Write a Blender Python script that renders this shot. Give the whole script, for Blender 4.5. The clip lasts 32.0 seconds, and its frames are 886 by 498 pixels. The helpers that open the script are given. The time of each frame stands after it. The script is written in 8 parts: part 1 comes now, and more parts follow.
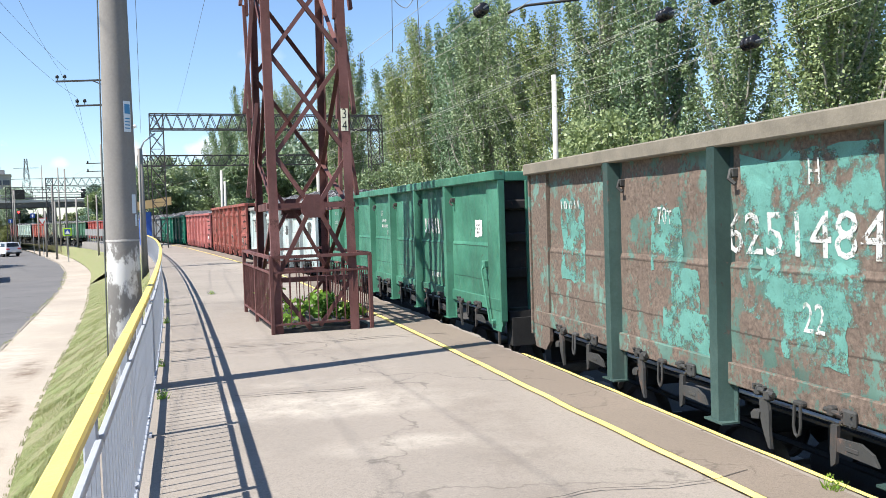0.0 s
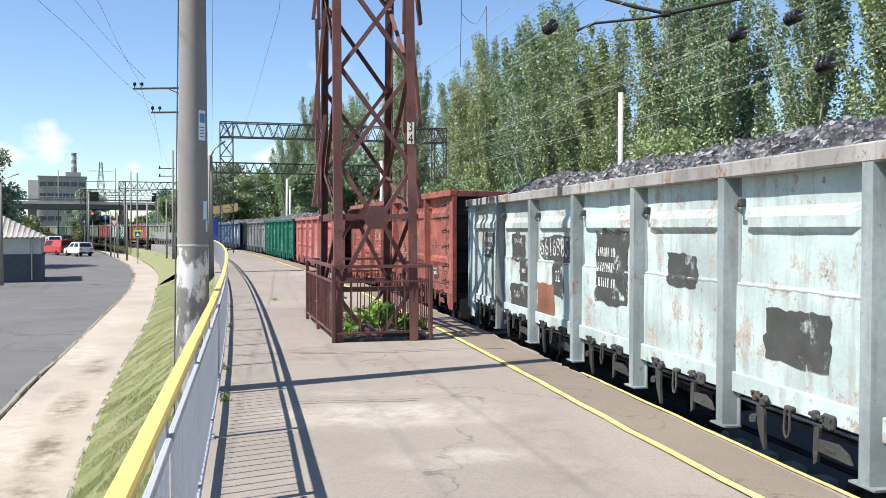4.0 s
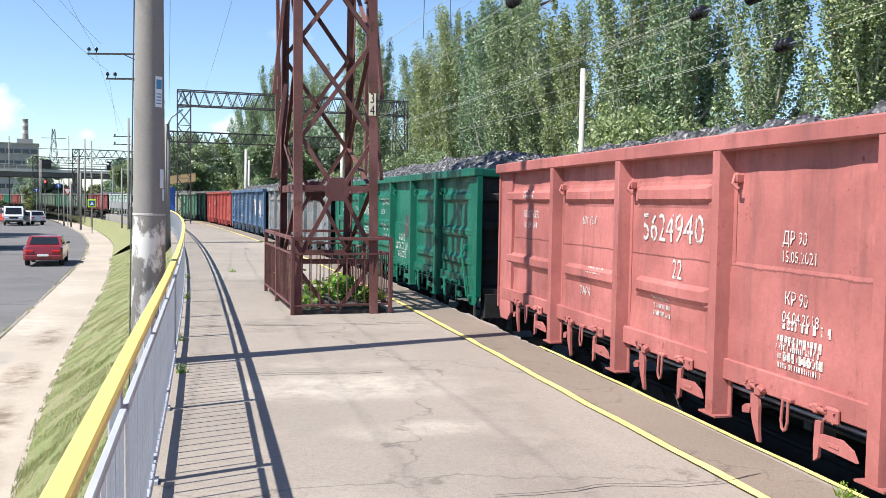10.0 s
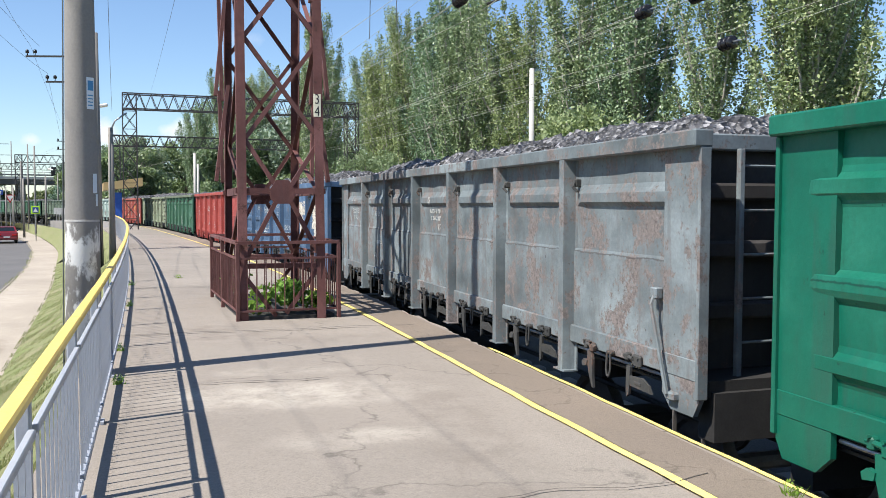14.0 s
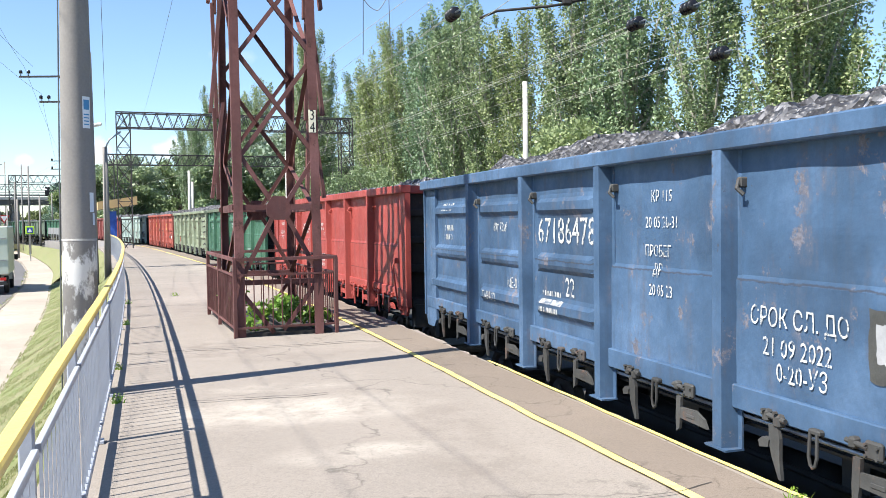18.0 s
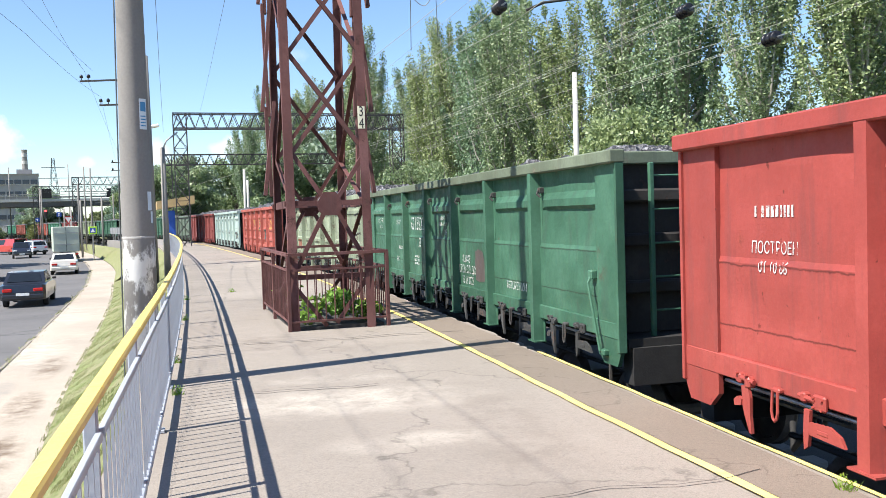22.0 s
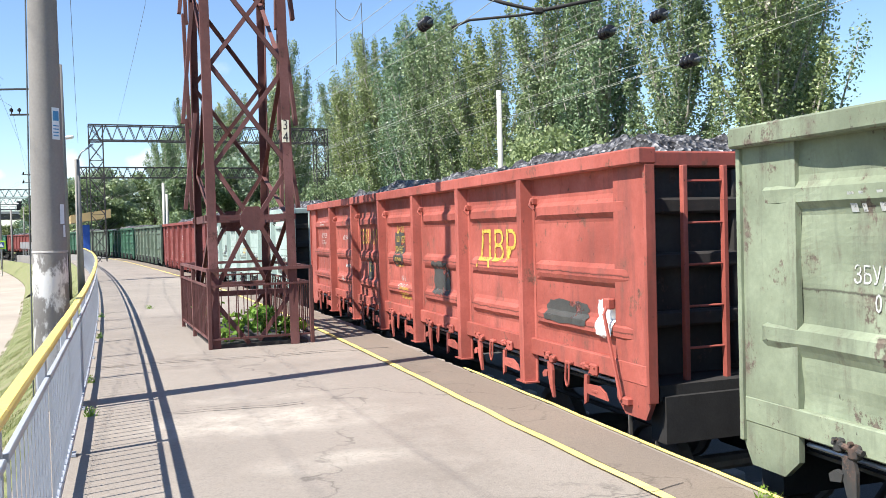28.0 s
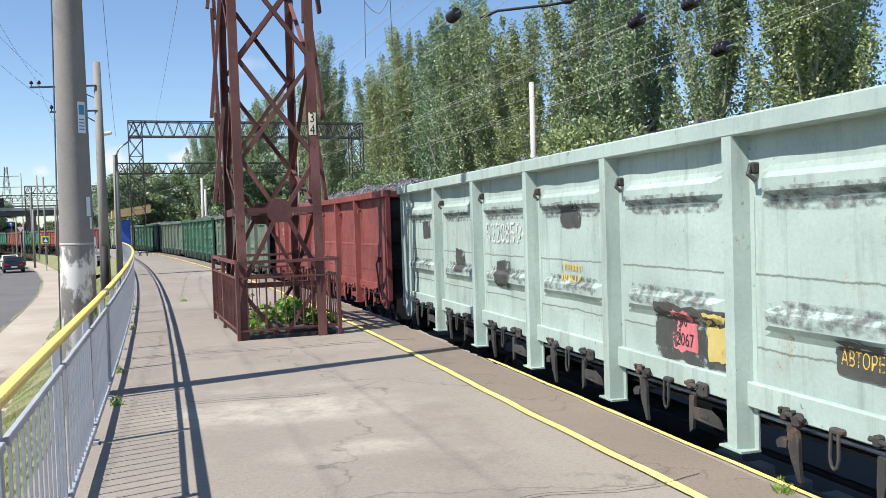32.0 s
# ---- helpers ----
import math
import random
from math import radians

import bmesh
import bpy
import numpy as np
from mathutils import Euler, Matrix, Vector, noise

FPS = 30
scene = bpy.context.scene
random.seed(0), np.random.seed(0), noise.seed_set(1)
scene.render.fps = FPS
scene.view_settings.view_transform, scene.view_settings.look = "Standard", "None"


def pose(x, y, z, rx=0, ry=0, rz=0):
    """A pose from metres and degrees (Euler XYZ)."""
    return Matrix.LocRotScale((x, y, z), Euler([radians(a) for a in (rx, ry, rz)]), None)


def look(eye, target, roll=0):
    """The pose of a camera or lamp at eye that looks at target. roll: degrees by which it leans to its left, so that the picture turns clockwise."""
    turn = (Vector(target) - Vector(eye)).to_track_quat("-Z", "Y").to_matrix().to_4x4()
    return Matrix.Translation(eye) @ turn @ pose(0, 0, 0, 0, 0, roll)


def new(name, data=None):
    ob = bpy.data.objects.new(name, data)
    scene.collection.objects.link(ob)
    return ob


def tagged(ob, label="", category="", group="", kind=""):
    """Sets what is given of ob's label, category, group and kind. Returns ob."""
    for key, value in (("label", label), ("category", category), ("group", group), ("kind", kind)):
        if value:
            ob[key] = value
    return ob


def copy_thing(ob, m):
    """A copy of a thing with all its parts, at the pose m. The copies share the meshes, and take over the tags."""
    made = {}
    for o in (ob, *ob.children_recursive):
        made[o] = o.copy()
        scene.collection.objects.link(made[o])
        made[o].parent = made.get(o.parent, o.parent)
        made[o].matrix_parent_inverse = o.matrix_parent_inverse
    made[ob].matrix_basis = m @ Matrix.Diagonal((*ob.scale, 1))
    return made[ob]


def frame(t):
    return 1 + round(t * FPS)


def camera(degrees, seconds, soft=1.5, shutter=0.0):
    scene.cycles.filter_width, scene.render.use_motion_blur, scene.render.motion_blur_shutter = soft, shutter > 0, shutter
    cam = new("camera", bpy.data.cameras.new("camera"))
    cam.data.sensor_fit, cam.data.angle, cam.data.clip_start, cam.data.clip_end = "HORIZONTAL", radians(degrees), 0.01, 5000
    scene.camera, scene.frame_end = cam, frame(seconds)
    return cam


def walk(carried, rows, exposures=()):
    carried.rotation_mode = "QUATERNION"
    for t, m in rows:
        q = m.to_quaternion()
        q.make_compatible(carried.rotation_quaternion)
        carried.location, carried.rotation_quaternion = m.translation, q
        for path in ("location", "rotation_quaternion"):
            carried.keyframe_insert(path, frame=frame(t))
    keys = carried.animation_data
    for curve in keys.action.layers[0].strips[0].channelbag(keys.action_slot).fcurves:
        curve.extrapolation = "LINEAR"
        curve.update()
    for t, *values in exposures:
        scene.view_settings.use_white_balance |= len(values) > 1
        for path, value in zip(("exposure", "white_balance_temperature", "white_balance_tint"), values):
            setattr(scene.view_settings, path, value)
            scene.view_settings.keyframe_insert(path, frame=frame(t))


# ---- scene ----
cam = camera(54.3, 32.0, soft=0.6)

PATH = [
    (0, (0.028, -0.028, 1.603), (0.02, 1.97, 1.524), -1.8),
    (0.5, (0.036, -0.049, 1.609), (-0.034, 1.949, 1.532), -1.3),
    (1, (0.001, -0.034, 1.617), (-0.109, 1.963, 1.565), -1.1),
    (1.5, (0.007, -0.035, 1.61), (-0.115, 1.96, 1.559), -0.8),
    (2, (0.011, -0.059, 1.623), (-0.124, 1.936, 1.591), -0.8),
    (2.5, (0.004, -0.064, 1.619), (-0.14, 1.93, 1.597), 0.0),
    (4.5, (0.013, -0.08, 1.615), (-0.134, 1.914, 1.565), 0.1),
    (5, (0.009, -0.077, 1.614), (-0.138, 1.917, 1.565), 0.2),
    (5.5, (0.008, -0.053, 1.598), (-0.132, 1.941, 1.539), 0.3),
    (6, (0.011, -0.051, 1.603), (-0.086, 1.945, 1.532), 0.9),
    (6.5, (0.009, -0.059, 1.601), (-0.074, 1.938, 1.519), 0.7),
    (7, (0.016, -0.072, 1.61), (-0.057, 1.925, 1.524), 0.0),
    (7.5, (0.013, -0.047, 1.602), (-0.056, 1.95, 1.516), -0.1),
    (8, (0.012, -0.047, 1.606), (-0.042, 1.95, 1.521), -0.2),
    (8.5, (0.012, -0.047, 1.606), (-0.042, 1.95, 1.518), -0.2),
    (9, (0.002, -0.046, 1.6), (-0.051, 1.951, 1.508), 0.3),
    (9.5, (0.005, -0.062, 1.608), (-0.048, 1.935, 1.511), 0.8),
    (10, (0.002, -0.053, 1.604), (-0.051, 1.944, 1.499), 0.9),
    (10.5, (0.006, -0.069, 1.597), (-0.075, 1.925, 1.464), 0.9),
    (11, (0.014, -0.094, 1.606), (-0.097, 1.898, 1.465), 0.4),
    (11.5, (0.02, -0.098, 1.6), (-0.096, 1.894, 1.46), -0.1),
    (12, (-0.018, -0.031, 1.614), (-0.129, 1.961, 1.478), 0.1),
    (12.5, (-0.023, 0.026, 1.615), (-0.058, 2.021, 1.478), 1.8),
    (13, (0.042, 0.031, 1.607), (0.019, 2.026, 1.477), 1.4),
    (13.5, (0.077, 0.035, 1.599), (0.062, 2.032, 1.491), 0.6),
    (14, (0.085, 0.089, 1.603), (0.137, 2.086, 1.502), 0.1),
    (14.5, (0.086, 0.113, 1.595), (0.188, 2.108, 1.501), 0.1),
    (16.5, (0.07, 0.047, 1.604), (0.132, 2.044, 1.515), -0.3),
    (17, (0.074, 0.062, 1.604), (0.125, 2.059, 1.525), -0.5),
    (17.5, (0.065, 0.096, 1.6), (0.119, 2.094, 1.529), -0.7),
    (18, (0.061, 0.086, 1.598), (0.124, 2.083, 1.529), -0.8),
    (18.5, (0.071, 0.039, 1.603), (0.128, 2.037, 1.533), -1.3),
    (19, (0.078, -0.006, 1.604), (0.092, 1.992, 1.533), -1.3),
    (19.5, (0.092, -0.03, 1.598), (0.067, 1.968, 1.518), -1.5),
    (20, (0.097, -0.038, 1.595), (0.044, 1.96, 1.51), -1.5),
    (20.5, (0.107, -0.045, 1.598), (0.044, 1.952, 1.513), -1.6),
    (21, (0.103, -0.033, 1.595), (0.041, 1.964, 1.511), -1.6),
    (21.5, (0.111, -0.039, 1.59), (0.051, 1.958, 1.509), -1.6),
    (22, (0.111, -0.006, 1.583), (0.051, 1.991, 1.503), -1.8),
    (22.5, (0.11, 0.006, 1.58), (0.052, 2.004, 1.502), -1.8),
    (23, (0.11, 0.03, 1.569), (0.053, 2.027, 1.493), -2.0),
    (23.5, (0.116, 0.013, 1.577), (0.06, 2.011, 1.501), -2.1),
    (24, (0.11, 0.04, 1.57), (0.067, 2.038, 1.496), -2.0),
    (24.5, (0.09, 0.17, 1.546), (0.193, 2.166, 1.471), -1.9),
    (25, (0.074, 0.215, 1.533), (0.27, 2.204, 1.458), -1.8),
    (25.5, (0.082, 0.2, 1.538), (0.291, 2.188, 1.461), -2.1),
    (27.5, (0.094, 0.111, 1.56), (0.285, 2.1, 1.498), -1.8),
    (28, (0.093, 0.058, 1.577), (0.209, 2.054, 1.529), -1.5),
    (28.5, (0.106, 0.02, 1.587), (0.159, 2.019, 1.551), -1.6),
    (29, (0.105, 0.004, 1.592), (0.14, 2.004, 1.56), -1.5),
    (29.5, (0.108, 0.006, 1.589), (0.133, 2.006, 1.559), -1.5),
    (30, (0.096, 0.035, 1.578), (0.119, 2.034, 1.549), -1.4),
    (30.5, (0.101, 0.042, 1.57), (0.125, 2.041, 1.534), -1.4),
    (31, (0.138, 0.017, 1.577), (0.161, 2.016, 1.52), -1.4),
    (31.5, (0.206, 0.043, 1.56), (0.229, 2.042, 1.497), -1.4),
    (32, (0.247, 0.072, 1.541), (0.276, 2.071, 1.481), -1.8),
]
walk(cam, [(t, look(eye, to, roll)) for t, eye, to, roll in PATH],
     [(0.0, 1.044), (1.0, 1.034), (2.2, 0.872), (5.0, 0.928), (8.0, 1.042), (11.0, 0.968), (13.2, 1.023), (14.0, 0.824), (16.5, 1.144), (18.0, 1.204), (22.0, 1.133), (23.5, 1.053), (25.0, 0.762), (28.0, 1.104), (29.2, 0.943), (30.0, 0.8), (32.0, 0.716)])

# world, sun, exposure
SUN_AZ = radians(237)        # compass turn of the sun, from +y towards +x
SUN_EL = radians(53)
world = bpy.data.worlds.new("world")
scene.world = world
world.use_nodes = True
wn, wl = world.node_tree.nodes, world.node_tree.links
sky = wn.new("ShaderNodeTexSky")
sky.sky_type = "NISHITA"
sky.sun_disc = False
sky.sun_elevation, sky.sun_rotation = SUN_EL, SUN_AZ
sky.air_density, sky.dust_density, sky.ozone_density = 1.0, 0.12, 1.6
wbg = wn["Background"]
wbg.inputs[1].default_value = 0.089

# fair-weather clouds, low over the horizon
tc = wn.new("ShaderNodeTexCoord")
cn = wn.new("ShaderNodeTexNoise")
cn.inputs["Scale"].default_value, cn.inputs["Detail"].default_value, cn.inputs["Roughness"].default_value = 26, 7, 0.6
wl.new(tc.outputs["Generated"], cn.inputs["Vector"])
tint = wn.new("ShaderNodeMixRGB")
tint.blend_type = "MULTIPLY"
tint.inputs[0].default_value = 1.0
tint.inputs[2].default_value = (0.86, 0.955, 1.09, 1)
wl.new(sky.outputs[0], tint.inputs[1])
shade = tint.outputs[0]
# azimuth and height in degrees, half width and half height in degrees, strength
for az, el, rw, rh, most in ((-28.7, 5.1, 1.7, 2.0, 1.0), (-30.8, 4.2, 2.6, 0.9, 0.8), (-23.9, 3.8, 1.0, 0.6, 0.75), (-15.4, 4.7, 1.7, 0.9, 0.9), (-19.8, 4.4, 1.3, 1.3, 0.9), (-11.5, 10.5, 1.6, 0.7, 0.22), (-36, 5.5, 3.0, 2.2, 0.9), (70, 9, 9, 4, 0.8), (120, 12, 12, 5, 0.8), (190, 10, 10, 5, 0.8), (-100, 11, 12, 5, 0.7)):
    cp = wn.new("ShaderNodeMapping")
    cp.vector_type = "TEXTURE"
    cp.inputs["Location"].default_value = (math.sin(radians(az)) * math.cos(radians(el)), math.cos(radians(az)) * math.cos(radians(el)), math.sin(radians(el)))
    cp.inputs["Rotation"].default_value = (0, 0, radians(-az))
    cp.inputs["Scale"].default_value = (radians(rw), 0.5, radians(rh))
    wl.new(tc.outputs["Generated"], cp.inputs[0])
    ln = wn.new("ShaderNodeVectorMath")
    ln.operation = "LENGTH"
    wl.new(cp.outputs[0], ln.inputs[0])
    ad = wn.new("ShaderNodeMath")
    ad.operation = "MULTIPLY_ADD"
    ad.inputs[1].default_value = 2.2
    wl.new(cn.outputs[0], ad.inputs[0])
    wl.new(ln.outputs["Value"], ad.inputs[2])
    cr = wn.new("ShaderNodeValToRGB")
    e = cr.color_ramp.elements
    e[0].position, e[0].color = 0.62, (most, most, most, 1)
    e[1].position, e[1].color = 0.95, (0, 0, 0, 1)
    hf = wn.new("ShaderNodeMath")
    hf.operation = "MULTIPLY"
    hf.inputs[1].default_value = 0.5
    wl.new(ad.outputs[0], hf.inputs[0])
    wl.new(hf.outputs[0], cr.inputs[0])
    cm = wn.new("ShaderNodeMixRGB")
    cm.inputs[2].default_value = (6.6, 6.8, 7.2, 1)
    wl.new(cr.outputs[0], cm.inputs[0])
    wl.new(shade, cm.inputs[1])
    shade = cm.outputs[0]
wl.new(shade, wbg.inputs[0])
sun = new("sun", bpy.data.lights.new("sun", "SUN"))
sun.data.energy, sun.data.angle, sun.data.color = 5.0, radians(0.55), (1.0, 0.95, 0.88)
sun_way = Vector((math.sin(SUN_AZ) * math.cos(SUN_EL), math.cos(SUN_AZ) * math.cos(SUN_EL), math.sin(SUN_EL)))
sun.matrix_world = look(sun_way * 60, (0, 0, 0))

# ---------------------------------------------------------------- materials
def nodes_of(name):
    m = bpy.data.materials.new(name)
    m.use_nodes = True
    return m, m.node_tree.nodes, m.node_tree.links, m.node_tree.nodes["Principled BSDF"]


def noise_node(n, l, scale, detail=4, rough=0.55, coord="Object", stretch=(1, 1, 1), seed=0.0):
    t = n.new("ShaderNodeTexCoord")
    p = n.new("ShaderNodeMapping")
    p.inputs["Scale"].default_value = stretch
    p.inputs["Location"].default_value = (seed * 3.7, seed * 1.9, seed * 5.3)
    x = n.new("ShaderNodeTexNoise")
    x.inputs["Scale"].default_value, x.inputs["Detail"].default_value, x.inputs["Roughness"].default_value = scale, detail, rough
    l.new(t.outputs[coord], p.inputs[0])
    l.new(p.outputs[0], x.inputs["Vector"])
    return x.outputs[0]


def ramp(n, l, fac, stops):
    r = n.new("ShaderNodeValToRGB")
    e = r.color_ramp.elements
    while len(e) < len(stops):
        e.new(0.5)
    for k, (p, c) in enumerate(stops):
        e[k].position = p
        e[k].color = (*c, 1) if isinstance(c, tuple) else (c, c, c, 1)
    l.new(fac, r.inputs[0])
    return r.outputs[0]


def mix(n, l, fac, a, b, mode="MIX"):
    x = n.new("ShaderNodeMixRGB")
    x.blend_type = mode
    for k, v in ((0, fac), (1, a), (2, b)):
        if isinstance(v, (int, float)):
            x.inputs[k].default_value = v
        elif isinstance(v, tuple):
            x.inputs[k].default_value = (*v, 1)
        else:
            l.new(v, x.inputs[k])
    return x.outputs[0]


def bump(n, l, b, height, strength, dist=0.02):
    x = n.new("ShaderNodeBump")
    x.inputs["Strength"].default_value, x.inputs["Distance"].default_value = strength, dist
    l.new(height, x.inputs["Height"])
    l.new(x.outputs[0], b.inputs["Normal"])


def plain(name, c, rough=0.6, metal=0.0, var=0.18, scale=6.0, coord="Object", bumpy=0.15):
    """A surface with a grain and a broad unevenness of its colour."""
    m, n, l, b = nodes_of(name)
    g = noise_node(n, l, scale * 8, 5, 0.6, coord)
    w = noise_node(n, l, scale, 3, 0.5, coord, seed=2)
    lo, hi = tuple(v * (1 - var) for v in c), tuple(min(1, v * (1 + var)) for v in c)
    base = ramp(n, l, w, [(0.3, lo), (0.7, hi)])
    base = mix(n, l, 0.35, base, ramp(n, l, g, [(0.3, lo), (0.7, hi)]))
    l.new(base, b.inputs["Base Color"])
    b.inputs["Roughness"].default_value, b.inputs["Metallic"].default_value = rough, metal
    if bumpy:
        bump(n, l, b, g, bumpy)
    return m


def worn_paint(name, c, rust=0.3, under=(0.11, 0.05, 0.03), faded=0.25, rough=0.55, seed=0.0, coord="Object", weld=()):
    """Old coach paint: faded, streaked downwards, with rust or primer showing in patches and chips."""
    m, n, l, b = nodes_of(name)
    tc2 = n.new("ShaderNodeTexCoord")
    oi = n.new("ShaderNodeObjectInfo")
    off = n.new("ShaderNodeVectorMath")
    off.operation = "MULTIPLY_ADD"
    off.inputs[1].default_value = (1, 1, 1)
    comb = n.new("ShaderNodeCombineXYZ")
    for k, mul in enumerate((31.0, 17.0, 7.0)):
        mm = n.new("ShaderNodeMath")
        mm.operation = "MULTIPLY"
        mm.inputs[1].default_value = mul
        l.new(oi.outputs["Random"], mm.inputs[0])
        l.new(mm.outputs[0], comb.inputs[k])
    l.new(tc2.outputs[coord], off.inputs[0])
    l.new(comb.outputs[0], off.inputs[2])

    def nz(scale, detail, ro, stretch=(1, 1, 1), sd=0.0):
        p = n.new("ShaderNodeMapping")
        p.inputs["Scale"].default_value = stretch
        p.inputs["Location"].default_value = (sd * 3.7, sd * 1.9, sd * 5.3)
        x = n.new("ShaderNodeTexNoise")
        x.inputs["Scale"].default_value, x.inputs["Detail"].default_value, x.inputs["Roughness"].default_value = scale, detail, ro
        l.new(off.outputs[0], p.inputs[0])
        l.new(p.outputs[0], x.inputs["Vector"])
        return x.outputs[0]
    broad = nz(0.9, 6, 0.62, (1, 1, 1), seed)
    streak = nz(7.0, 6, 0.65, (1, 1, 0.10), seed + 1)
    fine = nz(30, 6, 0.72, (1, 1, 1), seed + 2)
    chips = nz(3.2, 9, 0.78, (1, 1, 0.8), seed + 3)
    pale = tuple(min(1, v * (1 + faded * 1.1) + 0.05 * faded) for v in c)
    dull = tuple(v * (1 - faded * 1.1) for v in c)
    col = ramp(n, l, broad, [(0.34, dull), (0.5, c), (0.66, pale)])
    col = mix(n, l, ramp(n, l, fine, [(0.35, 0.30), (0.65, 0.0)]), col, tuple(v * 0.6 for v in c))
    grime = tuple(v * 0.45 + 0.02 for v in c)
    col = mix(n, l, ramp(n, l, streak, [(0.52, 0.0), (0.68, 0.55)]), col, grime)
    edge = 0.655 - 0.16 * rust
    ru = ramp(n, l, fine, [(0.3, tuple(v * 0.55 for v in under)), (0.7, tuple(v * 1.8 for v in under))])
    col = mix(n, l, ramp(n, l, chips, [(edge, 0.0), (edge + 0.035, min(1.0, 0.6 + rust))]), col, ru)
    drip = mix(n, l, 1.0, ramp(n, l, streak, [(0.50, 0.0), (0.62, 1.0)]), ramp(n, l, chips, [(edge - 0.09, 0.0), (edge, 0.55 * min(1.0, 0.3 + rust))]), "MULTIPLY")
    col = mix(n, l, drip, col, tuple(v * 1.2 for v in under))
    specks = nz(17, 3, 0.6, (1, 1, 0.7), seed + 7)
    col = mix(n, l, ramp(n, l, specks, [(0.70, 0.0), (0.74, 0.8)]), col, tuple(v * 0.5 for v in under))
    if weld:
        # crooked dark weld seams between the sheets
        sep = n.new("ShaderNodeSeparateXYZ")
        l.new(tc2.outputs["Object"], sep.inputs[0])
        wob = n.new("ShaderNodeMath")
        wob.operation = "MULTIPLY_ADD"
        wob.inputs[1].default_value = 0.07
        l.new(chips, wob.inputs[0])
        l.new(sep.outputs[2], wob.inputs[2])
        for z in weld:
            ds = n.new("ShaderNodeMath")
            ds.operation = "SUBTRACT"
            ds.inputs[1].default_value = z + 0.035
            ab = n.new("ShaderNodeMath")
            ab.operation = "ABSOLUTE"
            l.new(wob.outputs[0], ds.inputs[0])
            l.new(ds.outputs[0], ab.inputs[0])
            col = mix(n, l, ramp(n, l, ab.outputs[0], [(0.003, 0.75), (0.009, 0.0)]), col, tuple(v * 0.3 for v in under))
    l.new(col, b.inputs["Base Color"])
    b.inputs["Specular IOR Level"].default_value = 0.3
    l.new(ramp(n, l, chips, [(0.4, rough * 0.85), (edge + 0.03, min(0.95, rough + 0.3))]), b.inputs["Roughness"])
    hh = mix(n, l, 0.35, broad, mix(n, l, 0.4, nz(5.0, 4, 0.6, (1, 1, 1), seed + 5), fine))
    bump(n, l, b, hh, 0.32, 0.03)
    return m


M_RUSTY = worn_paint("rust_red_steel", (0.13, 0.055, 0.05), 0.45, (0.07, 0.035, 0.03), 0.3, 0.7)
M_DARKSTEEL = plain("dark_grimy_steel", (0.018, 0.017, 0.016), 0.75, 0.0, 0.4)
M_IRON = plain("bare_grey_iron", (0.12, 0.11, 0.10), 0.6, 0.3, 0.35)
M_YELLOW = plain("yellow_enamel", (0.78, 0.55, 0.13), 0.45, 0, 0.10, 4)
M_GREYPAINT = plain("pale_grey_enamel", (0.33, 0.355, 0.40), 0.45, 0, 0.12, 4)
M_BLUE = worn_paint("blue_paint", (0.03, 0.10, 0.40), 0.1)
M_BEIGE = plain("ochre_sheet_roof", (0.45, 0.32, 0.15), 0.6, 0, 0.12, 1)
M_WHITE = plain("white_enamel", (0.78, 0.78, 0.75), 0.5, 0, 0.08, 4)
M_BLACK = plain("black_porcelain", (0.012, 0.011, 0.012), 0.25, 0, 0.3)
# sun on the overhead wires is put into this paler copy of the wire colour
M_WIRE_LIT = plain("sunlit_pale_wire", (0.34, 0.35, 0.27), 0.6, 0.0, 0.15)
M_WIRE = plain("aged_wire", (0.10, 0.11, 0.11), 0.5, 0.4, 0.2)


def chipped(name, c, gone=0.42, var=0.2, scale=11.0, rough=0.65):
    """Thin brushed or stencilled paint, worn through in places to what lies below it."""
    m = plain(name, c, rough, 0, var, 9)
    n, l = m.node_tree.nodes, m.node_tree.links
    b = n["Principled BSDF"]
    a = noise_node(n, l, scale, 8, 0.72, seed=len(name))
    l.new(ramp(n, l, a, [(gone, 0.0), (gone + 0.08, 0.92)]), b.inputs["Alpha"])
    return m


M_LETTER = chipped("white_stencil_paint", (0.50, 0.51, 0.49), 0.41, 0.2, 17.0)
M_LETTER_Y = chipped("yellow_stencil_paint", (0.56, 0.38, 0.06), 0.41, 0.2, 15.0)
M_PATCH = chipped("dark_touch_up_paint", (0.050, 0.052, 0.048), 0.37, 0.3, 4.0)
M_GALV = plain("galvanised_steel", (0.33, 0.34, 0.35), 0.4, 0.7, 0.2)


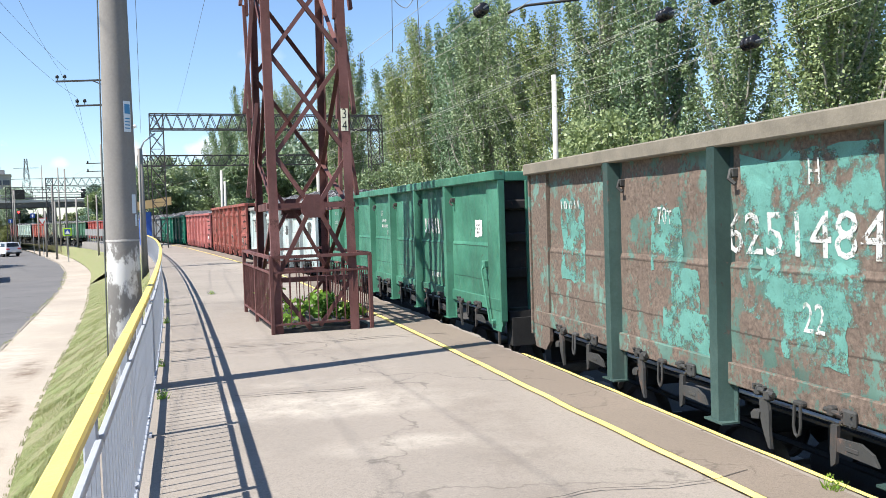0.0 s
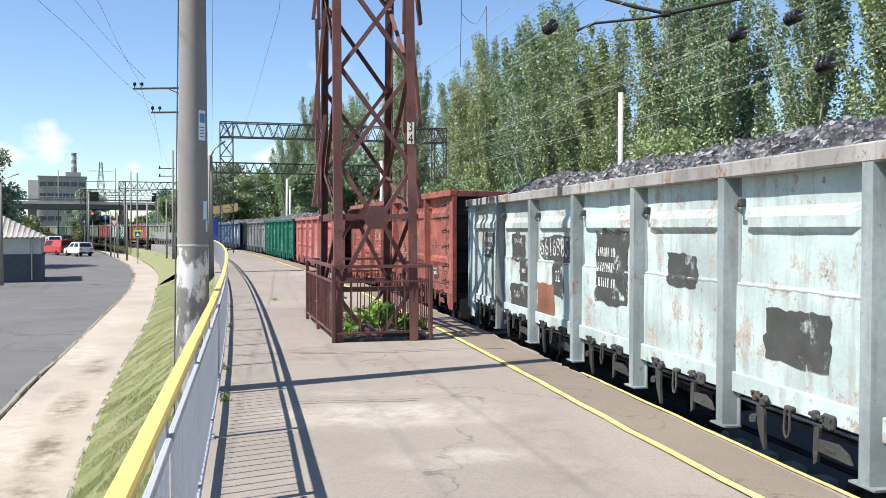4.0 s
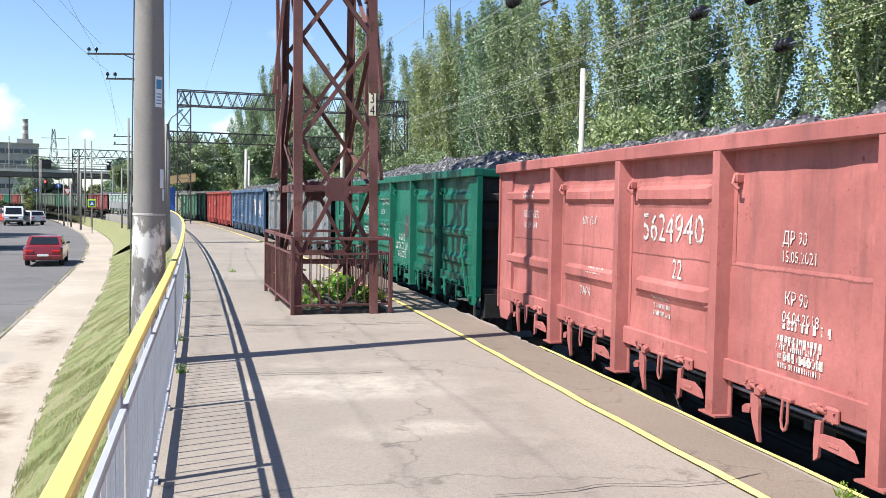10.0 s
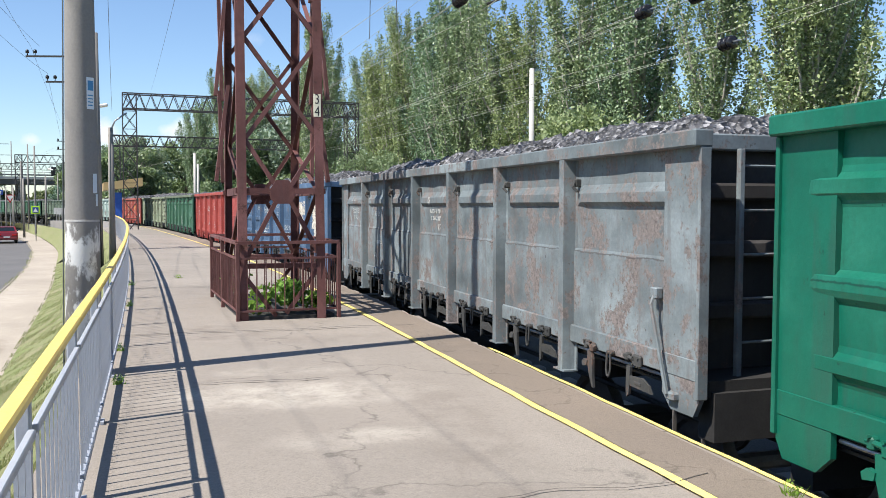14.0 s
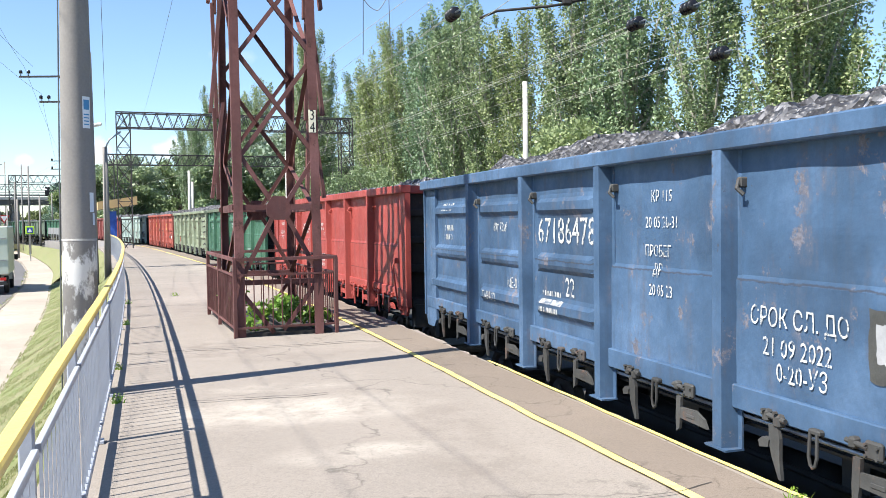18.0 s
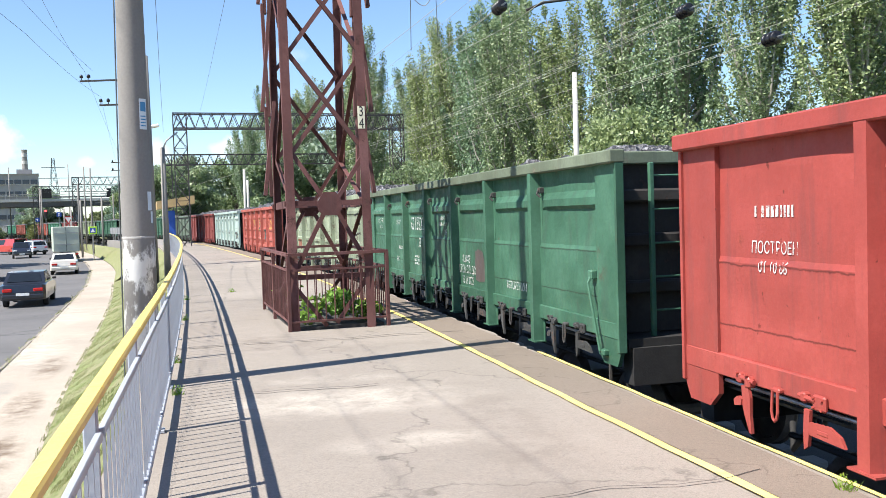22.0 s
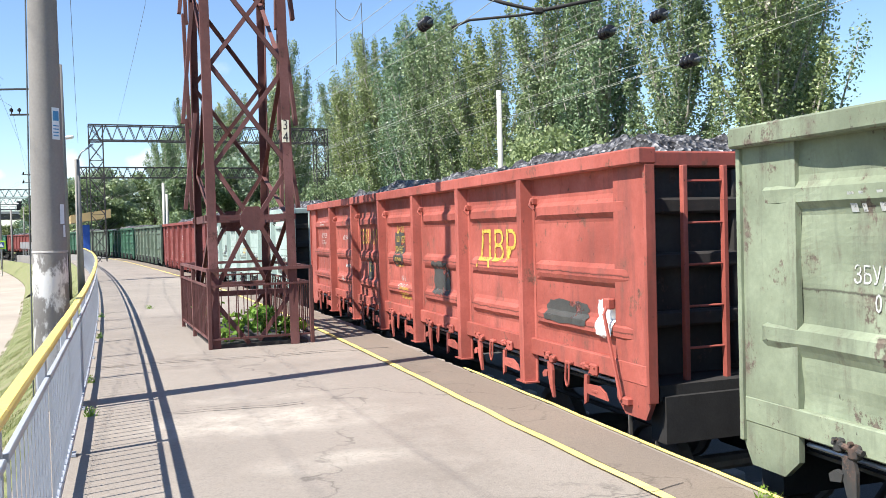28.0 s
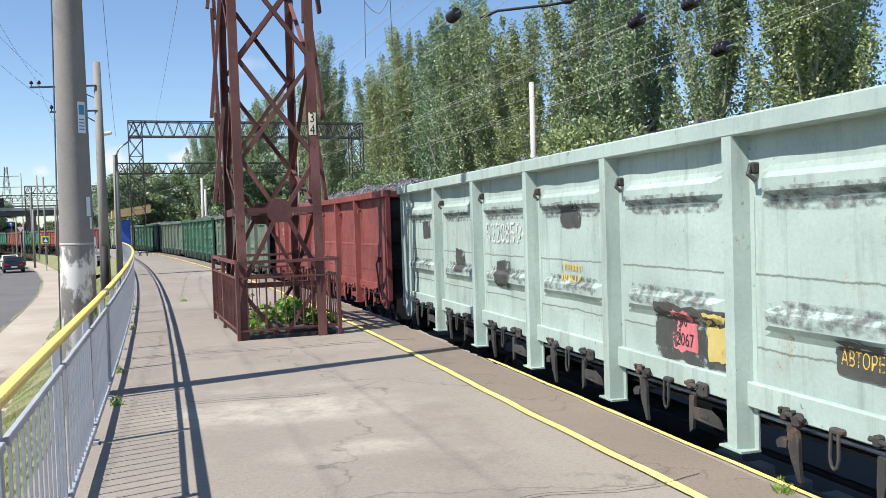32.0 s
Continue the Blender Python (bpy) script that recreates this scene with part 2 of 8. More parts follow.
def concrete(name, c, whitewash=None):
    m, n, l, b = nodes_of(name)
    w = noise_node(n, l, 1.2, 5, 0.6, seed=3)
    g = noise_node(n, l, 45, 5, 0.65)
    s = noise_node(n, l, 4, 5, 0.6, stretch=(1, 1, 0.15), seed=5)
    col = ramp(n, l, w, [(0.3, tuple(v * 0.82 for v in c)), (0.7, tuple(v * 1.12 for v in c))])
    col = mix(n, l, ramp(n, l, s, [(0.45, 0.0), (0.8, 0.35)]), col, tuple(v * 0.55 for v in c))
    col = mix(n, l, 0.3, col, ramp(n, l, g, [(0.3, tuple(v * 0.7 for v in c)), (0.7, tuple(v * 1.2 for v in c))]))
    if whitewash:
        t = n.new("ShaderNodeTexCoord")
        sx = n.new("ShaderNodeSeparateXYZ")
        l.new(t.outputs["Object"], sx.inputs[0])
        mr = n.new("ShaderNodeMapRange")
        mr.inputs[1].default_value, mr.inputs[2].default_value = whitewash - 0.015, whitewash + 0.015
        mr.inputs[3].default_value, mr.inputs[4].default_value = 1, 0
        l.new(sx.outputs[2], mr.inputs[0])
        pe = ramp(n, l, noise_node(n, l, 5.5, 6, 0.68, stretch=(1, 1, 0.5), seed=8), [(0.47, 0.0), (0.55, 1.0)])
        lime = ramp(n, l, w, [(0.3, (0.55, 0.55, 0.54)), (0.7, (0.74, 0.73, 0.70))])
        col = mix(n, l, mix(n, l, 1.0, mr.outputs[0], pe, "MULTIPLY"), col, lime)
    l.new(col, b.inputs["Base Color"])
    b.inputs["Roughness"].default_value = 0.9
    bump(n, l, b, g, 0.3, 0.01)
    return m


M_CONC = concrete("spun_concrete", (0.235, 0.222, 0.205))
M_CONC_LIMED = concrete("spun_concrete_whitewashed", (0.215, 0.203, 0.19), 2.58)
M_CONC_PALE = concrete("pale_concrete", (0.46, 0.45, 0.42))


def asphalt(name, c, crack=0.0, stain=0.3, spills=()):
    m, n, l, b = nodes_of(name)
    w = noise_node(n, l, 0.35, 6, 0.6, seed=1)
    p = noise_node(n, l, 1.6, 5, 0.6, seed=4)
    g = noise_node(n, l, 90, 4, 0.7)
    col = ramp(n, l, w, [(0.3, tuple(v * (1 - stain) for v in c)), (0.7, tuple(v * (1 + stain * 0.6) for v in c))])
    col = mix(n, l, ramp(n, l, p, [(0.55, 0.0), (0.72, 0.35)]), col, tuple(v * 1.35 for v in c))
    col = mix(n, l, ramp(n, l, g, [(0.35, 0.5), (0.5, 0.0)]), col, tuple(v * 0.55 for v in c))
    col = mix(n, l, ramp(n, l, g, [(0.56, 0.0), (0.7, 0.4)]), col, tuple(v * 1.5 for v in c))
    if crack:
        t = n.new("ShaderNodeTexCoord")
        v = n.new("ShaderNodeTexVoronoi")
        v.feature = "DISTANCE_TO_EDGE"
        v.inputs["Scale"].default_value = crack
        wob = n.new("ShaderNodeVectorMath")
        wob.operation = "ADD"
        x = n.new("ShaderNodeTexNoise")
        x.inputs["Scale"].default_value, x.inputs["Detail"].default_value = 2.2, 6
        sc = n.new("ShaderNodeVectorMath")
        sc.operation = "SCALE"
        sc.inputs["Scale"].default_value = 0.9
        l.new(t.outputs["Object"], x.inputs["Vector"])
        l.new(x.outputs["Color"], sc.inputs[0])
        l.new(t.outputs["Object"], wob.inputs[0])
        l.new(sc.outputs[0], wob.inputs[1])
        l.new(wob.outputs[0], v.inputs["Vector"])
        thin = ramp(n, l, v.outputs["Distance"], [(0.0, 0.8), (0.0065, 0.0)])
        some = ramp(n, l, p, [(0.36, 0.0), (0.52, 1.0)])
        col = mix(n, l, mix(n, l, 1.0, thin, some, "MULTIPLY"), col, tuple(v2 * 0.4 for v2 in c))
    for sx, sy, rx, ry, turn, tone, most in spills:
        # a dried spill: an uneven blot of its own
        t = n.new("ShaderNodeTexCoord")
        mp = n.new("ShaderNodeMapping")
        mp.vector_type = "TEXTURE"
        mp.inputs["Location"].default_value = (sx, sy, 0)
        mp.inputs["Rotation"].default_value = (0, 0, radians(turn))
        mp.inputs["Scale"].default_value = (rx, ry, 50)
        ln = n.new("ShaderNodeVectorMath")
        ln.operation = "LENGTH"
        l.new(t.outputs["Object"], mp.inputs[0])
        l.new(mp.outputs[0], ln.inputs[0])
        near = ramp(n, l, ln.outputs["Value"], [(0.45, 1.0), (1.0, 0.0)])
        rag = ramp(n, l, noise_node(n, l, 2.6, 7, 0.66, seed=sx), [(0.38, 0.0), (0.62, 1.0)])
        f = mix(n, l, 1.0, mix(n, l, 1.0, near, rag, "MULTIPLY"), (most, most, most), "MULTIPLY")
        col = mix(n, l, f, col, tone)
    grit = noise_node(n, l, 38, 6, 0.8, seed=9)
    col = mix(n, l, ramp(n, l, grit, [(0.34, 0.6), (0.48, 0.0)]), col, tuple(v * 0.58 for v in c))
    col = mix(n, l, ramp(n, l, grit, [(0.55, 0.0), (0.68, 0.4)]), col, tuple(v * 1.35 for v in c))
    l.new(col, b.inputs["Base Color"])
    b.inputs["Roughness"].default_value = 0.9
    bump(n, l, b, mix(n, l, 0.5, g, grit), 0.5, 0.012)
    return m


PALE, DARK = (0.44, 0.40, 0.34), (0.13, 0.105, 0.085)
M_PLATFORM = asphalt("weathered_platform_asphalt", (0.258, 0.226, 0.192), 0.33, 0.16, [(-1.0, 7.4, 1.4, 0.7, 10, PALE, 0.75), (-0.3, 6.0, 0.7, 0.3, 20, PALE, 0.55), (-1.3, 8.4, 0.9, 0.25, 8, PALE, 0.5),
    (0.4, 6.2, 0.5, 2.8, 8, DARK, 0.35), (-2.5, 11.0, 0.9, 1.2, 17, DARK, 0.5), (-3.6, 15.5, 1.0, 2.5, 17, DARK, 0.3), (-1.0, 10.6, 2.2, 0.5, 25, DARK, 0.3), (-0.3, 12.5, 0.5, 3.0, 16, DARK, 0.5), (-7, 30, 1.5, 4, 20, PALE, 0.3), (-14, 50, 3, 5, 20, DARK, 0.4), (-0.6, 4.4, 1.2, 0.4, 0, PALE, 0.3)])
M_ROAD = asphalt("road_asphalt", (0.122, 0.118, 0.116), 0.12, 0.2, [(-24, 40, 9, 0.14, 20, (0.03, 0.03, 0.03), 0.95), (-17, 25, 7, 0.10, 18, (0.03, 0.03, 0.03), 0.95), (-26, 47, 0.3, 6, 24, (0.04, 0.04, 0.04), 0.5), (-14, 17, 1.2, 8, 22, (0.15, 0.145, 0.14), 0.6), (-21, 33, 0.8, 9, 24, (0.15, 0.145, 0.14), 0.5), (-30, 60, 1.5, 9, 28, (0.15, 0.145, 0.14), 0.5), (-10.5, 10.5, 1.2, 0.4, 10, (0.04, 0.04, 0.04), 0.5)])
DIRT, CHALK = (0.14, 0.10, 0.068), (0.50, 0.45, 0.38)
M_SAND = asphalt("sandy_footpath", (0.37, 0.32, 0.26), 0, 0.2, [(-4.4, 7.0, 0.5, 1.6, 30, DIRT, 1.0), (-5.7, 9.6, 0.45, 1.5, 26, DIRT, 1.0), (-6.7, 12.0, 0.4, 1.6, 22, DIRT, 1.0), (-8.0, 15.2, 0.4, 1.8, 21, DIRT, 1.0), (-9.6, 19.5, 0.4, 2.2, 20, DIRT, 1.0), (-5.3, 7.4, 0.7, 1.6, 25, CHALK, 0.6), (-7.6, 12.2, 0.7, 2.5, 22, CHALK, 0.6), (-11.0, 21.5, 0.9, 3.5, 20, CHALK, 0.5), (-9.2, 16.6, 0.3, 1.6, 20, (0.22, 0.21, 0.19), 0.7), (-14.6, 31.0, 1.0, 4.0, 22, CHALK, 0.4)])
M_BALLAST = asphalt("dark_oily_ballast", (0.05, 0.047, 0.043), 0, 0.4)
M_LINE = worn_paint("worn_yellow_line_paint", (0.78, 0.62, 0.19), 0.30, (0.20, 0.17, 0.13), 0.15, 0.8)


def turf(name, dry=0.35):
    m, n, l, b = nodes_of(name)
    w = noise_node(n, l, 1.7, 8, 0.72, seed=1)
    g = noise_node(n, l, 22, 6, 0.7)
    green = ramp(n, l, g, [(0.3, (0.075, 0.10, 0.028)), (0.55, (0.165, 0.20, 0.065)), (0.75, (0.26, 0.27, 0.12))])
    straw = ramp(n, l, g, [(0.3, (0.14, 0.12, 0.065)), (0.7, (0.32, 0.28, 0.18))])
    col = mix(n, l, ramp(n, l, w, [(0.56 - dry * 0.3, 0.0), (0.66, 0.85)]), green, straw)
    l.new(col, b.inputs["Base Color"])
    b.inputs["Roughness"].default_value = 0.95
    bump(n, l, b, g, 0.8, 0.05)
    return m


M_TURF = turf("verge_turf", 0.6)


def leaf(name, dark, light, back=0.35):
    m, n, l, b = nodes_of(name)
    gi = n.new("ShaderNodeNewGeometry")
    col = ramp(n, l, gi.outputs["Random Per Island"], [(0.0, dark), (0.6, tuple((a + c) / 2 for a, c in zip(dark, light))), (1.0, light)])
    br = noise_node(n, l, 0.35, 3, 0.5, "Object", seed=3)
    col = mix(n, l, ramp(n, l, br, [(0.35, 0.0), (0.7, 0.45)]), col, light)
    oi = n.new("ShaderNodeObjectInfo")
    tone = ramp(n, l, oi.outputs["Random"], [(0.0, (0.72, 0.86, 0.98)), (0.5, (1.0, 1.0, 1.0)), (1.0, (1.10, 1.03, 0.84))])
    col = mix(n, l, 1.0, col, tone, "MULTIPLY")
    l.new(col, b.inputs["Base Color"])
    b.inputs["Roughness"].default_value = 0.45
    tr = n.new("ShaderNodeBsdfTranslucent")
    l.new(mix(n, l, 0.5, col, (0.15, 0.23, 0.06)), tr.inputs[0])
    ms = n.new("ShaderNodeMixShader")
    ms.inputs[0].default_value = back
    out = n["Material Output"]
    l.new(b.outputs[0], ms.inputs[1])
    l.new(tr.outputs[0], ms.inputs[2])
    l.new(ms.outputs[0], out.inputs[0])
    return m


M_POPLAR = leaf("poplar_leaves", (0.062, 0.108, 0.050), (0.37, 0.45, 0.235), 0.28)
# distance haze is lightened into the next two leaf colours
M_BROAD = leaf("broad_leaves", (0.11, 0.17, 0.09), (0.32, 0.40, 0.22))
M_HAZED_LEAF = leaf("distant_leaves", (0.16, 0.22, 0.16), (0.36, 0.43, 0.30))
M_WEED = leaf("fresh_weed_leaves", (0.12, 0.25, 0.03), (0.30, 0.46, 0.07), 0.45)
M_BARK = plain("grey_bark", (0.11, 0.095, 0.08), 0.9, 0, 0.4, 3)
M_BARK_PALE = plain("pale_poplar_bark", (0.32, 0.30, 0.26), 0.9, 0, 0.35, 3)

# ---------------------------------------------------------------- mesh helpers
def mesh_of(name, verts, faces, mat=None, smooth=False):
    me = bpy.data.meshes.new(name)
    me.from_pydata([tuple(v) for v in verts], [], faces)
    if mat is not None:
        me.materials.append(mat)
    if smooth:
        me.polygons.foreach_set("use_smooth", [True] * len(me.polygons))
    me.update()
    return me


class Geo:
    """Gathers the shapes of one mesh."""

    def __init__(self):
        self.v, self.f = [], []

    def add(self, verts, faces, m=None):
        k = len(self.v)
        self.v += [tuple(m @ Vector(p)) if m is not None else tuple(p) for p in verts]
        self.f += [tuple(i + k for i in f) for f in faces]
        return self

    def box(self, c, s, m=None, bevel=0.0):
        x, y, z = (v / 2 for v in s)
        if bevel:
            e = min(bevel, x * 0.9, y * 0.9, z * 0.9)
            pts, idx = [], {}
            for sx in (-1, 1):
                for sy in (-1, 1):
                    for sz in (-1, 1):
                        for a in range(3):
                            q = [sx * (x - e), sy * (y - e), sz * (z - e)]
                            q[a] = (sx, sy, sz)[a] * (x, y, z)[a]
                            idx[sx, sy, sz, a] = len(pts)
                            pts.append((c[0] + q[0], c[1] + q[1], c[2] + q[2]))
            fs = []
            for a in range(3):
                u, w = [(1, 2), (2, 0), (0, 1)][a]
                for s2 in (-1, 1):
                    ring = []
                    for su, sw in ((-1, -1), (1, -1), (1, 1), (-1, 1)):
                        k = [0, 0, 0]
                        k[a], k[u], k[w] = s2, su, sw
                        ring.append(idx[(*k, a)])
                    fs.append(tuple(ring if s2 > 0 else ring[::-1]))
            for a in range(3):
                u, w = [(1, 2), (2, 0), (0, 1)][a]
                for su in (-1, 1):
                    for sw in (-1, 1):
                        k1, k2 = [0, 0, 0], [0, 0, 0]
                        k1[a], k2[a] = -1, 1
                        k1[u] = k2[u] = su
                        k1[w] = k2[w] = sw
                        q = (idx[(*k1, u)], idx[(*k2, u)], idx[(*k2, w)], idx[(*k1, w)])
                        fs.append(q if su * sw > 0 else q[::-1])
            for sx in (-1, 1):
                for sy in (-1, 1):
                    for sz in (-1, 1):
                        t = (idx[sx, sy, sz, 0], idx[sx, sy, sz, 1], idx[sx, sy, sz, 2])
                        fs.append(t if sx * sy * sz > 0 else t[::-1])
            return self.add(pts, fs, m)
        p = [(c[0] + a * x, c[1] + b * y, c[2] + d * z) for a in (-1, 1) for b in (-1, 1) for d in (-1, 1)]
        return self.add(p, [(0, 1, 3, 2), (4, 6, 7, 5), (0, 4, 5, 1), (2, 3, 7, 6), (0, 2, 6, 4), (1, 5, 7, 3)], m)

    def bar(self, a, b, w, h=None, up=(0, 0, 1)):
        """A rectangular bar from a to b."""
        a, b = Vector(a), Vector(b)
        d = b - a
        z = d.normalized()
        u = Vector(up)
        if abs(u.dot(z)) > 0.95:
            u = Vector((1, 0, 0))
        x = z.cross(u).normalized()
        y = z.cross(x).normalized()
        m = Matrix(((x.x, y.x, z.x, 0), (x.y, y.y, z.y, 0), (x.z, y.z, z.z, 0), (0, 0, 0, 1)))
        return self.box((0, 0, d.length / 2), (w, h or w, d.length), Matrix.Translation(a) @ m)

    def angle(self, a, b, w, t, up=(0, 0, 1)):
        """An angle iron from a to b."""
        a, b = Vector(a), Vector(b)
        d = b - a
        z = d.normalized()
        u = Vector(up)
        if abs(u.dot(z)) > 0.95:
            u = Vector((1, 0, 0))
        x = z.cross(u).normalized()
        y = z.cross(x).normalized()
        m = Matrix.Translation(a) @ Matrix(((x.x, y.x, z.x, 0), (x.y, y.y, z.y, 0), (x.z, y.z, z.z, 0), (0, 0, 0, 1)))
        prof = [(0, 0), (w, 0), (w, t), (t, t), (t, w), (0, w)]
        n = len(prof)
        p = [(q[0], q[1], 0) for q in prof] + [(q[0], q[1], d.length) for q in prof]
        f = [(i, (i + 1) % n, n + (i + 1) % n, n + i) for i in range(n)]
        f += [(0, 3, 2, 1), (0, 5, 4, 3), (n, n + 1, n + 2, n + 3), (n, n + 3, n + 4, n + 5)]
        return self.add(p, f, m)

    def tube(self, pts, radii, n=8, cap=True):
        pts = [Vector(p) for p in pts]
        if isinstance(radii, (int, float)):
            radii = [radii] * len(pts)
        k = len(self.v)
        ref = None
        for i, p in enumerate(pts):
            d = (pts[min(i + 1, len(pts) - 1)] - pts[max(i - 1, 0)]).normalized()
            if ref is None:
                ref = Vector((0, 0, 1)) if abs(d.z) < 0.9 else Vector((1, 0, 0))
            x = d.cross(ref).normalized()
            y = x.cross(d).normalized()
            ref = y
            for j in range(n):
                a = 2 * math.pi * j / n
                self.v.append(tuple(p + (x * math.cos(a) + y * math.sin(a)) * radii[i]))
        for i in range(len(pts) - 1):
            for j in range(n):
                a, b = k + i * n + j, k + i * n + (j + 1) % n
                self.f.append((a, b, b + n, a + n))
        if cap:
            self.f.append(tuple(k + j for j in range(n))[::-1])
            self.f.append(tuple(k + (len(pts) - 1) * n + j for j in range(n)))
        return self

    def lathe(self, prof, n=16, m=None):
        """prof: (radius, height) pairs about z."""
        p = [(r * math.cos(2 * math.pi * j / n), r * math.sin(2 * math.pi * j / n), z) for r, z in prof for j in range(n)]
        f = [(i * n + j, i * n + (j + 1) % n, (i + 1) * n + (j + 1) % n, (i + 1) * n + j) for i in range(len(prof) - 1) for j in range(n)]
        f += [tuple(range(n))[::-1], tuple((len(prof) - 1) * n + j for j in range(n))]
        return self.add(p, f, m)

    def prism(self, outline, y0, y1, m=None):
        """An outline in x, z drawn out along y (counter-clockwise seen from -y)."""
        n = len(outline)
        p = [(x, y0, z) for x, z in outline] + [(x, y1, z) for x, z in outline]
        f = [tuple(range(n)), tuple(range(2 * n - 1, n - 1, -1))]
        f += [((i + 1) % n, i, n + i, n + (i + 1) % n) for i in range(n)]
        return self.add(p, f, m)

    def mesh(self, name, mat=None, smooth=False):
        return mesh_of(name, self.v, self.f, mat, smooth)


def put(name, me, parent=None, label="", m=None, mat=None):
    """Links a mesh as a thing, or as a part under its thing."""
    ob = new(name, me)
    if parent is not None:
        ob.parent = parent
    if m is not None:
        ob.matrix_basis = m
    if mat is not None:
        ob.material_slots[0].link = "OBJECT"
        ob.material_slots[0].material = mat
    if label:
        ob["label"] = label
    return ob


def empty(name, m, label, category, group="", kind=""):
    ob = new(name)
    ob.empty_display_size = 0.2
    ob.matrix_basis = m
    return tagged(ob, label, category, group, kind)


def lettering(words, height, material, squeeze=0.8, mirror=False):
    """Mesh of a written word, its foot at the origin, along x and z, facing -y."""
    cu = bpy.data.curves.new("word", "FONT")
    cu.body = words
    cu.size = height * 1.38
    cu.align_x = "CENTER"
    cu.resolution_u = 2
    tmp = new("word", cu)
    dg = bpy.context.evaluated_depsgraph_get()
    me = bpy.data.meshes.new_from_object(tmp.evaluated_get(dg))
    bpy.data.objects.remove(tmp)
    bpy.data.curves.remove(cu)
    me.transform(pose(0, 0, 0, 90, 0, 0) @ Matrix.Diagonal((squeeze, 1, 1, 1)))
    bm = bmesh.new()
    bm.from_mesh(me)
    z = 0.03
    while z < height * 1.05:
        bmesh.ops.bisect_plane(bm, geom=bm.verts[:] + bm.edges[:] + bm.faces[:], plane_co=(0, 0, z), plane_no=(0, 0, 1))
        z += 0.03
    bm.to_mesh(me)
    bm.free()
    me.materials.clear()
    me.materials.append(material)
    return me


def bars(rows, height, width, material, seed=0):
    """Unreadable writing: rows of short bars, facing -y."""
    rnd = random.Random(seed)
    g = Geo()
    step = height / rows
    for r in range(rows):
        x = -width / 2 + rnd.uniform(0, 0.1) * width
        z = height - (r + 0.8) * step
        end = width / 2 * rnd.uniform(0.6, 1.0)
        while x < end:
            w = rnd.uniform(0.14, 0.30) * step
            g.add([(x, 0, z), (x + w, 0, z), (x + w, 0, z + step * 0.60), (x, 0, z + step * 0.60)], [(0, 1, 2, 3)])
            x += w + step * rnd.choice((0.12, 0.16, 0.2, 0.45))
    return g.mesh("writing", material)


def strip(rows_l, rows_r, z_l, z_r, cols=1):
    """A ribbon between two lines of (x, y)."""
    g = Geo()
    n = cols + 1
    for (a, b), (c, d) in zip(rows_l, rows_r):
        for k in range(n):
            f = k / cols
            g.v.append((a + (c - a) * f, b + (d - b) * f, z_l + (z_r - z_l) * f))
    for i in range(len(rows_l) - 1):
        for k in range(cols):
            g.f.append((i * n + k, i * n + k + 1, (i + 1) * n + k + 1, (i + 1) * n + k))
    return g

# ---------------------------------------------------------------- the plan
def bend(x, y, heading, pieces, back, back_k, step=0.5):
    """Points (s, x, y, heading) of a line that sets out from (x, y); pieces: (length, curvature)."""
    fwd, s, h, px, py = [(0.0, x, y, heading)], 0.0, heading, x, y
    for length, k in pieces:
        for _ in range(int(length / step)):
            h += k * step
            px, py, s = px - math.sin(h) * step, py + math.cos(h) * step, s + step
            fwd.append((s, px, py, h))
    rear, s, h, px, py = [], 0.0, heading, x, y
    for _ in range(int(back / step)):
        px, py, s = px + math.sin(h) * step, py - math.cos(h) * step, s - step
        h -= back_k * step
        rear.append((s, px, py, h))
    return np.array(rear[::-1] + fwd)


# the train's near side, by arc length s; s grows away from the camera
SIDE = bend(1.72, 7.3, radians(15.3), [(24, 0.0040), (26, 0.0009), (62, 0.0034), (300, 0.0002)], 90, 0.001)
# the foot of the platform railing
RAIL = bend(-1.86, 5.0, radians(16.9), [(60, 0.0016)], 20, 0.0)
HALF = 1.56        # half a wagon's width
RAILTOP = -1.15    # top of the rails; the platform's surface is at 0


def on(line, s, right=0.0):
    """x, y, heading at arc length s, shifted to the right."""
    x, y, h = (float(np.interp(s, line[:, 0], line[:, c])) for c in (1, 2, 3))
    return x + math.cos(h) * right, y + math.sin(h) * right, h


def along(line, s0, s1, step, right=0.0):
    n = max(1, round((s1 - s0) / step))
    return [on(line, s0 + (s1 - s0) * k / n, right)[:2] for k in range(n + 1)]


KERB = [(34, -92), (16, -45), (6, -22), (-1, -5), (-5.5, 6), (-10.0, 17.3), (-12.4, 24.1), (-16.7, 35.6), (-20.0, 44.5), (-23.4, 52.6), (-27.7, 62.6), (-34.6, 77.0), (-46.7, 99.5), (-63.4, 129.4), (-77, 151), (-112, 200)]
VERGE = [(38, -92), (20, -45), (10, -22), (2.5, -5), (-2.6, 3.5), (-5.4, 10.3), (-7.2, 14.5), (-10.3, 23.5), (-16.1, 38.9), (-19.4, 46.5), (-23.7, 57.7), (-29.4, 70.1), (-38.8, 89.1), (-51.6, 113.2), (-70, 146), (-105, 197)]


def smooth_line(pts, n):
    """n points at even steps along a soft line through pts."""
    p = np.array(pts, float)
    d = np.concatenate([[0], np.cumsum(np.hypot(*np.diff(p, axis=0).T))])
    q = np.linspace(0, d[-1], n)
    x, y = np.interp(q, d, p[:, 0]), np.interp(q, d, p[:, 1])
    w = np.ones(5) / 5
    for a in (x, y):
        for _ in range(3):
            a[2:-2] = np.convolve(a, w, "valid")
    return list(zip(x.tolist(), y.tolist()))


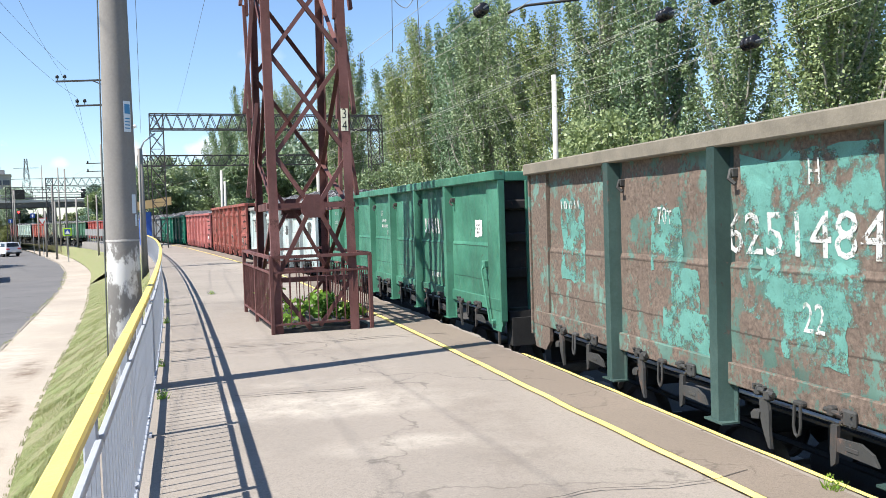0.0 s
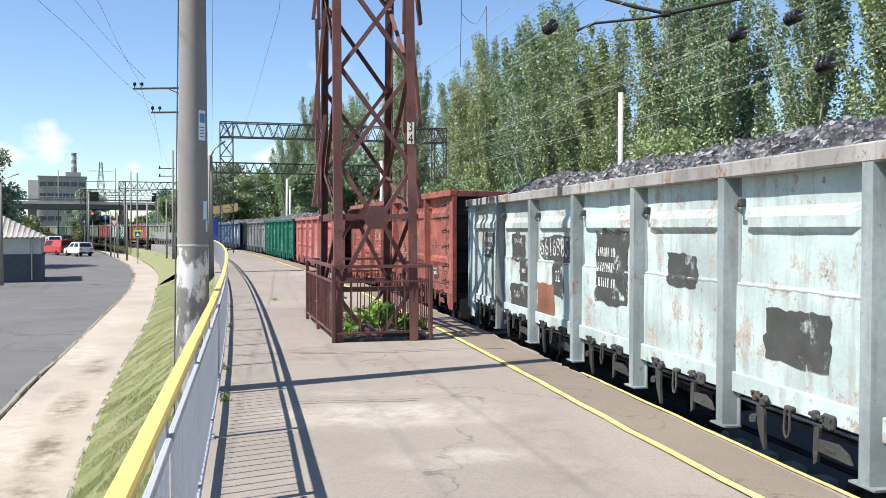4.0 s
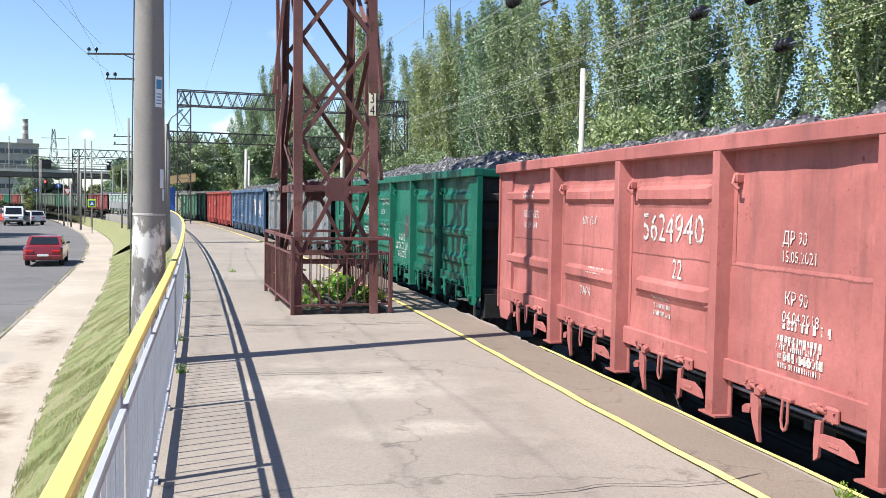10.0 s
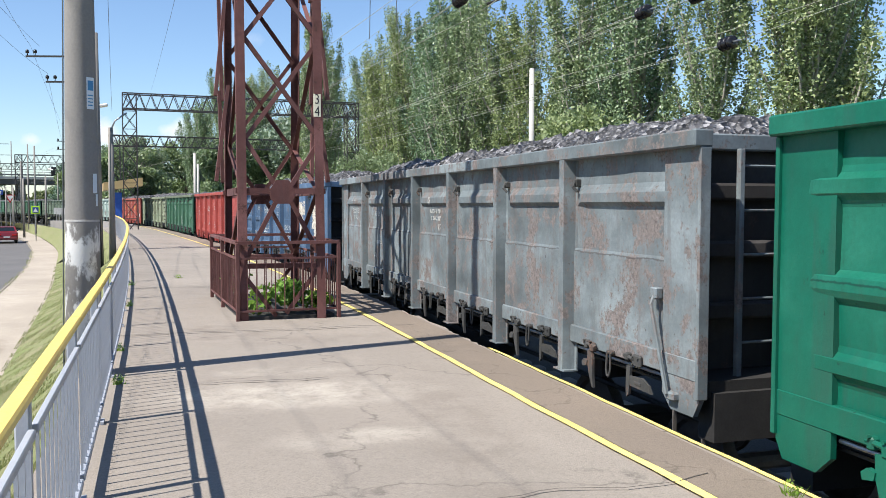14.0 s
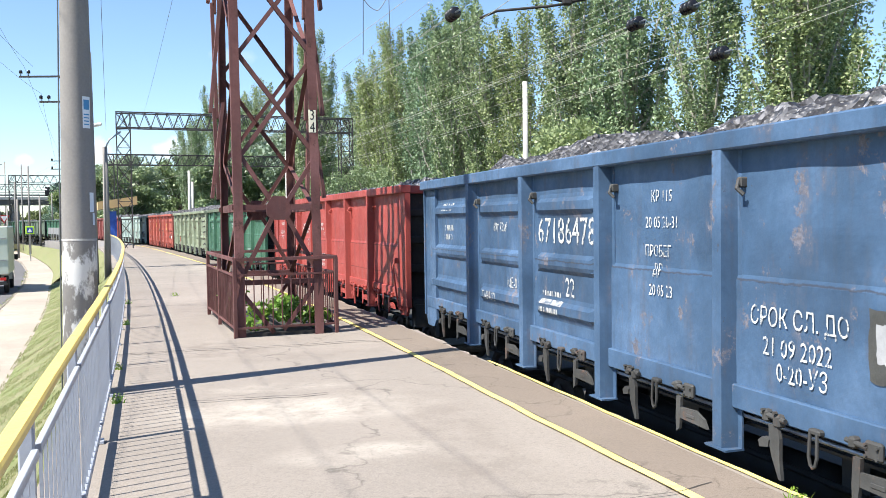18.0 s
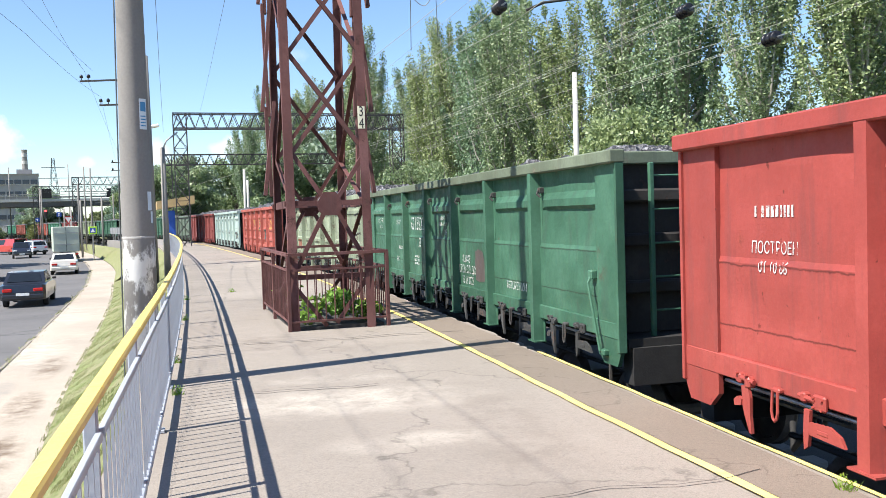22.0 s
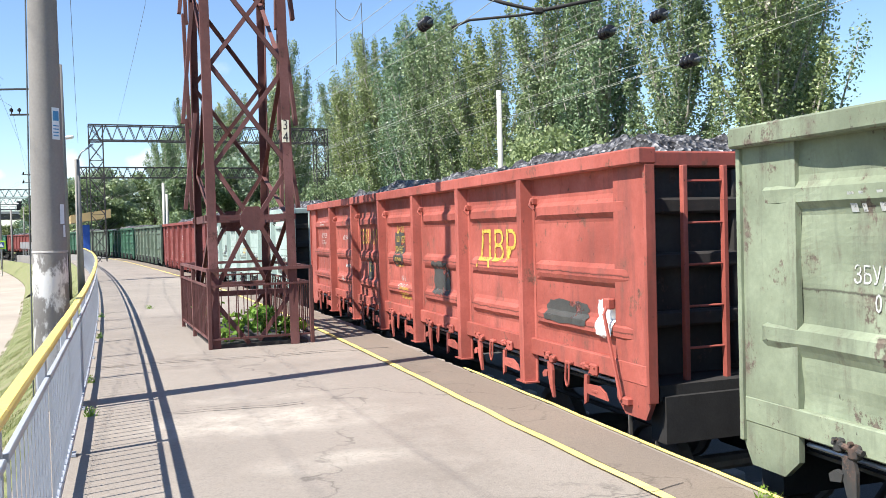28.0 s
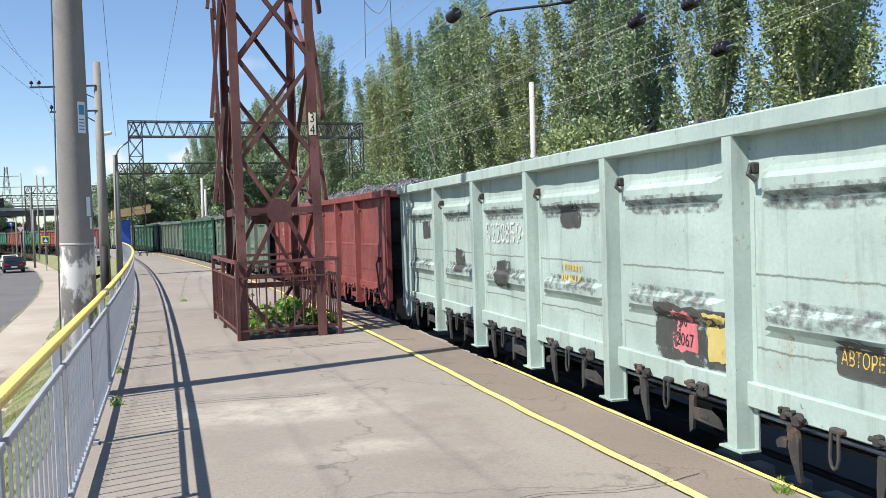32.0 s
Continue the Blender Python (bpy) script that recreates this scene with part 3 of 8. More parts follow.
def shifted(line, off):
    """The line moved to its right by off."""
    out = []
    for i, p in enumerate(line):
        a, b = line[max(i - 1, 0)], line[min(i + 1, len(line) - 1)]
        dx, dy = b[0] - a[0], b[1] - a[1]
        k = math.hypot(dx, dy)
        out.append((p[0] + dy / k * off, p[1] - dx / k * off))
    return out

# ---------------------------------------------------------------- ground, road, platform
kerb = smooth_line(KERB, 160)
verge = smooth_line(VERGE, 160)
ROAD_Z = -1.70


def terrain():
    """One sheet of open ground to the horizon, a little below the roads."""
    g = Geo()
    rings = [0, 30, 60, 100, 160, 260, 420, 800, 1600, 3500]
    n = 40
    g.v.append((0, 40, -2.2))
    for r in rings[1:]:
        for k in range(n):
            a = 2 * math.pi * k / n
            g.v.append((r * math.cos(a), 40 + r * math.sin(a), -2.2))
    g.f += [(0, 1 + k, 1 + (k + 1) % n) for k in range(n)]
    for i in range(len(rings) - 2):
        for k in range(n):
            a, b = 1 + i * n + k, 1 + i * n + (k + 1) % n
            g.f.append((a, a + n, b + n, b))
    return tagged(put("ground", g.mesh("ground", M_TURF)), "open grassy ground around the railway line", "ground", kind="structure")


terrain()
left_edge = shifted(kerb, -8.4)
road = tagged(put("road", strip(left_edge, kerb, ROAD_Z, ROAD_Z, 6).mesh("road", M_ROAD)), "grey worn asphalt road curving past the station", "road", kind="structure")
path = tagged(put("footpath", strip(shifted(kerb, 0.07), verge, ROAD_Z + 0.065, ROAD_Z + 0.06, 4).mesh("footpath", M_SAND)), "bare sandy footpath beside the road", "footpath", kind="structure")
yard = tagged(put("road_shoulder", strip(shifted(kerb, -30), left_edge, -1.72, -1.66, 2).mesh("road_shoulder", M_TURF)), "rough grassy shoulder beyond the road", "ground", kind="structure")


def kerb_stones():
    """Each kerb stone along the footpath, as a part of the kerb."""
    line = smooth_line(KERB, 700)
    root = empty("kerb", Matrix.Identity(4), "low weathered concrete kerb along the footpath", "kerb", kind="structure")
    g = Geo().box((0, 0, 0), (0.13, 0.985, 0.24), None, 0.03)
    me = g.mesh("kerb_stone", plain("dusty_kerb_concrete", (0.24, 0.21, 0.17), 0.9, 0, 0.3))
    acc, rnd = 0.0, random.Random(3)
    for a, b in zip(line, line[1:]):
        if not (4 < a[1] < 105):
            continue
        acc += math.hypot(b[0] - a[0], b[1] - a[1])
        if acc >= 1.0:
            acc -= 1.0
            put("kerb_stone", me, root, "", pose(a[0], a[1], ROAD_Z - 0.045 + rnd.uniform(-0.03, 0.012), rnd.uniform(-1.2, 1.2), rnd.uniform(-4, 4), math.degrees(math.atan2(-(b[0] - a[0]), b[1] - a[1])) + rnd.uniform(-1, 1)))


kerb_stones()


def bank():
    """Grass slope from the platform's rear wall down to the footpath, and level ground further out."""
    top = along(RAIL, -19, 59, 1.0, -0.28)
    g = Geo()
    vx = np.array(verge)
    cols = 24
    for i, (x, y) in enumerate(top):
        ex, ey = float(np.interp(y, vx[:, 1], vx[:, 0])), y
        for k in range(cols + 1):
            f = k / cols
            z = -0.10 + (-1.60 + 0.10) * (f ** 0.75)
            px, py = x + (ex - x) * f, y + (ey - y) * f
            g.v.append((px, py, z + 0.012 * noise.noise((px * 0.9, py * 0.9, 0)) * (0 < k < cols)))
    n = cols + 1
    for i in range(len(top) - 1):
        for k in range(cols):
            g.f.append((i * n + k, (i + 1) * n + k, (i + 1) * n + k + 1, i * n + k + 1))
    tagged(put("grass_bank", g.mesh("grass_bank", M_TURF, True)), "grassy bank with dry patches below the platform", "grass", kind="structure")
    far_top = along(SIDE, 44, 230, 2.0, -4.9)
    g2 = Geo()
    for x, y in far_top:
        j = int(np.argmin((vx[:, 0] - x) ** 2 * 0.3 + (vx[:, 1] - y) ** 2))
        ex, ey = verge[j]
        for k in range(5):
            f = k / 4
            g2.v.append((x + (ex - x) * f, y + (ey - y) * f, -0.62 + (-1.60 + 0.62) * f ** 1.6))
    for i in range(len(far_top) - 1):
        for k in range(4):
            g2.f.append((i * 5 + k, (i + 1) * 5 + k, (i + 1) * 5 + k + 1, i * 5 + k + 1))
    tagged(put("grass_verge", g2.mesh("grass_verge", M_TURF, True)), "green verge between the footpath and the far track", "grass", kind="structure")


bank()


EDGE = -0.23        # the platform's edge from the wagons' side


def line_off(s):
    """The safety line's distance from the wagons' side."""
    return float(np.interp(s, [-5, -2.5, 0, 3, 8, 20], [-0.68, -0.74, -0.82, -0.85, -0.89, -0.93]))


def platform():
    s0, s1 = -19, 66
    n = 86
    edge, back = [], []
    rnd = random.Random(5)
    for k in range(n):
        s = s0 + (s1 - s0) * k / (n - 1)
        edge.append(on(SIDE, s, EDGE)[:2])
        fx, fy, _ = on(RAIL, min(60, max(-19.5, s + 1.6)), -0.28)
        back.append((fx, fy))
    g = Geo()
    cols = 10
    for i in range(n):
        for k in range(cols + 1):
            f = k / cols
            x, y = back[i][0] + (edge[i][0] - back[i][0]) * f, back[i][1] + (edge[i][1] - back[i][1]) * f
            g.v.append((x, y, 0.012 * noise.noise((x * 0.4, y * 0.4, 0))))
    m = cols + 1
    for i in range(n - 1):
        for k in range(cols):
            g.f.append((i * m + k, i * m + k + 1, (i + 1) * m + k + 1, (i + 1) * m + k))
    k0 = len(g.v)
    for i in range(n):
        g.v.append((edge[i][0], edge[i][1], -1.6))
        g.v.append((back[i][0], back[i][1], -1.6))
    for i in range(n - 1):
        g.f.append((i * m + cols, k0 + 2 * i, k0 + 2 * i + 2, (i + 1) * m + cols))
        g.f.append((i * m, (i + 1) * m, k0 + 2 * i + 3, k0 + 2 * i + 1))
    tagged(put("platform", g.mesh("platform", M_PLATFORM)), "cracked grey-brown asphalt station platform", "platform", kind="structure")
    # crumbling lip of concrete along the edge, as broken slabs
    root = empty("platform_edge", Matrix.Identity(4), "crumbling concrete coping along the platform edge", "coping", kind="structure")
    s = s0
    while s < 48:
        ln = rnd.uniform(0.7, 1.5)
        x, y, h = on(SIDE, s + ln / 2, EDGE - 0.01 + rnd.uniform(-0.02, 0.02))
        gg = Geo()
        pts = 7
        for j in range(pts + 1):
            u = -ln / 2 + ln * j / pts
            o = 0.02 + rnd.uniform(0, 0.055)
            gg.v += [(-0.22, u, 0.008), (o, u, 0.006), (o - 0.02, u, -0.10), (-0.22, u, -0.10)]
        for j in range(pts):
            a = j * 4
            for q in range(4):
                gg.f.append((a + q, a + 4 + q, a + 4 + (q + 1) % 4, a + (q + 1) % 4))
        gg.f += [(0, 1, 2, 3), tuple(pts * 4 + q for q in (3, 2, 1, 0))]
        put("coping_slab", gg.mesh("coping_slab", M_PLATFORM), root, "", pose(x, y, rnd.uniform(-0.006, 0.003), 0, 0, math.degrees(h)))
        s += ln + 0.012
    # painted lines
    def ribbon(name, off, w, sa, sb, label, gaps=0.0):
        gl = Geo()
        r2 = random.Random(9)
        s = sa
        while s < sb:
            x1, y1, h1 = on(SIDE, s, off(s) + 0.012 * noise.noise((s * 1.7, 0, 0)))
            x2, y2, h2 = on(SIDE, s + 0.25, off(s + 0.25) + 0.012 * noise.noise(((s + 0.25) * 1.7, 0, 0)))
            wa, wb = w * (1 + 0.25 * noise.noise((s * 4.1, 3, 0))), w * (1 + 0.25 * noise.noise(((s + 0.25) * 4.1, 3, 0)))
            if not (gaps and noise.noise((s * 0.55, 7, 0)) > gaps):
                gl.add([(x1 - wa / 2 * math.cos(h1), y1 - wa / 2 * math.sin(h1), 0.016), (x1 + wa / 2 * math.cos(h1), y1 + wa / 2 * math.sin(h1), 0.016),
                        (x2 + wb / 2 * math.cos(h2), y2 + wb / 2 * math.sin(h2), 0.016), (x2 - wb / 2 * math.cos(h2), y2 - wb / 2 * math.sin(h2), 0.016)], [(0, 1, 2, 3)])
            s += 0.25
        tagged(put(name, gl.mesh(name, M_LINE)), label, "painted line", kind="structure")
    ribbon("yellow_line", line_off, 0.068, -19, 62, "worn yellow safety line painted along the platform")
    ribbon("edge_line", lambda s: EDGE + 0.03 + 0.04 * min(0.0, s + 1) * -0.25, 0.042, -19, 2.4, "chipped yellow paint along the platform edge")
    stops = [-19 + 0.8 * k for k in range(102)]
    es = strip([on(SIDE, s, line_off(s) + 0.045)[:2] for s in stops], [on(SIDE, s, EDGE - 0.02)[:2] for s in stops], 0.0125, 0.0125, 2)
    tagged(put("edge_strip", es.mesh("edge_strip", asphalt("grimy_edge_asphalt", (0.185, 0.150, 0.118), 0.5, 0.25))), "brown grimy strip of asphalt along the platform edge", "platform edge", kind="structure")
    # joints across the asphalt and the edging strip along the railing
    root = empty("platform_joints", Matrix.Identity(4), "dark seams and patches in the platform asphalt", "seam", kind="structure")
    M_SEAM = plain("tarred_seam", (0.075, 0.065, 0.055), 0.9, 0, 0.4)
    for s, a, b, w in [(4.6, -4.3, -0.5, 0.03), (11, -4.4, -0.6, 0.03), (17, -4.6, -0.7, 0.04), (23, -4.6, -0.7, 0.05), (31, -5, -0.8, 0.06), (39, -5, -0.8, 0.06), (-2.2, -2.2, -0.5, 0.012), (1.4, -3.4, -2.2, 0.02)]:
        gs = Geo()
        for j in range(15):
            o = a + (b - a) * j / 14
            x, y, h = on(SIDE, s + 0.14 * noise.noise((o * 1.3, s, 0)) + 0.04 * noise.noise((o * 6, s, 2)), o)
            ww = w * (0.6 + 0.7 * abs(noise.noise((o * 2.2, s, 5))))
            gs.v += [(x, y, 0.0165), (x - math.sin(h) * ww, y + math.cos(h) * ww, 0.0165)]
        gs.f += [(2 * j, 2 * j + 2, 2 * j + 3, 2 * j + 1) for j in range(14)]
        put("seam", gs.mesh("seam", M_SEAM), root)
    return root


platform()

# track bed with rails and sleepers
bed = strip(along(SIDE, -85, 330, 2.0, -0.2), along(SIDE, -85, 330, 2.0, 9.5), -1.42, -1.42, 4)
tagged(put("track_bed", bed.mesh("track_bed", M_BALLAST)), "dark oily ballast under the tracks", "ballast", kind="structure")


def rails():
    prof = [(-0.07, -0.17), (0.07, -0.17), (0.012, -0.13), (0.012, -0.05), (0.036, -0.035), (0.036, 0), (-0.036, 0), (-0.036, -0.035), (-0.012, -0.05), (-0.012, -0.13)]
    for track in (0.0, 5.3):
        root = empty("railway_track", Matrix.Identity(4), "steel rails on concrete sleepers", "railway track", "tracks", "structure")
        for side in (-0.76, 0.76):
            g = Geo()
            n = len(prof)
            stops = [(-85 + k * 2.5) for k in range(167)]
            for s in stops:
                x, y, h = on(SIDE, s, HALF + track + side)
                g.v += [(x + math.cos(h) * u, y + math.sin(h) * u, RAILTOP + w) for u, w in prof]
            for i in range(len(stops) - 1):
                g.f += [(i * n + j, i * n + (j + 1) % n, (i + 1) * n + (j + 1) % n, (i + 1) * n + j) for j in range(n)]
            put("rail", g.mesh("rail", M_IRON), root)
        me = Geo().box((0, 0, 0), (2.7, 0.26, 0.2), None, 0.02).mesh("sleeper", M_CONC)
        for k in range(60):
            x, y, h = on(SIDE, -12 + 0.6 * k, HALF + track)
            put("sleeper", me, root, "", pose(x, y, RAILTOP - 0.26, 0, 0, math.degrees(h)))


rails()

# ---------------------------------------------------------------- platform railing
def railing():
    """Railing panels between posts, each panel a thing; a yellow handrail over all of them."""
    step = 1.78
    post = Geo().box((0, 0, 0.485), (0.05, 0.05, 0.97), None, 0.006)
    post.box((0, 0, 0.012), (0.11, 0.11, 0.02))
    post_me = post.mesh("post", M_GREYPAINT)
    ln = step - 0.07
    top_me = Geo().box((0, 0, 0), (0.026, ln, 0.032), None, 0.004).mesh("upper_bar", M_GREYPAINT)
    low_me = Geo().box((0, 0, 0), (0.04, ln, 0.04), None, 0.006).mesh("lower_bar", M_GREYPAINT)
    bar_me = Geo().box((0.03, 0, 0.485), (0.012, 0.012, 0.70)).mesh("baluster", M_GREYPAINT)
    hand_me = Geo().box((0, 0, 0), (0.060, step + 0.002, 0.038), None, 0.008).mesh("handrail", M_YELLOW)
    first = None
    s = -9.2
    rnd = random.Random(4)
    while s < 52:
        x1, y1, h1 = on(RAIL, s)
        x2, y2, h2 = on(RAIL, s + step)
        yaw = math.degrees(math.atan2(-(x2 - x1), y2 - y1))
        lean = rnd.uniform(-0.12, 0.12)
        m = pose((x1 + x2) / 2, (y1 + y2) / 2, 0, 0, lean, yaw)
        if first is None:
            first = empty("railing_panel", m, "pale grey steel railing panel with a yellow handrail", "railing", "railing along the platform")
            put("post", post_me, first, "", pose(0, -step / 2, 0))
            put("upper_bar", top_me, first, "", pose(0.03, 0, 0.835))
            put("lower_bar", low_me, first, "", pose(0.03, 0, 0.12))
            put("handrail", hand_me, first, "yellow handrail", pose(0.022, 0, 0.99))
            for k in range(12):
                put("baluster", bar_me, first, "", pose(0, -ln / 2 + ln * (k + 0.5) / 12, 0))
        else:
            copy_thing(first, m)
        s += step


railing()

# ---------------------------------------------------------------- concrete pole by the railing
def pole_big():
    g = Geo()
    prof = [(0.176, 0), (0.151, 2.6), (0.124, 5.0), (0.095, 9.5), (0.09, 9.6)]
    x, y = -3.085, 8.24
    p = put("concrete_pole", g.lathe(prof, 28).mesh("concrete_pole", M_CONC_LIMED, True), None, "", pose(x, y, -1.15, 0.0, 0.3, 0))
    tagged(p, "tall round concrete pole, whitewashed and peeling at its foot", "pole")
    # stickers and a wire running up
    def patch(name, z, a0, a1, h, mat, label, r=0.168):
        q = Geo()
        n = 6
        for k in range(n + 1):
            a = radians(a0 + (a1 - a0) * k / n)
            q.v += [(r * math.sin(a), -r * math.cos(a), z), (r * math.sin(a), -r * math.cos(a), z + h)]
        q.f += [(2 * k, 2 * k + 2, 2 * k + 3, 2 * k + 1) for k in range(n)]
        put(name, q.mesh(name, mat), p, label)
    M_STICK = plain("faded_paper", (0.62, 0.68, 0.72), 0.7, 0, 0.1)
    M_STICKB = plain("blue_print", (0.05, 0.22, 0.42), 0.6, 0, 0.1)
    patch("paper_notice", 3.63, 42, 74, 0.29, M_STICK, "weathered paper notice", 0.1435)
    patch("notice_heading", 3.80, 46, 70, 0.09, M_STICKB, "blue print on the notice", 0.145)
    for k in range(4):
        patch("notice_line", 3.66 + 0.03 * k, 46, 68, 0.010, M_STICKB, "", 0.145)
    patch("torn_paper", 2.86, 60, 80, 0.18, M_STICK, "torn white paper", 0.152)
    patch("torn_paper", 2.74, 72, 84, 0.11, M_STICK, "torn white paper", 0.153)
    band = Geo().lathe([(0.150, 2.595), (0.154, 2.597), (0.154, 2.612), (0.150, 2.615)], 24)
    put("wire_band", band.mesh("wire_band", plain("whitewashed_band", (0.42, 0.40, 0.38))), p)
    put("earth_wire", Geo().tube([(-0.182, -0.05, 0), (-0.156, -0.05, 2.6), (-0.127, -0.05, 5.0), (-0.10, -0.05, 9.4)], 0.007, 5).mesh("earth_wire", M_WIRE), p)


pole_big()

# ---------------------------------------------------------------- lattice mast in its railing
def mast():
    hx, hy = 0.53, 1.2
    m = pose(-2.21, 13.42, 0, 0, 0, 17)
    root = empty("lattice_mast", m, "rusty red riveted lattice mast carrying the overhead line", "mast")
    H = 10.5

    def leg(sx, sy, z):
        t = z / H
        return Vector((sx * (hx - 0.01 * t), sy * (hy - 0.62 * t), z))
    for sx in (-1, 1):
        for sy in (-1, 1):
            g = Geo()
            a, b = leg(sx, sy, -0.3), leg(sx, sy, H)
            w = 0.125
            d = b - a
            prof = [(0, 0), (w, 0), (w, 0.014), (0.014, 0.014), (0.014, w), (0, w)]
            p = [(a.x - sx * q[0] + sx * 0.075, a.y - sy * q[1] + sy * 0.075, a.z) for q in prof] + [(b.x - sx * q[0] + sx * 0.075, b.y - sy * q[1] + sy * 0.075, b.z) for q in prof]
            g.add(p, [(i, (i + 1) % 6, 6 + (i + 1) % 6, 6 + i) for i in range(6)])
            put("leg", g.mesh("leg", M_RUSTY), root)
    levels = [0.75, 1.80, 2.52, 3.95, 5.35, 6.7, 7.95, 9.8]
    for i, (z0, z1) in enumerate(zip(levels, levels[1:])):
        for sy in (-1, 1):
            for fl in (0, 1):
                a, b = leg(-1, sy, z0), leg(1, sy, z1)
                if fl:
                    a, b = leg(1, sy, z0), leg(-1, sy, z1)
                side = -1 if fl else 1
                if i == 0:
                    a, b = leg(side, sy, 0.85), (leg(-1, sy, z1 - 0.1) + leg(1, sy, z1 - 0.1)) / 2 + Vector((side * 0.08, 0, 0))
                    foot = (leg(-1, sy, 0.06) + leg(1, sy, 0.06)) / 2 + Vector((side * 0.07, sy * 0.04, 0))
                    put("diagonal", Geo().angle(leg(side, sy, 0.68) + Vector((0, sy * 0.04, 0)), foot, 0.06, 0.008, (0, sy, 0)).mesh("diagonal", M_RUSTY), root)
                elif i == 1:
                    a, b = (leg(-1, sy, z0) + leg(1, sy, z0)) / 2 + Vector((side * 0.06, 0, 0)), leg(side, sy, z1)
                a.y += sy * (0.03 + 0.02 * fl)
                b.y += sy * (0.03 + 0.02 * fl)
                put("diagonal", Geo().angle(a, b, 0.06, 0.008, (0, sy, 0)).mesh("diagonal", M_RUSTY), root)
        for sx in (-1, 1):
            a, b = leg(sx, -1 if i % 2 else 1, z0), leg(sx, 1 if i % 2 else -1, z1)
            a.x += sx * 0.03
            b.x += sx * 0.03
            put("diagonal", Geo().angle(a, b, 0.065, 0.008, (sx, 0, 0)).mesh("diagonal", M_RUSTY), root)
    for z in (1.80, 9.8):
        for sy in (-1, 1):
            a, b = leg(-1, sy, z), leg(1, sy, z)
            put("crossbar", Geo().bar(a + Vector((-0.1, sy * 0.02, 0)), b + Vector((0.1, sy * 0.02, 0)), 0.08, 0.075).mesh("crossbar", M_RUSTY), root)
        for sx in (-1, 1):
            a, b = leg(sx, -1, z), leg(sx, 1, z)
            put("crossbar", Geo().bar(a, b, 0.09, 0.11).mesh("crossbar", M_RUSTY), root)
    for sy in (-1, 1):
        put("gusset_plate", Geo().prism([(-0.10, 1.62), (0.10, 1.62), (0.17, 1.70), (0.17, 1.82), (0.09, 1.95), (-0.09, 1.95), (-0.17, 1.82), (-0.17, 1.70)], sy * hy - 0.015 + sy * 0.06, sy * hy + 0.015 + sy * 0.06).mesh("gusset_plate", M_RUSTY), root)
    for sy in (-1, 1):
        put("crossbar", Geo().bar(leg(-1, sy, 0.75), leg(1, sy, 0.75), 0.07).mesh("crossbar", M_RUSTY), root)
    # number plate 3 over 4 on the front leg beside the track
    p = leg(1, -1, 3.02)
    plate = put("number_plate", Geo().box((0, 0, 0), (0.105, 0.006, 0.32), None, 0.002).mesh("number_plate", plain("yellowed_white_enamel", (0.70, 0.66, 0.50), 0.5, 0, 0.12)), root, "yellowed white plate with black figures", pose(p.x - 0.005, p.y - 0.085, 3.02))
    for ch, z in (("3", 0.02), ("4", -0.155)):
        put("figure", NUMERAL[ch], plate, "", pose(0, -0.0045, z))
    # plates and struts bolted to the side beside the railing
    for sx in (-1, 1):
        for z0, z1 in ((1.95, 3.35), (3.2, 4.95), (4.8, 6.5), (6.35, 8.0), (7.9, 9.6)):
            low, high = leg(sx, 0, z0), leg(sx, 0, z1)
            put("strut", Geo().bar(low + Vector((sx * 0.30, -0.30, 0)), high + Vector((sx * 0.12, -0.30, 0)), 0.13, 0.05, (1, 0, 0)).mesh("strut", M_RUSTY), root)
            put("strut", Geo().bar(low + Vector((sx * 0.16, 0.36, 0)), high + Vector((sx * 0.20, 0.36, 0)), 0.12, 0.05, (1, 0, 0)).mesh("strut", M_RUSTY), root)


M_INK = plain("black_sign_paint", (0.015, 0.015, 0.015), 0.6, 0, 0.2)
NUMERAL = {c: lettering(c, 0.15, M_INK, 0.75) for c in "34"}
mast()


CAGE = pose(-2.31, 13.80, 0, 0, 0, 19.5)


def cage():
    m = CAGE
    root = empty("mast_railing", m, "rusty brown iron railing round the foot of the mast", "railing")
    hx, hy = 0.71, 1.65
    for x, y in ((-hx, -hy), (hx, -hy), (hx, hy), (-hx, hy), (-hx, 0.1), (hx, 0.1)):
        put("post", Geo().box((x, y, 0.52), (0.055, 0.055, 1.12), None, 0.006).mesh("post", M_RUSTY), root)
    sides = [((-hx, -hy), (hx, -hy)), ((hx, -hy), (hx, hy)), ((hx, hy), (-hx, hy)), ((-hx, hy), (-hx, -hy))]
    for a, b in sides:
        va, vb = Vector((*a, 0)), Vector((*b, 0))
        for z, w in ((1.08, 0.055), (0.86, 0.035), (0.13, 0.035)):
            put("rail", Geo().bar(va + Vector((0, 0, z)), vb + Vector((0, 0, z)), w, w * 0.8).mesh("rail", M_RUSTY), root)
        n = round((vb - va).length / 0.125)
        me = Geo().box((0, 0, 0.5), (0.014, 0.014, 0.74)).mesh("baluster", M_RUSTY)
        for k in range(1, n):
            q = va.lerp(vb, k / n)
            put("baluster", me, root, "", pose(q.x, q.y, 0))
    soil = Geo()
    soil.box((0, 0, 0.02), (2 * hx - 0.1, 2 * hy - 0.1, 0.05))
    tagged(put("soil_bed", soil.mesh("soil_bed", M_BALLAST), None, "", m @ pose(0, 0, 0.0)), "dark soil inside the mast railing", "soil")


cage()

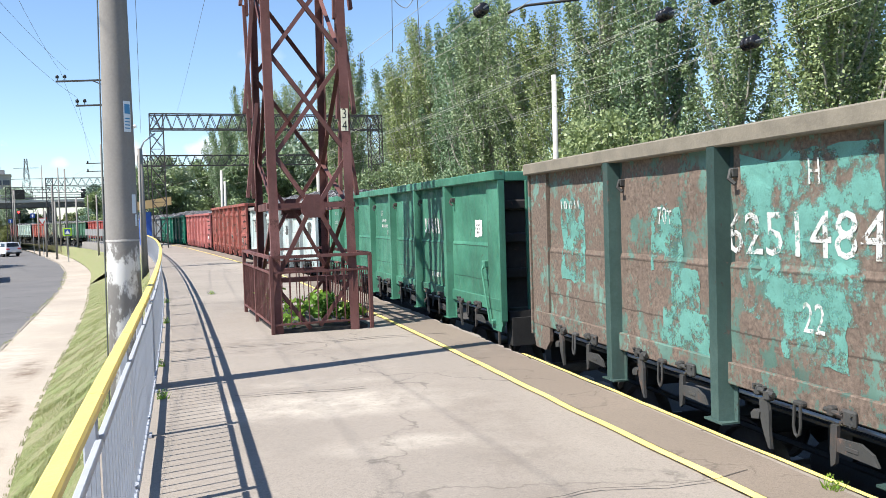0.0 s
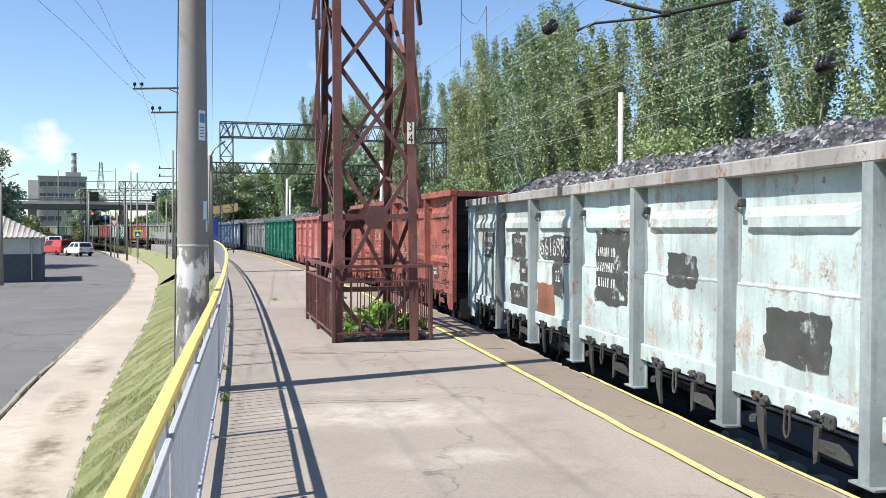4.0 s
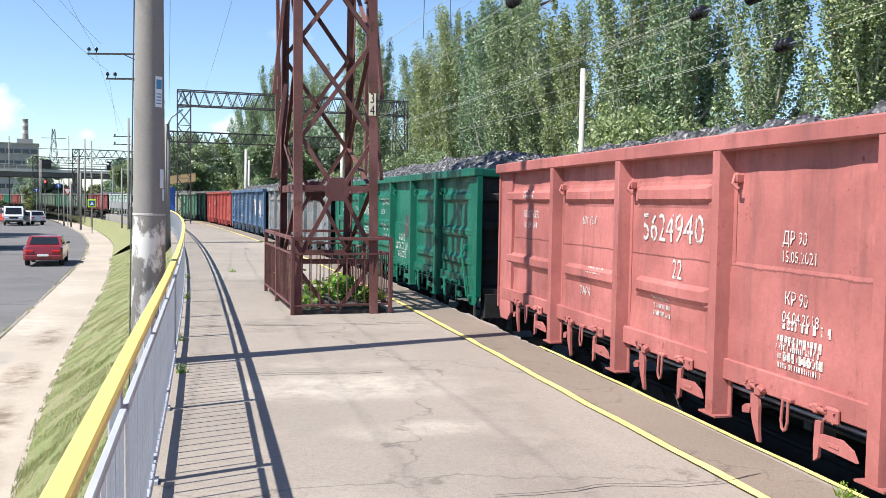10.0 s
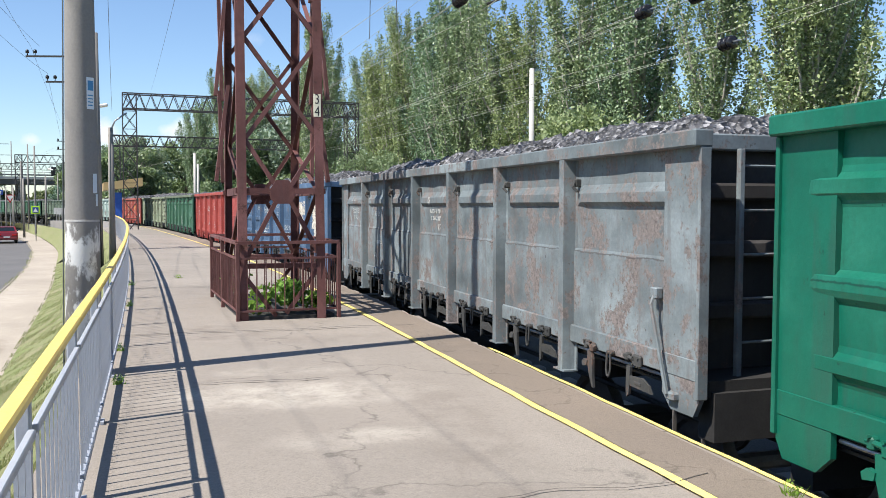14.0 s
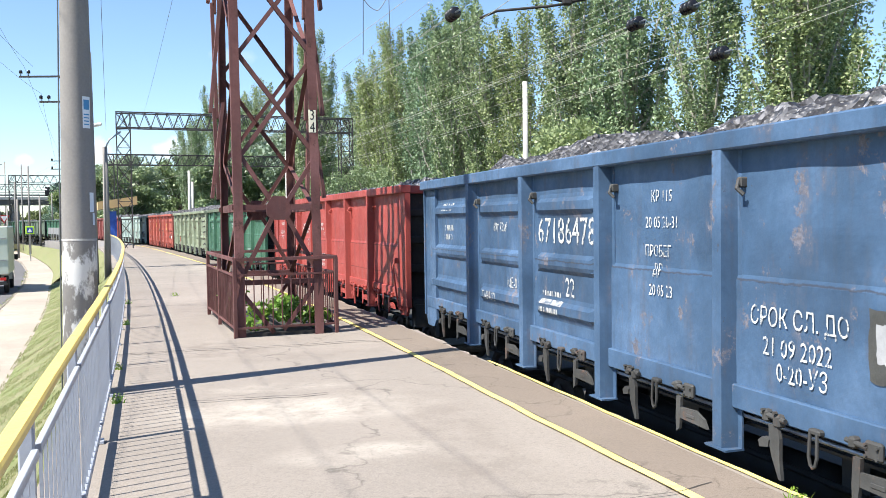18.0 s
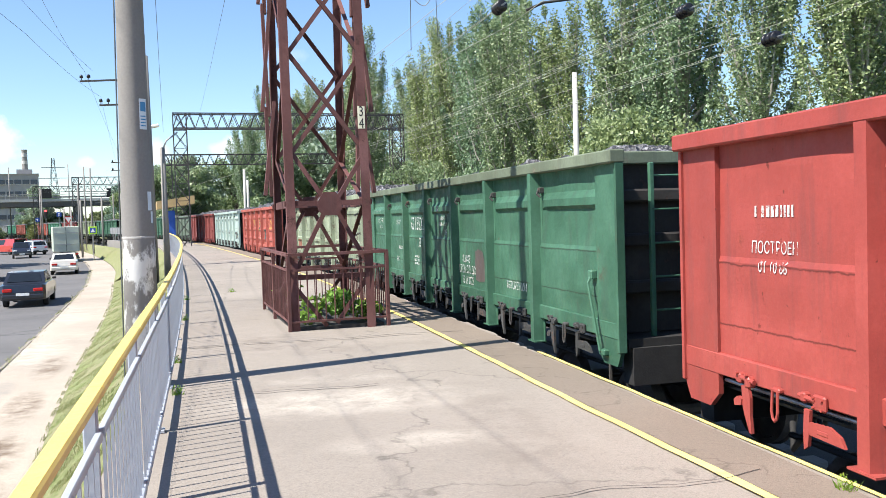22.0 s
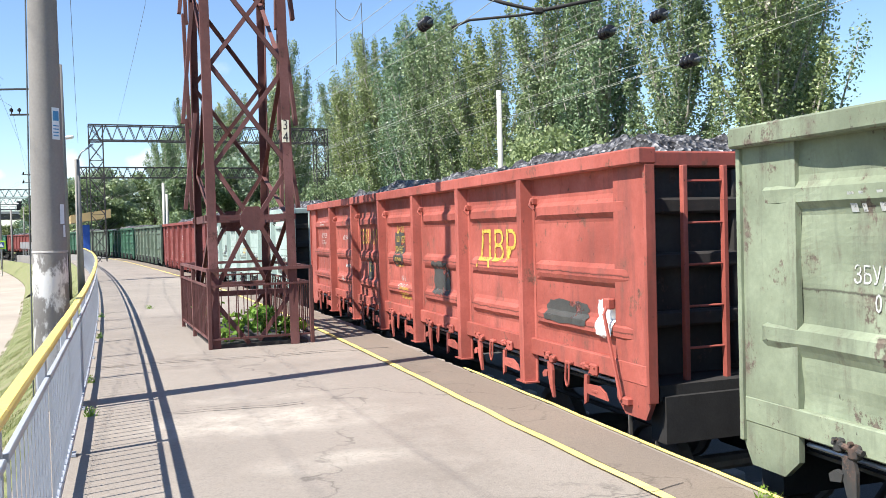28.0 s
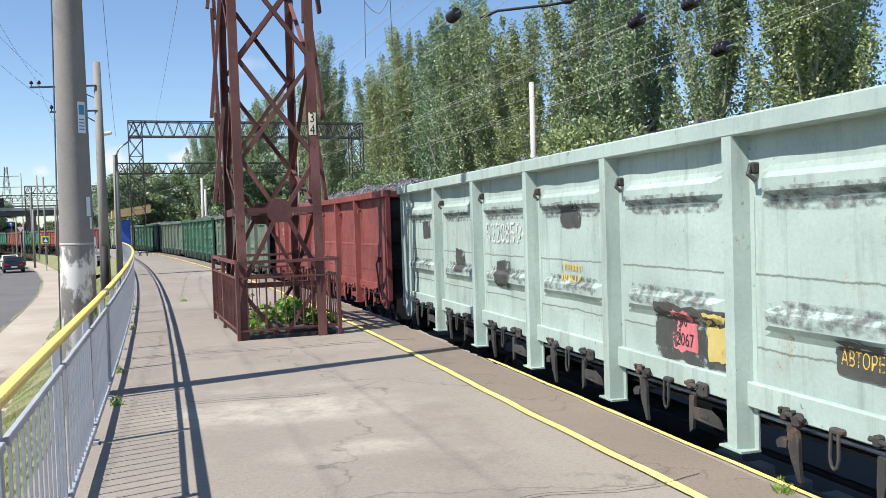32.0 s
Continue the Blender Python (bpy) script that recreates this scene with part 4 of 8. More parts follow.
# ---------------------------------------------------------------- goods wagons
LONG, PITCH = 12.78, 13.92
Z_SILL, Z_PANEL, Z_RIM, Z_TOP = 1.49, 1.63, 3.17, 3.295
POSTS = [-4.27, -2.56, -0.855, 0.855, 2.56, 4.27]
BAYS = list(zip([-LONG / 2] + POSTS, POSTS + [LONG / 2]))


def pressed(style, width, seed, x, z):
    """How far the sheet of a bay stands out at x, z: its ribs and its dents."""
    h = Z_RIM - Z_PANEL
    v, u = (z - Z_PANEL) / h, x / width + 0.5
    ribs = {0: [], 1: [0.27, 0.80], 2: [0.15, 0.44, 0.80], 3: [0.78], 4: [0.27, 0.80]}[style]
    bent = {0: 0.018, 1: 0.026, 2: 0.013, 3: 0.022, 4: 0.05}[style]
    o = 0.0
    for c in ribs:
        d = abs(v - c) * h
        e = max(0.0, min(1.0, (0.5 * width - abs(x) - 0.20) / 0.05))
        o += 0.045 * e * max(0.0, min(1.0, (0.085 - d) / 0.035))
    dent = noise.noise((x * 1.3 + seed * 7.1, z * 1.6, seed * 3.3)) + 0.6 * noise.noise((x * 3.1 + seed, z * 3.4, seed * 1.7))
    edge = max(0.0, min(1.0, min(u, 1 - u) * 8)) * max(0.0, min(1.0, min(v, 1 - v) * 8))
    if style in (0, 3):
        o += 0.014 if v < 0.46 else 0.0
    return o + bent * dent * edge


def panel_seed(kind, style, v):
    return style * 11 + v if kind == "end" else style * 13 + v + 40


def panel_mesh(width, style, seed):
    """The pressed and dented sheet of one bay; its middle at x = 0, facing -y."""
    nx, nz = 18, 40
    g = Geo()
    for j in range(nz + 1):
        for i in range(nx + 1):
            x, z = (i / nx - 0.5) * width, Z_PANEL + (Z_RIM - Z_PANEL) * j / nz
            g.v.append((x, -pressed(style, width, seed, x, z), z))
    n = nx + 1
    for j in range(nz):
        for i in range(nx):
            g.f.append((j * n + i, j * n + i + 1, (j + 1) * n + i + 1, (j + 1) * n + i))
    return g.mesh("side_panel", M_IRON, False)


def omega_post(z0=1.20):
    g = Geo()
    out = [(-0.115, 0), (-0.115, -0.012), (-0.075, -0.014), (-0.05, -0.125), (0.05, -0.125), (0.075, -0.014), (0.115, -0.012), (0.115, 0)]
    n = len(out)
    g.v += [(x, y, z0) for x, y in out] + [(x, y, Z_RIM + 0.02) for x, y in out]
    g.f += [(i, (i + 1) % n, n + (i + 1) % n, n + i) for i in range(n)]
    g.f += [tuple(range(n))[::-1], tuple(range(n, 2 * n))]
    g.box((0, -0.07, z0 + 0.008), (0.235, 0.145, 0.014))
    return g.mesh("post", M_IRON)


def wagon_meshes():
    d = {}
    for style in range(5):
        for v in range(3):
            d["end", style, v] = panel_mesh(2.12, style, panel_seed("end", style, v))
            d["mid", style, v] = panel_mesh(1.71, style, panel_seed("mid", style, v))
    d["post"] = omega_post()
    # corner sheet with its tongue below the sill, for either hand
    for hand, flip in (("corner", 1), ("corner_other", -1)):
        out = [(-0.36, 1.49), (-0.36, 1.33), (-0.24, 1.22), (0.05, 1.22), (0.13, 1.36), (0.13, Z_RIM), (-0.36, Z_RIM)]
        c = Geo().prism([(x * flip, z) for x, z in out][::flip], -0.040, 0.0)
        d[hand] = c.mesh("corner_plate", M_IRON)
    d["corner_edge"] = Geo().box((0, -0.03, (1.36 + Z_RIM) / 2), (0.035, 0.09, Z_RIM - 1.36), None, 0.006).mesh("corner_edge", M_IRON)
    lg = Geo().box((0, -0.03, 0.0), (0.05, 0.07, 0.07), None, 0.01).tube([(0.0, -0.06, 0.02), (0.02, -0.09, -0.04), (0.05, -0.06, -0.08)], 0.014, 6)
    d["lug"] = lg.mesh("tie_lug", M_IRON)
    lv = Geo().tube([(0, -0.05, 2.06), (0.02, -0.09, 2.0), (0.22, -0.07, 1.34)], 0.016, 6).box((0, -0.03, 2.08), (0.09, 0.07, 0.09), None, 0.01).box((0.24, -0.03, 1.33), (0.12, 0.07, 0.06), None, 0.01)
    d["lever"] = lv.mesh("release_lever", M_IRON)
    d["rim_long"] = Geo().box((0, 0, 0), (LONG + 0.02, 0.16, 0.125), None, 0.012).mesh("top_rim", M_IRON)
    d["rim_short"] = Geo().box((0, 0, 0), (0.13, 2 * HALF - 0.10, 0.125), None, 0.012).mesh("end_rim", M_IRON)
    d["sill"] = Geo().box((0, 0, 0), (LONG, 0.05, Z_PANEL - Z_SILL + 0.02), None, 0.008).mesh("sill", M_IRON)
    d["end_wall"] = Geo().box((0, 0, (Z_SILL + Z_RIM) / 2), (0.03, 2 * HALF - 0.12, Z_RIM - Z_SILL)).mesh("end_wall", M_IRON)
    d["end_rib"] = Geo().box((0.06, 0, 0), (0.10, 2 * HALF - 0.2, 0.13), None, 0.02).mesh("end_rib", M_IRON)
    d["end_post"] = Geo().box((0.05, 0, 2.35), (0.09, 0.12, 1.6), None, 0.01).mesh("end_post", M_IRON)
    d["floor"] = Geo().box((0, 0, 1.42), (LONG - 0.1, 2 * HALF - 0.16, 0.12)).mesh("floor_frame", M_DARKSTEEL)
    d["spine"] = Geo().box((0, 0, 1.18), (LONG + 0.2, 0.5, 0.36)).mesh("centre_sill", M_DARKSTEEL)
    d["beam"] = Geo().box((0, 0, 1.24), (0.22, 2 * HALF - 0.5, 0.22)).mesh("cross_beam", M_DARKSTEEL)
    d["buffer"] = Geo().box((0, 0, 1.22), (0.2, 2 * HALF - 0.2, 0.36)).mesh("buffer_beam", M_DARKSTEEL)
    d["hatch"] = Geo().add([(-0.75, -HALF + 0.03, 1.40), (0.75, -HALF + 0.03, 1.40), (0.75, -0.3, 1.16), (-0.75, -0.3, 1.16)], [(0, 1, 2, 3)]).mesh("hatch", M_DARKSTEEL)
    d["tank"] = Geo().tube([(-2.4, -0.9, 0.9), (-2.3, -0.9, 0.9), (1.1, -0.9, 0.9), (1.2, -0.9, 0.9)], [0.1, 0.17, 0.17, 0.1], 12).mesh("air_tank", M_DARKSTEEL, True)
    d["pipe"] = Geo().tube([(-5.8, -1.05, 1.0), (5.8, -1.05, 1.0)], 0.025, 6).mesh("brake_pipe", M_DARKSTEEL)
    # hatch gear below the sill
    k1 = Geo()
    k1.box((-0.055, -0.05, 1.515), (0.05, 0.06, 0.075), None, 0.012).box((0.055, -0.05, 1.50), (0.06, 0.07, 0.08), None, 0.014)
    k1.tube([(-0.09, -0.06, 1.525), (0.12, -0.06, 1.51)], 0.017, 8)
    for x in (-0.055, 0.055):
        k1.tube([(x, -0.07, 1.55), (x, -0.095, 1.55)], 0.012, 6)
    k1.prism([(-0.015, 1.47), (-0.01, 1.35), (0.015, 1.27), (0.075, 1.15), (0.10, 1.15), (0.085, 1.27), (0.085, 1.40), (0.06, 1.48)][::1], -0.075, -0.052)
    k1.prism([(-0.10, 1.355), (-0.09, 1.315), (-0.01, 1.33), (0.0, 1.375), (-0.06, 1.385)], -0.085, -0.05)
    d["latch"] = k1.mesh("hatch_latch", M_IRON)
    k2 = Geo()
    k2.tube([(-0.028, -0.07, 1.50), (-0.033, -0.075, 1.36), (-0.02, -0.075, 1.315), (0.0, -0.075, 1.30), (0.02, -0.075, 1.315), (0.033, -0.075, 1.36), (0.028, -0.07, 1.50)], 0.0105, 7)
    k2.box((0, -0.05, 1.505), (0.095, 0.05, 0.035), None, 0.01)
    d["ring"] = k2.mesh("hatch_ring", M_IRON)
    k3 = Geo()
    k3.box((0.09, -0.05, 1.505), (0.12, 0.035, 0.10), None, 0.012).box((-0.05, -0.05, 1.52), (0.05, 0.06, 0.065), None, 0.012)
    k3.tube([(-0.10, -0.06, 1.525), (0.06, -0.06, 1.515)], 0.016, 8)
    for x, z in ((0.05, 1.535), (0.13, 1.53), (0.05, 1.475), (0.13, 1.47)):
        k3.tube([(x, -0.066, z), (x, -0.08, z)], 0.010, 6)
    # tang, and the arm that runs back to the post with its slot
    k3.prism([(-0.035, 1.45), (-0.045, 1.30), (-0.04, 1.19), (0.0, 1.22), (0.01, 1.30), (0.02, 1.45)], -0.075, -0.052)
    k3.prism([(0.012, 1.375), (0.012, 1.295), (0.34, 1.285), (0.30, 1.345), (0.20, 1.385)], -0.074, -0.054)
    k3.box((0.14, -0.076, 1.332), (0.10, 0.006, 0.026), None, 0.003)
    d["bracket"] = k3.mesh("hatch_bracket", M_IRON)
    d["rod"] = Geo().tube([(-LONG / 2 + 0.5, -HALF + 0.03, 1.435), (LONG / 2 - 0.5, -HALF + 0.03, 1.435)], 0.014, 7).mesh("hatch_rod", M_GALV)
    # grab iron and ladder
    gi = Geo()
    gi.tube([(-0.13, 0, 0.02), (-0.13, -0.08, 0.0), (-0.02, -0.09, -0.035), (0.11, -0.08, 0.0), (0.13, 0, 0.02)], 0.011, 6)
    gi.box((-0.13, -0.01, 0.02), (0.055, 0.03, 0.055), None, 0.008).box((0.13, -0.01, 0.02), (0.055, 0.03, 0.055), None, 0.008)
    d["grab"] = gi.mesh("grab_iron", M_IRON)
    d["ladder_rail"] = Geo().box((0, 0, 2.2), (0.05, 0.045, 1.95), None, 0.006).mesh("ladder_rail", M_IRON)
    d["rung"] = Geo().tube([(0, -0.19, 0), (0, 0.19, 0)], 0.011, 6).mesh("rung", M_IRON)
    cp = Geo()
    cp.box((0.28, 0, 1.06), (0.56, 0.24, 0.28), None, 0.04).box((0.58, 0.1, 1.06), (0.16, 0.16, 0.36), None, 0.04).box((0.52, -0.14, 1.06), (0.2, 0.1, 0.3), None, 0.03)
    d["coupler"] = cp.mesh("coupler", M_DARKSTEEL)
    hz = Geo().tube([(0, 0.35, 1.05), (0.2, 0.36, 0.75), (0.45, 0.3, 0.55), (0.6, 0.2, 0.75)], 0.028, 7)
    d["hose"] = hz.mesh("brake_hose", M_DARKSTEEL, True)
    st = Geo().box((0, 0, 0.62), (0.42, 0.30, 0.035), None, 0.006)
    for sx in (-0.19, 0.19):
        st.bar((sx, 0, 0.62), (sx, 0, 1.25), 0.03, 0.015)
    d["step"] = st.mesh("footstep", M_IRON)
    # bogie
    b = Geo()
    for y in (-1.02, 1.02):
        b.add([(x, y - 0.07, z) for x, z in ((-1.15, 0.34), (-1.15, 0.60), (-0.55, 0.74), (0.55, 0.74), (1.15, 0.60), (1.15, 0.34), (0.75, 0.40), (0.45, 0.24), (-0.45, 0.24), (-0.75, 0.40))] +
              [(x, y + 0.07, z) for x, z in ((-1.15, 0.34), (-1.15, 0.60), (-0.55, 0.74), (0.55, 0.74), (1.15, 0.60), (1.15, 0.34), (0.75, 0.40), (0.45, 0.24), (-0.45, 0.24), (-0.75, 0.40))],
              [tuple(range(10))[::-1], tuple(range(10, 20))] + [(i, (i + 1) % 10, 10 + (i + 1) % 10, 10 + i) for i in range(10)])
        for x in (-0.925, 0.925):
            b.box((x, y, 0.475), (0.28, 0.22, 0.26), None, 0.04)
        for k in range(3):
            b.lathe([(0.075, 0.28), (0.075, 0.56)], 8, pose(-0.2 + 0.2 * k, y, 0))
    b.box((0, 0, 0.68), (0.42, 2.2, 0.2), None, 0.03)
    d["bogie"] = b.mesh("bogie", M_DARKSTEEL)
    w = Geo()
    mw = pose(0, 0, 0, 90)
    for y in (-1, 1):
        my = pose(0, y * 0.78, 0, 90)
        w.lathe([(0.09, -0.07), (0.16, -0.07), (0.18, -0.03), (0.40, -0.02), (0.42, -0.065), (0.475, -0.065), (0.475, 0.04), (0.50, 0.055), (0.50, 0.07), (0.42, 0.07), (0.40, 0.02), (0.18, 0.03), (0.16, 0.08), (0.09, 0.08)] if y < 0 else
                [(0.09, -0.08), (0.16, -0.08), (0.18, -0.03), (0.40, -0.02), (0.42, -0.07), (0.50, -0.07), (0.50, -0.055), (0.475, -0.04), (0.475, 0.065), (0.42, 0.065), (0.40, 0.02), (0.18, 0.03), (0.16, 0.07), (0.09, 0.07)], 24, my)
    w.lathe([(0.08, -1.1), (0.08, 1.1)], 10, mw)
    w.box((0.3, -0.84, 0), (0.06, 0.02, 0.14))
    d["wheelset"] = w.mesh("wheelset", M_IRON)
    for v in range(2):
        c = Geo()
        nx, ny = 150, 36
        lump = random.Random(60 + v)
        for i in range(nx + 1):
            for j in range(ny + 1):
                x, y = (i / nx - 0.5) * (LONG - 0.85), (j / ny - 0.5) * (2 * HALF - 0.35)
                e = min(1, min(i, nx - i) / 10) * min(1, min(j, ny - j) / 7)
                z = Z_TOP - 0.14 + (0.36 + 0.10 * v) * e ** 0.8 + 0.10 * noise.noise((x * 0.6, y * 0.7, v * 9)) * e + 0.05 * noise.noise((x * 4.3, y * 4.3, v * 5 + 2)) + 0.05 * noise.noise((x * 9, y * 9, v)) + lump.uniform(-0.045, 0.045)
                c.v.append((x, y, z))
        n = ny + 1
        c.f += [(i * n + j, (i + 1) * n + j, (i + 1) * n + j + 1, i * n + j + 1) for i in range(nx) for j in range(ny)]
        d["coal", v] = c.mesh("coal_load", M_COAL)
    return d


def coal_material():
    m, n, l, b = nodes_of("broken_coal")
    g = noise_node(n, l, 9, 3, 0.6)
    v = n.new("ShaderNodeTexVoronoi")
    v.inputs["Scale"].default_value = 20
    t = n.new("ShaderNodeTexCoord")
    l.new(t.outputs["Object"], v.inputs["Vector"])
    col = ramp(n, l, v.outputs["Color"], [(0.0, 0.015), (0.45, (0.05, 0.048, 0.05)), (0.75, (0.13, 0.13, 0.135)), (1.0, (0.42, 0.41, 0.42))])
    l.new(col, b.inputs["Base Color"])
    b.inputs["Roughness"].default_value = 0.45
    bump(n, l, b, v.outputs["Distance"], 0.9, 0.06)
    return m


M_COAL = coal_material()
RED_GEAR = {"rusty_red_paint", "faded_pink_red_paint", "fresh_red_paint", "brick_red_paint", "dull_maroon_paint", "bright_emerald_paint"}
M_GEAR = worn_paint("grimy_grey_steel", (0.042, 0.043, 0.042), 0.5, (0.075, 0.05, 0.04), 0.3, 0.7, 22.0)
# near-black colour paints the shade of the gaps onto the wagon ends
M_SHADED_END = worn_paint("gap_shaded_steel", (0.035, 0.032, 0.03), 0.4, (0.05, 0.035, 0.03), 0.3, 0.85, 21.0)
WM = wagon_meshes()
TXT = {}
LOADS = [0, 0, 0.05, 0, -0.05, -0.04, 0.0, -0.10, -0.12, -0.24, 0.0, -0.14, -0.08, -0.12]


def word(body, height, mat=M_LETTER, squeeze=0.78):
    if len(body) in (7, 8) and body.isdigit():
        squeeze *= 1.25
    key = (body, height, mat.name, squeeze)
    if key not in TXT:
        TXT[key] = lettering(body, height, mat, squeeze)
    return TXT[key]


def rough_patch(w, h, mat, seed):
    """An uneven dab of touch-up paint."""
    rnd = random.Random(seed)
    g = Geo()
    n, rings = 40, 7
    for k in range(n):
        a = 2 * math.pi * k / n
        q = 1.0 / max(abs(math.cos(a)), abs(math.sin(a))) ** 0.85
        r = q * (1 + 0.16 * noise.noise((math.cos(a) * 2.2, math.sin(a) * 2.2, seed * 1.7)) + 0.10 * noise.noise((math.cos(a) * 6, math.sin(a) * 6, seed * 2.3)))
        for j in range(rings):
            f = (j + 1) / rings
            g.v.append((math.cos(a) * r * w / 2 * f, 0, math.sin(a) * r * h / 2 * f))
    g.v.append((0, 0, 0))
    for k in range(n):
        k2 = (k + 1) % n
        g.f.append((n * rings, k * rings, k2 * rings))
        g.f += [(k * rings + j, k * rings + j + 1, k2 * rings + j + 1, k2 * rings + j) for j in range(rings - 1)]
    return g.mesh("paint_patch", mat)


def wagon(label, paint, style=1, coal=True, marks=(), grabs=(), ladder="front", rim=None, posts=None, seed=0, flat=(), tall=0.0):
    """An open goods wagon; its near side is -y, it runs towards +x; the origin is on the rails."""
    root = empty("goods_wagon", Matrix.Identity(4), label, "goods wagon", "wagons of the train")
    rnd = random.Random(seed)
    gear = paint if paint.name in RED_GEAR else M_GEAR
    chosen = []
    grow = (Z_RIM - Z_SILL + tall) / (Z_RIM - Z_SILL)
    up = pose(0, 0, Z_SILL) @ Matrix.Diagonal((1, 1, grow, 1)) @ pose(0, 0, -Z_SILL)
    for y, turn in ((-HALF, 0), (HALF, 180)):
        for k, (a, b) in enumerate(BAYS):
            kind = "end" if k in (0, 6) else "mid"
            v = rnd.randrange(3)
            if turn == 0:
                chosen.append((a, b, kind, v, 0 if k in flat else style))
            put("side_panel", WM[kind, 0 if k in flat and turn == 0 else style, v], root, "", pose((a + b) / 2, y * (1 - 0.01 / HALF), 0, 0, 0, turn) @ up, WELDED[paint.name])
        for x in POSTS:
            put("post", WM["post"], root, "", pose(x, y * (1 - 0.02 / HALF), 0, 0, 0, turn) @ up, posts or paint)
            if turn == 0:
                put("tie_lug", WM["lug"], root, "", pose(x + 0.15, y + 0.02, 2.97 + tall + rnd.uniform(-0.02, 0.02)), gear)
        for x in (-LONG / 2 + 0.13, LONG / 2 - 0.13):
            hand = "corner" if (x > 0) == (turn == 0) else "corner_other"
            put("corner_plate", WM[hand], root, "", pose(x, y * (1 - 0.012 / HALF), 0, 0, 0, turn) @ up, paint)
            put("corner_edge", WM["corner_edge"], root, "", pose(x + (0.12 if x > 0 else -0.12), y * (1 - 0.02 / HALF), 0, 0, 0, turn) @ up, paint)
        put("top_rim", WM["rim_long"], root, "", pose(0, y * (1 + 0.03 / HALF), (Z_RIM + Z_TOP) / 2 + tall), rim or paint)
        put("sill", WM["sill"], root, "", pose(0, y * (1 + 0.008 / HALF), (Z_SILL + Z_PANEL) / 2), paint)
    for sx, turn in ((1, 0), (-1, 180)):
        put("end_wall", WM["end_wall"], root, "coal-blackened end wall", pose(sx * (LONG / 2 - 0.42), 0, 0, 0, 0, turn) @ up, M_SHADED_END)
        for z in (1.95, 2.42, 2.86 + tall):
            put("end_rib", WM["end_rib"], root, "", pose(sx * (LONG / 2 - 0.42), 0, z, 0, 0, turn), M_SHADED_END)
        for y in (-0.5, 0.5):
            put("end_post", WM["end_post"], root, "", pose(sx * (LONG / 2 - 0.42), y, 0, 0, 0, turn), M_SHADED_END)
        put("buffer_beam", WM["buffer"], root, "", pose(sx * (LONG / 2 - 0.1), 0, 0))
        put("end_rim", WM["rim_short"], root, "", pose(sx * (LONG / 2 - 0.36), 0, (Z_RIM + Z_TOP) / 2 + tall), rim or paint)
        put("coupler", WM["coupler"], root, "", pose(sx * (LONG / 2), 0, 0, 0, 0, turn))
        put("brake_hose", WM["hose"], root, "", pose(sx * LONG / 2, 0, 0, 0, 0, turn))
    if ladder:
        for y in (-1.14, -0.76):
            put("ladder_rail", WM["ladder_rail"], root, "", pose(LONG / 2 - 0.18, y, 0), paint)
        for k in range(6):
            put("rung", WM["rung"], root, "", pose(LONG / 2 - 0.18, -0.95, 1.4 + 0.33 * k), paint)
        put("release_lever", WM["lever"], root, "", pose(LONG / 2 - 0.56, -HALF - 0.015, 0), paint)
    put("footstep", WM["step"], root, "", pose(LONG / 2 - 0.35, -HALF + 0.12, 0))
    put("floor_frame", WM["floor"], root, "black grimy underframe")
    put("centre_sill", WM["spine"], root)
    put("air_tank", WM["tank"], root)
    put("brake_pipe", WM["pipe"], root)
    put("hatch_rod", WM["rod"], root, "bare steel hatch rod")
    for x in (-4.33, 4.33, -1.7, 0, 1.7):
        put("cross_beam", WM["beam"], root, "", pose(x, 0, 0))
    for a, b in BAYS:
        put("hatch", WM["hatch"], root, "", pose((a + b) / 2, 0, 0))
    for k, (a, b) in enumerate(BAYS):
        x0 = a + 0.17 if k else a + 0.55
        put("hatch_latch", WM["latch"], root, "", pose(x0 + 0.33, -HALF, 0), gear)
        put("hatch_ring", WM["ring"], root, "", pose(x0 + 0.70, -HALF, 0), gear)
        put("hatch_bracket", WM["bracket"], root, "", pose(x0 + 1.04, -HALF, 0), gear)
    for x in (-4.33, 4.33):
        bo = put("bogie", WM["bogie"], root, "grimy cast bogie", pose(x, 0, 0))
        for dx in (-0.925, 0.925):
            put("wheelset", WM["wheelset"], bo, "", pose(dx, 0, 0.475))
    if coal:
        put("coal_load", WM["coal", seed % 2], root, "heaped broken coal", pose(0, 0, LOADS[seed] if seed < len(LOADS) else -0.2, 0, 0, 180 * (seed // 2 % 2)))
    for x, z in grabs:
        put("grab_iron", WM["grab"], root, "bent grab iron", pose(x, -HALF - 0.022, z, 0, rnd.uniform(-8, 8), 0), M_GEAR)
    for rank, (src, x, z) in enumerate(marks):
        nm = "paint_patch" if src.name.startswith("paint_patch") else "lettering"
        a, b, kind, v, bay_style = next(q for q in chosen if q[0] <= x <= q[1])
        wide = 2.12 if kind == "end" else 1.71
        me = src.copy()
        for p in me.vertices:
            px = p.co.x + x - (a + b) / 2
            p.co.y -= pressed(bay_style, wide, panel_seed(kind, bay_style, v), px, p.co.z + z)
        put(nm, me, root, "", pose(x, -HALF + 0.01 - (0.004 if nm == "paint_patch" else 0.006) - 0.0002 * rank, z))
    return root


def travelled(t):
    """Metres that the train has run at t seconds."""
    return ((2.8888e-4 * t - 0.026544) * t + 5.66243) * t - 3.32408


def bay_x(k):
    return (BAYS[k][0] + BAYS[k][1]) / 2


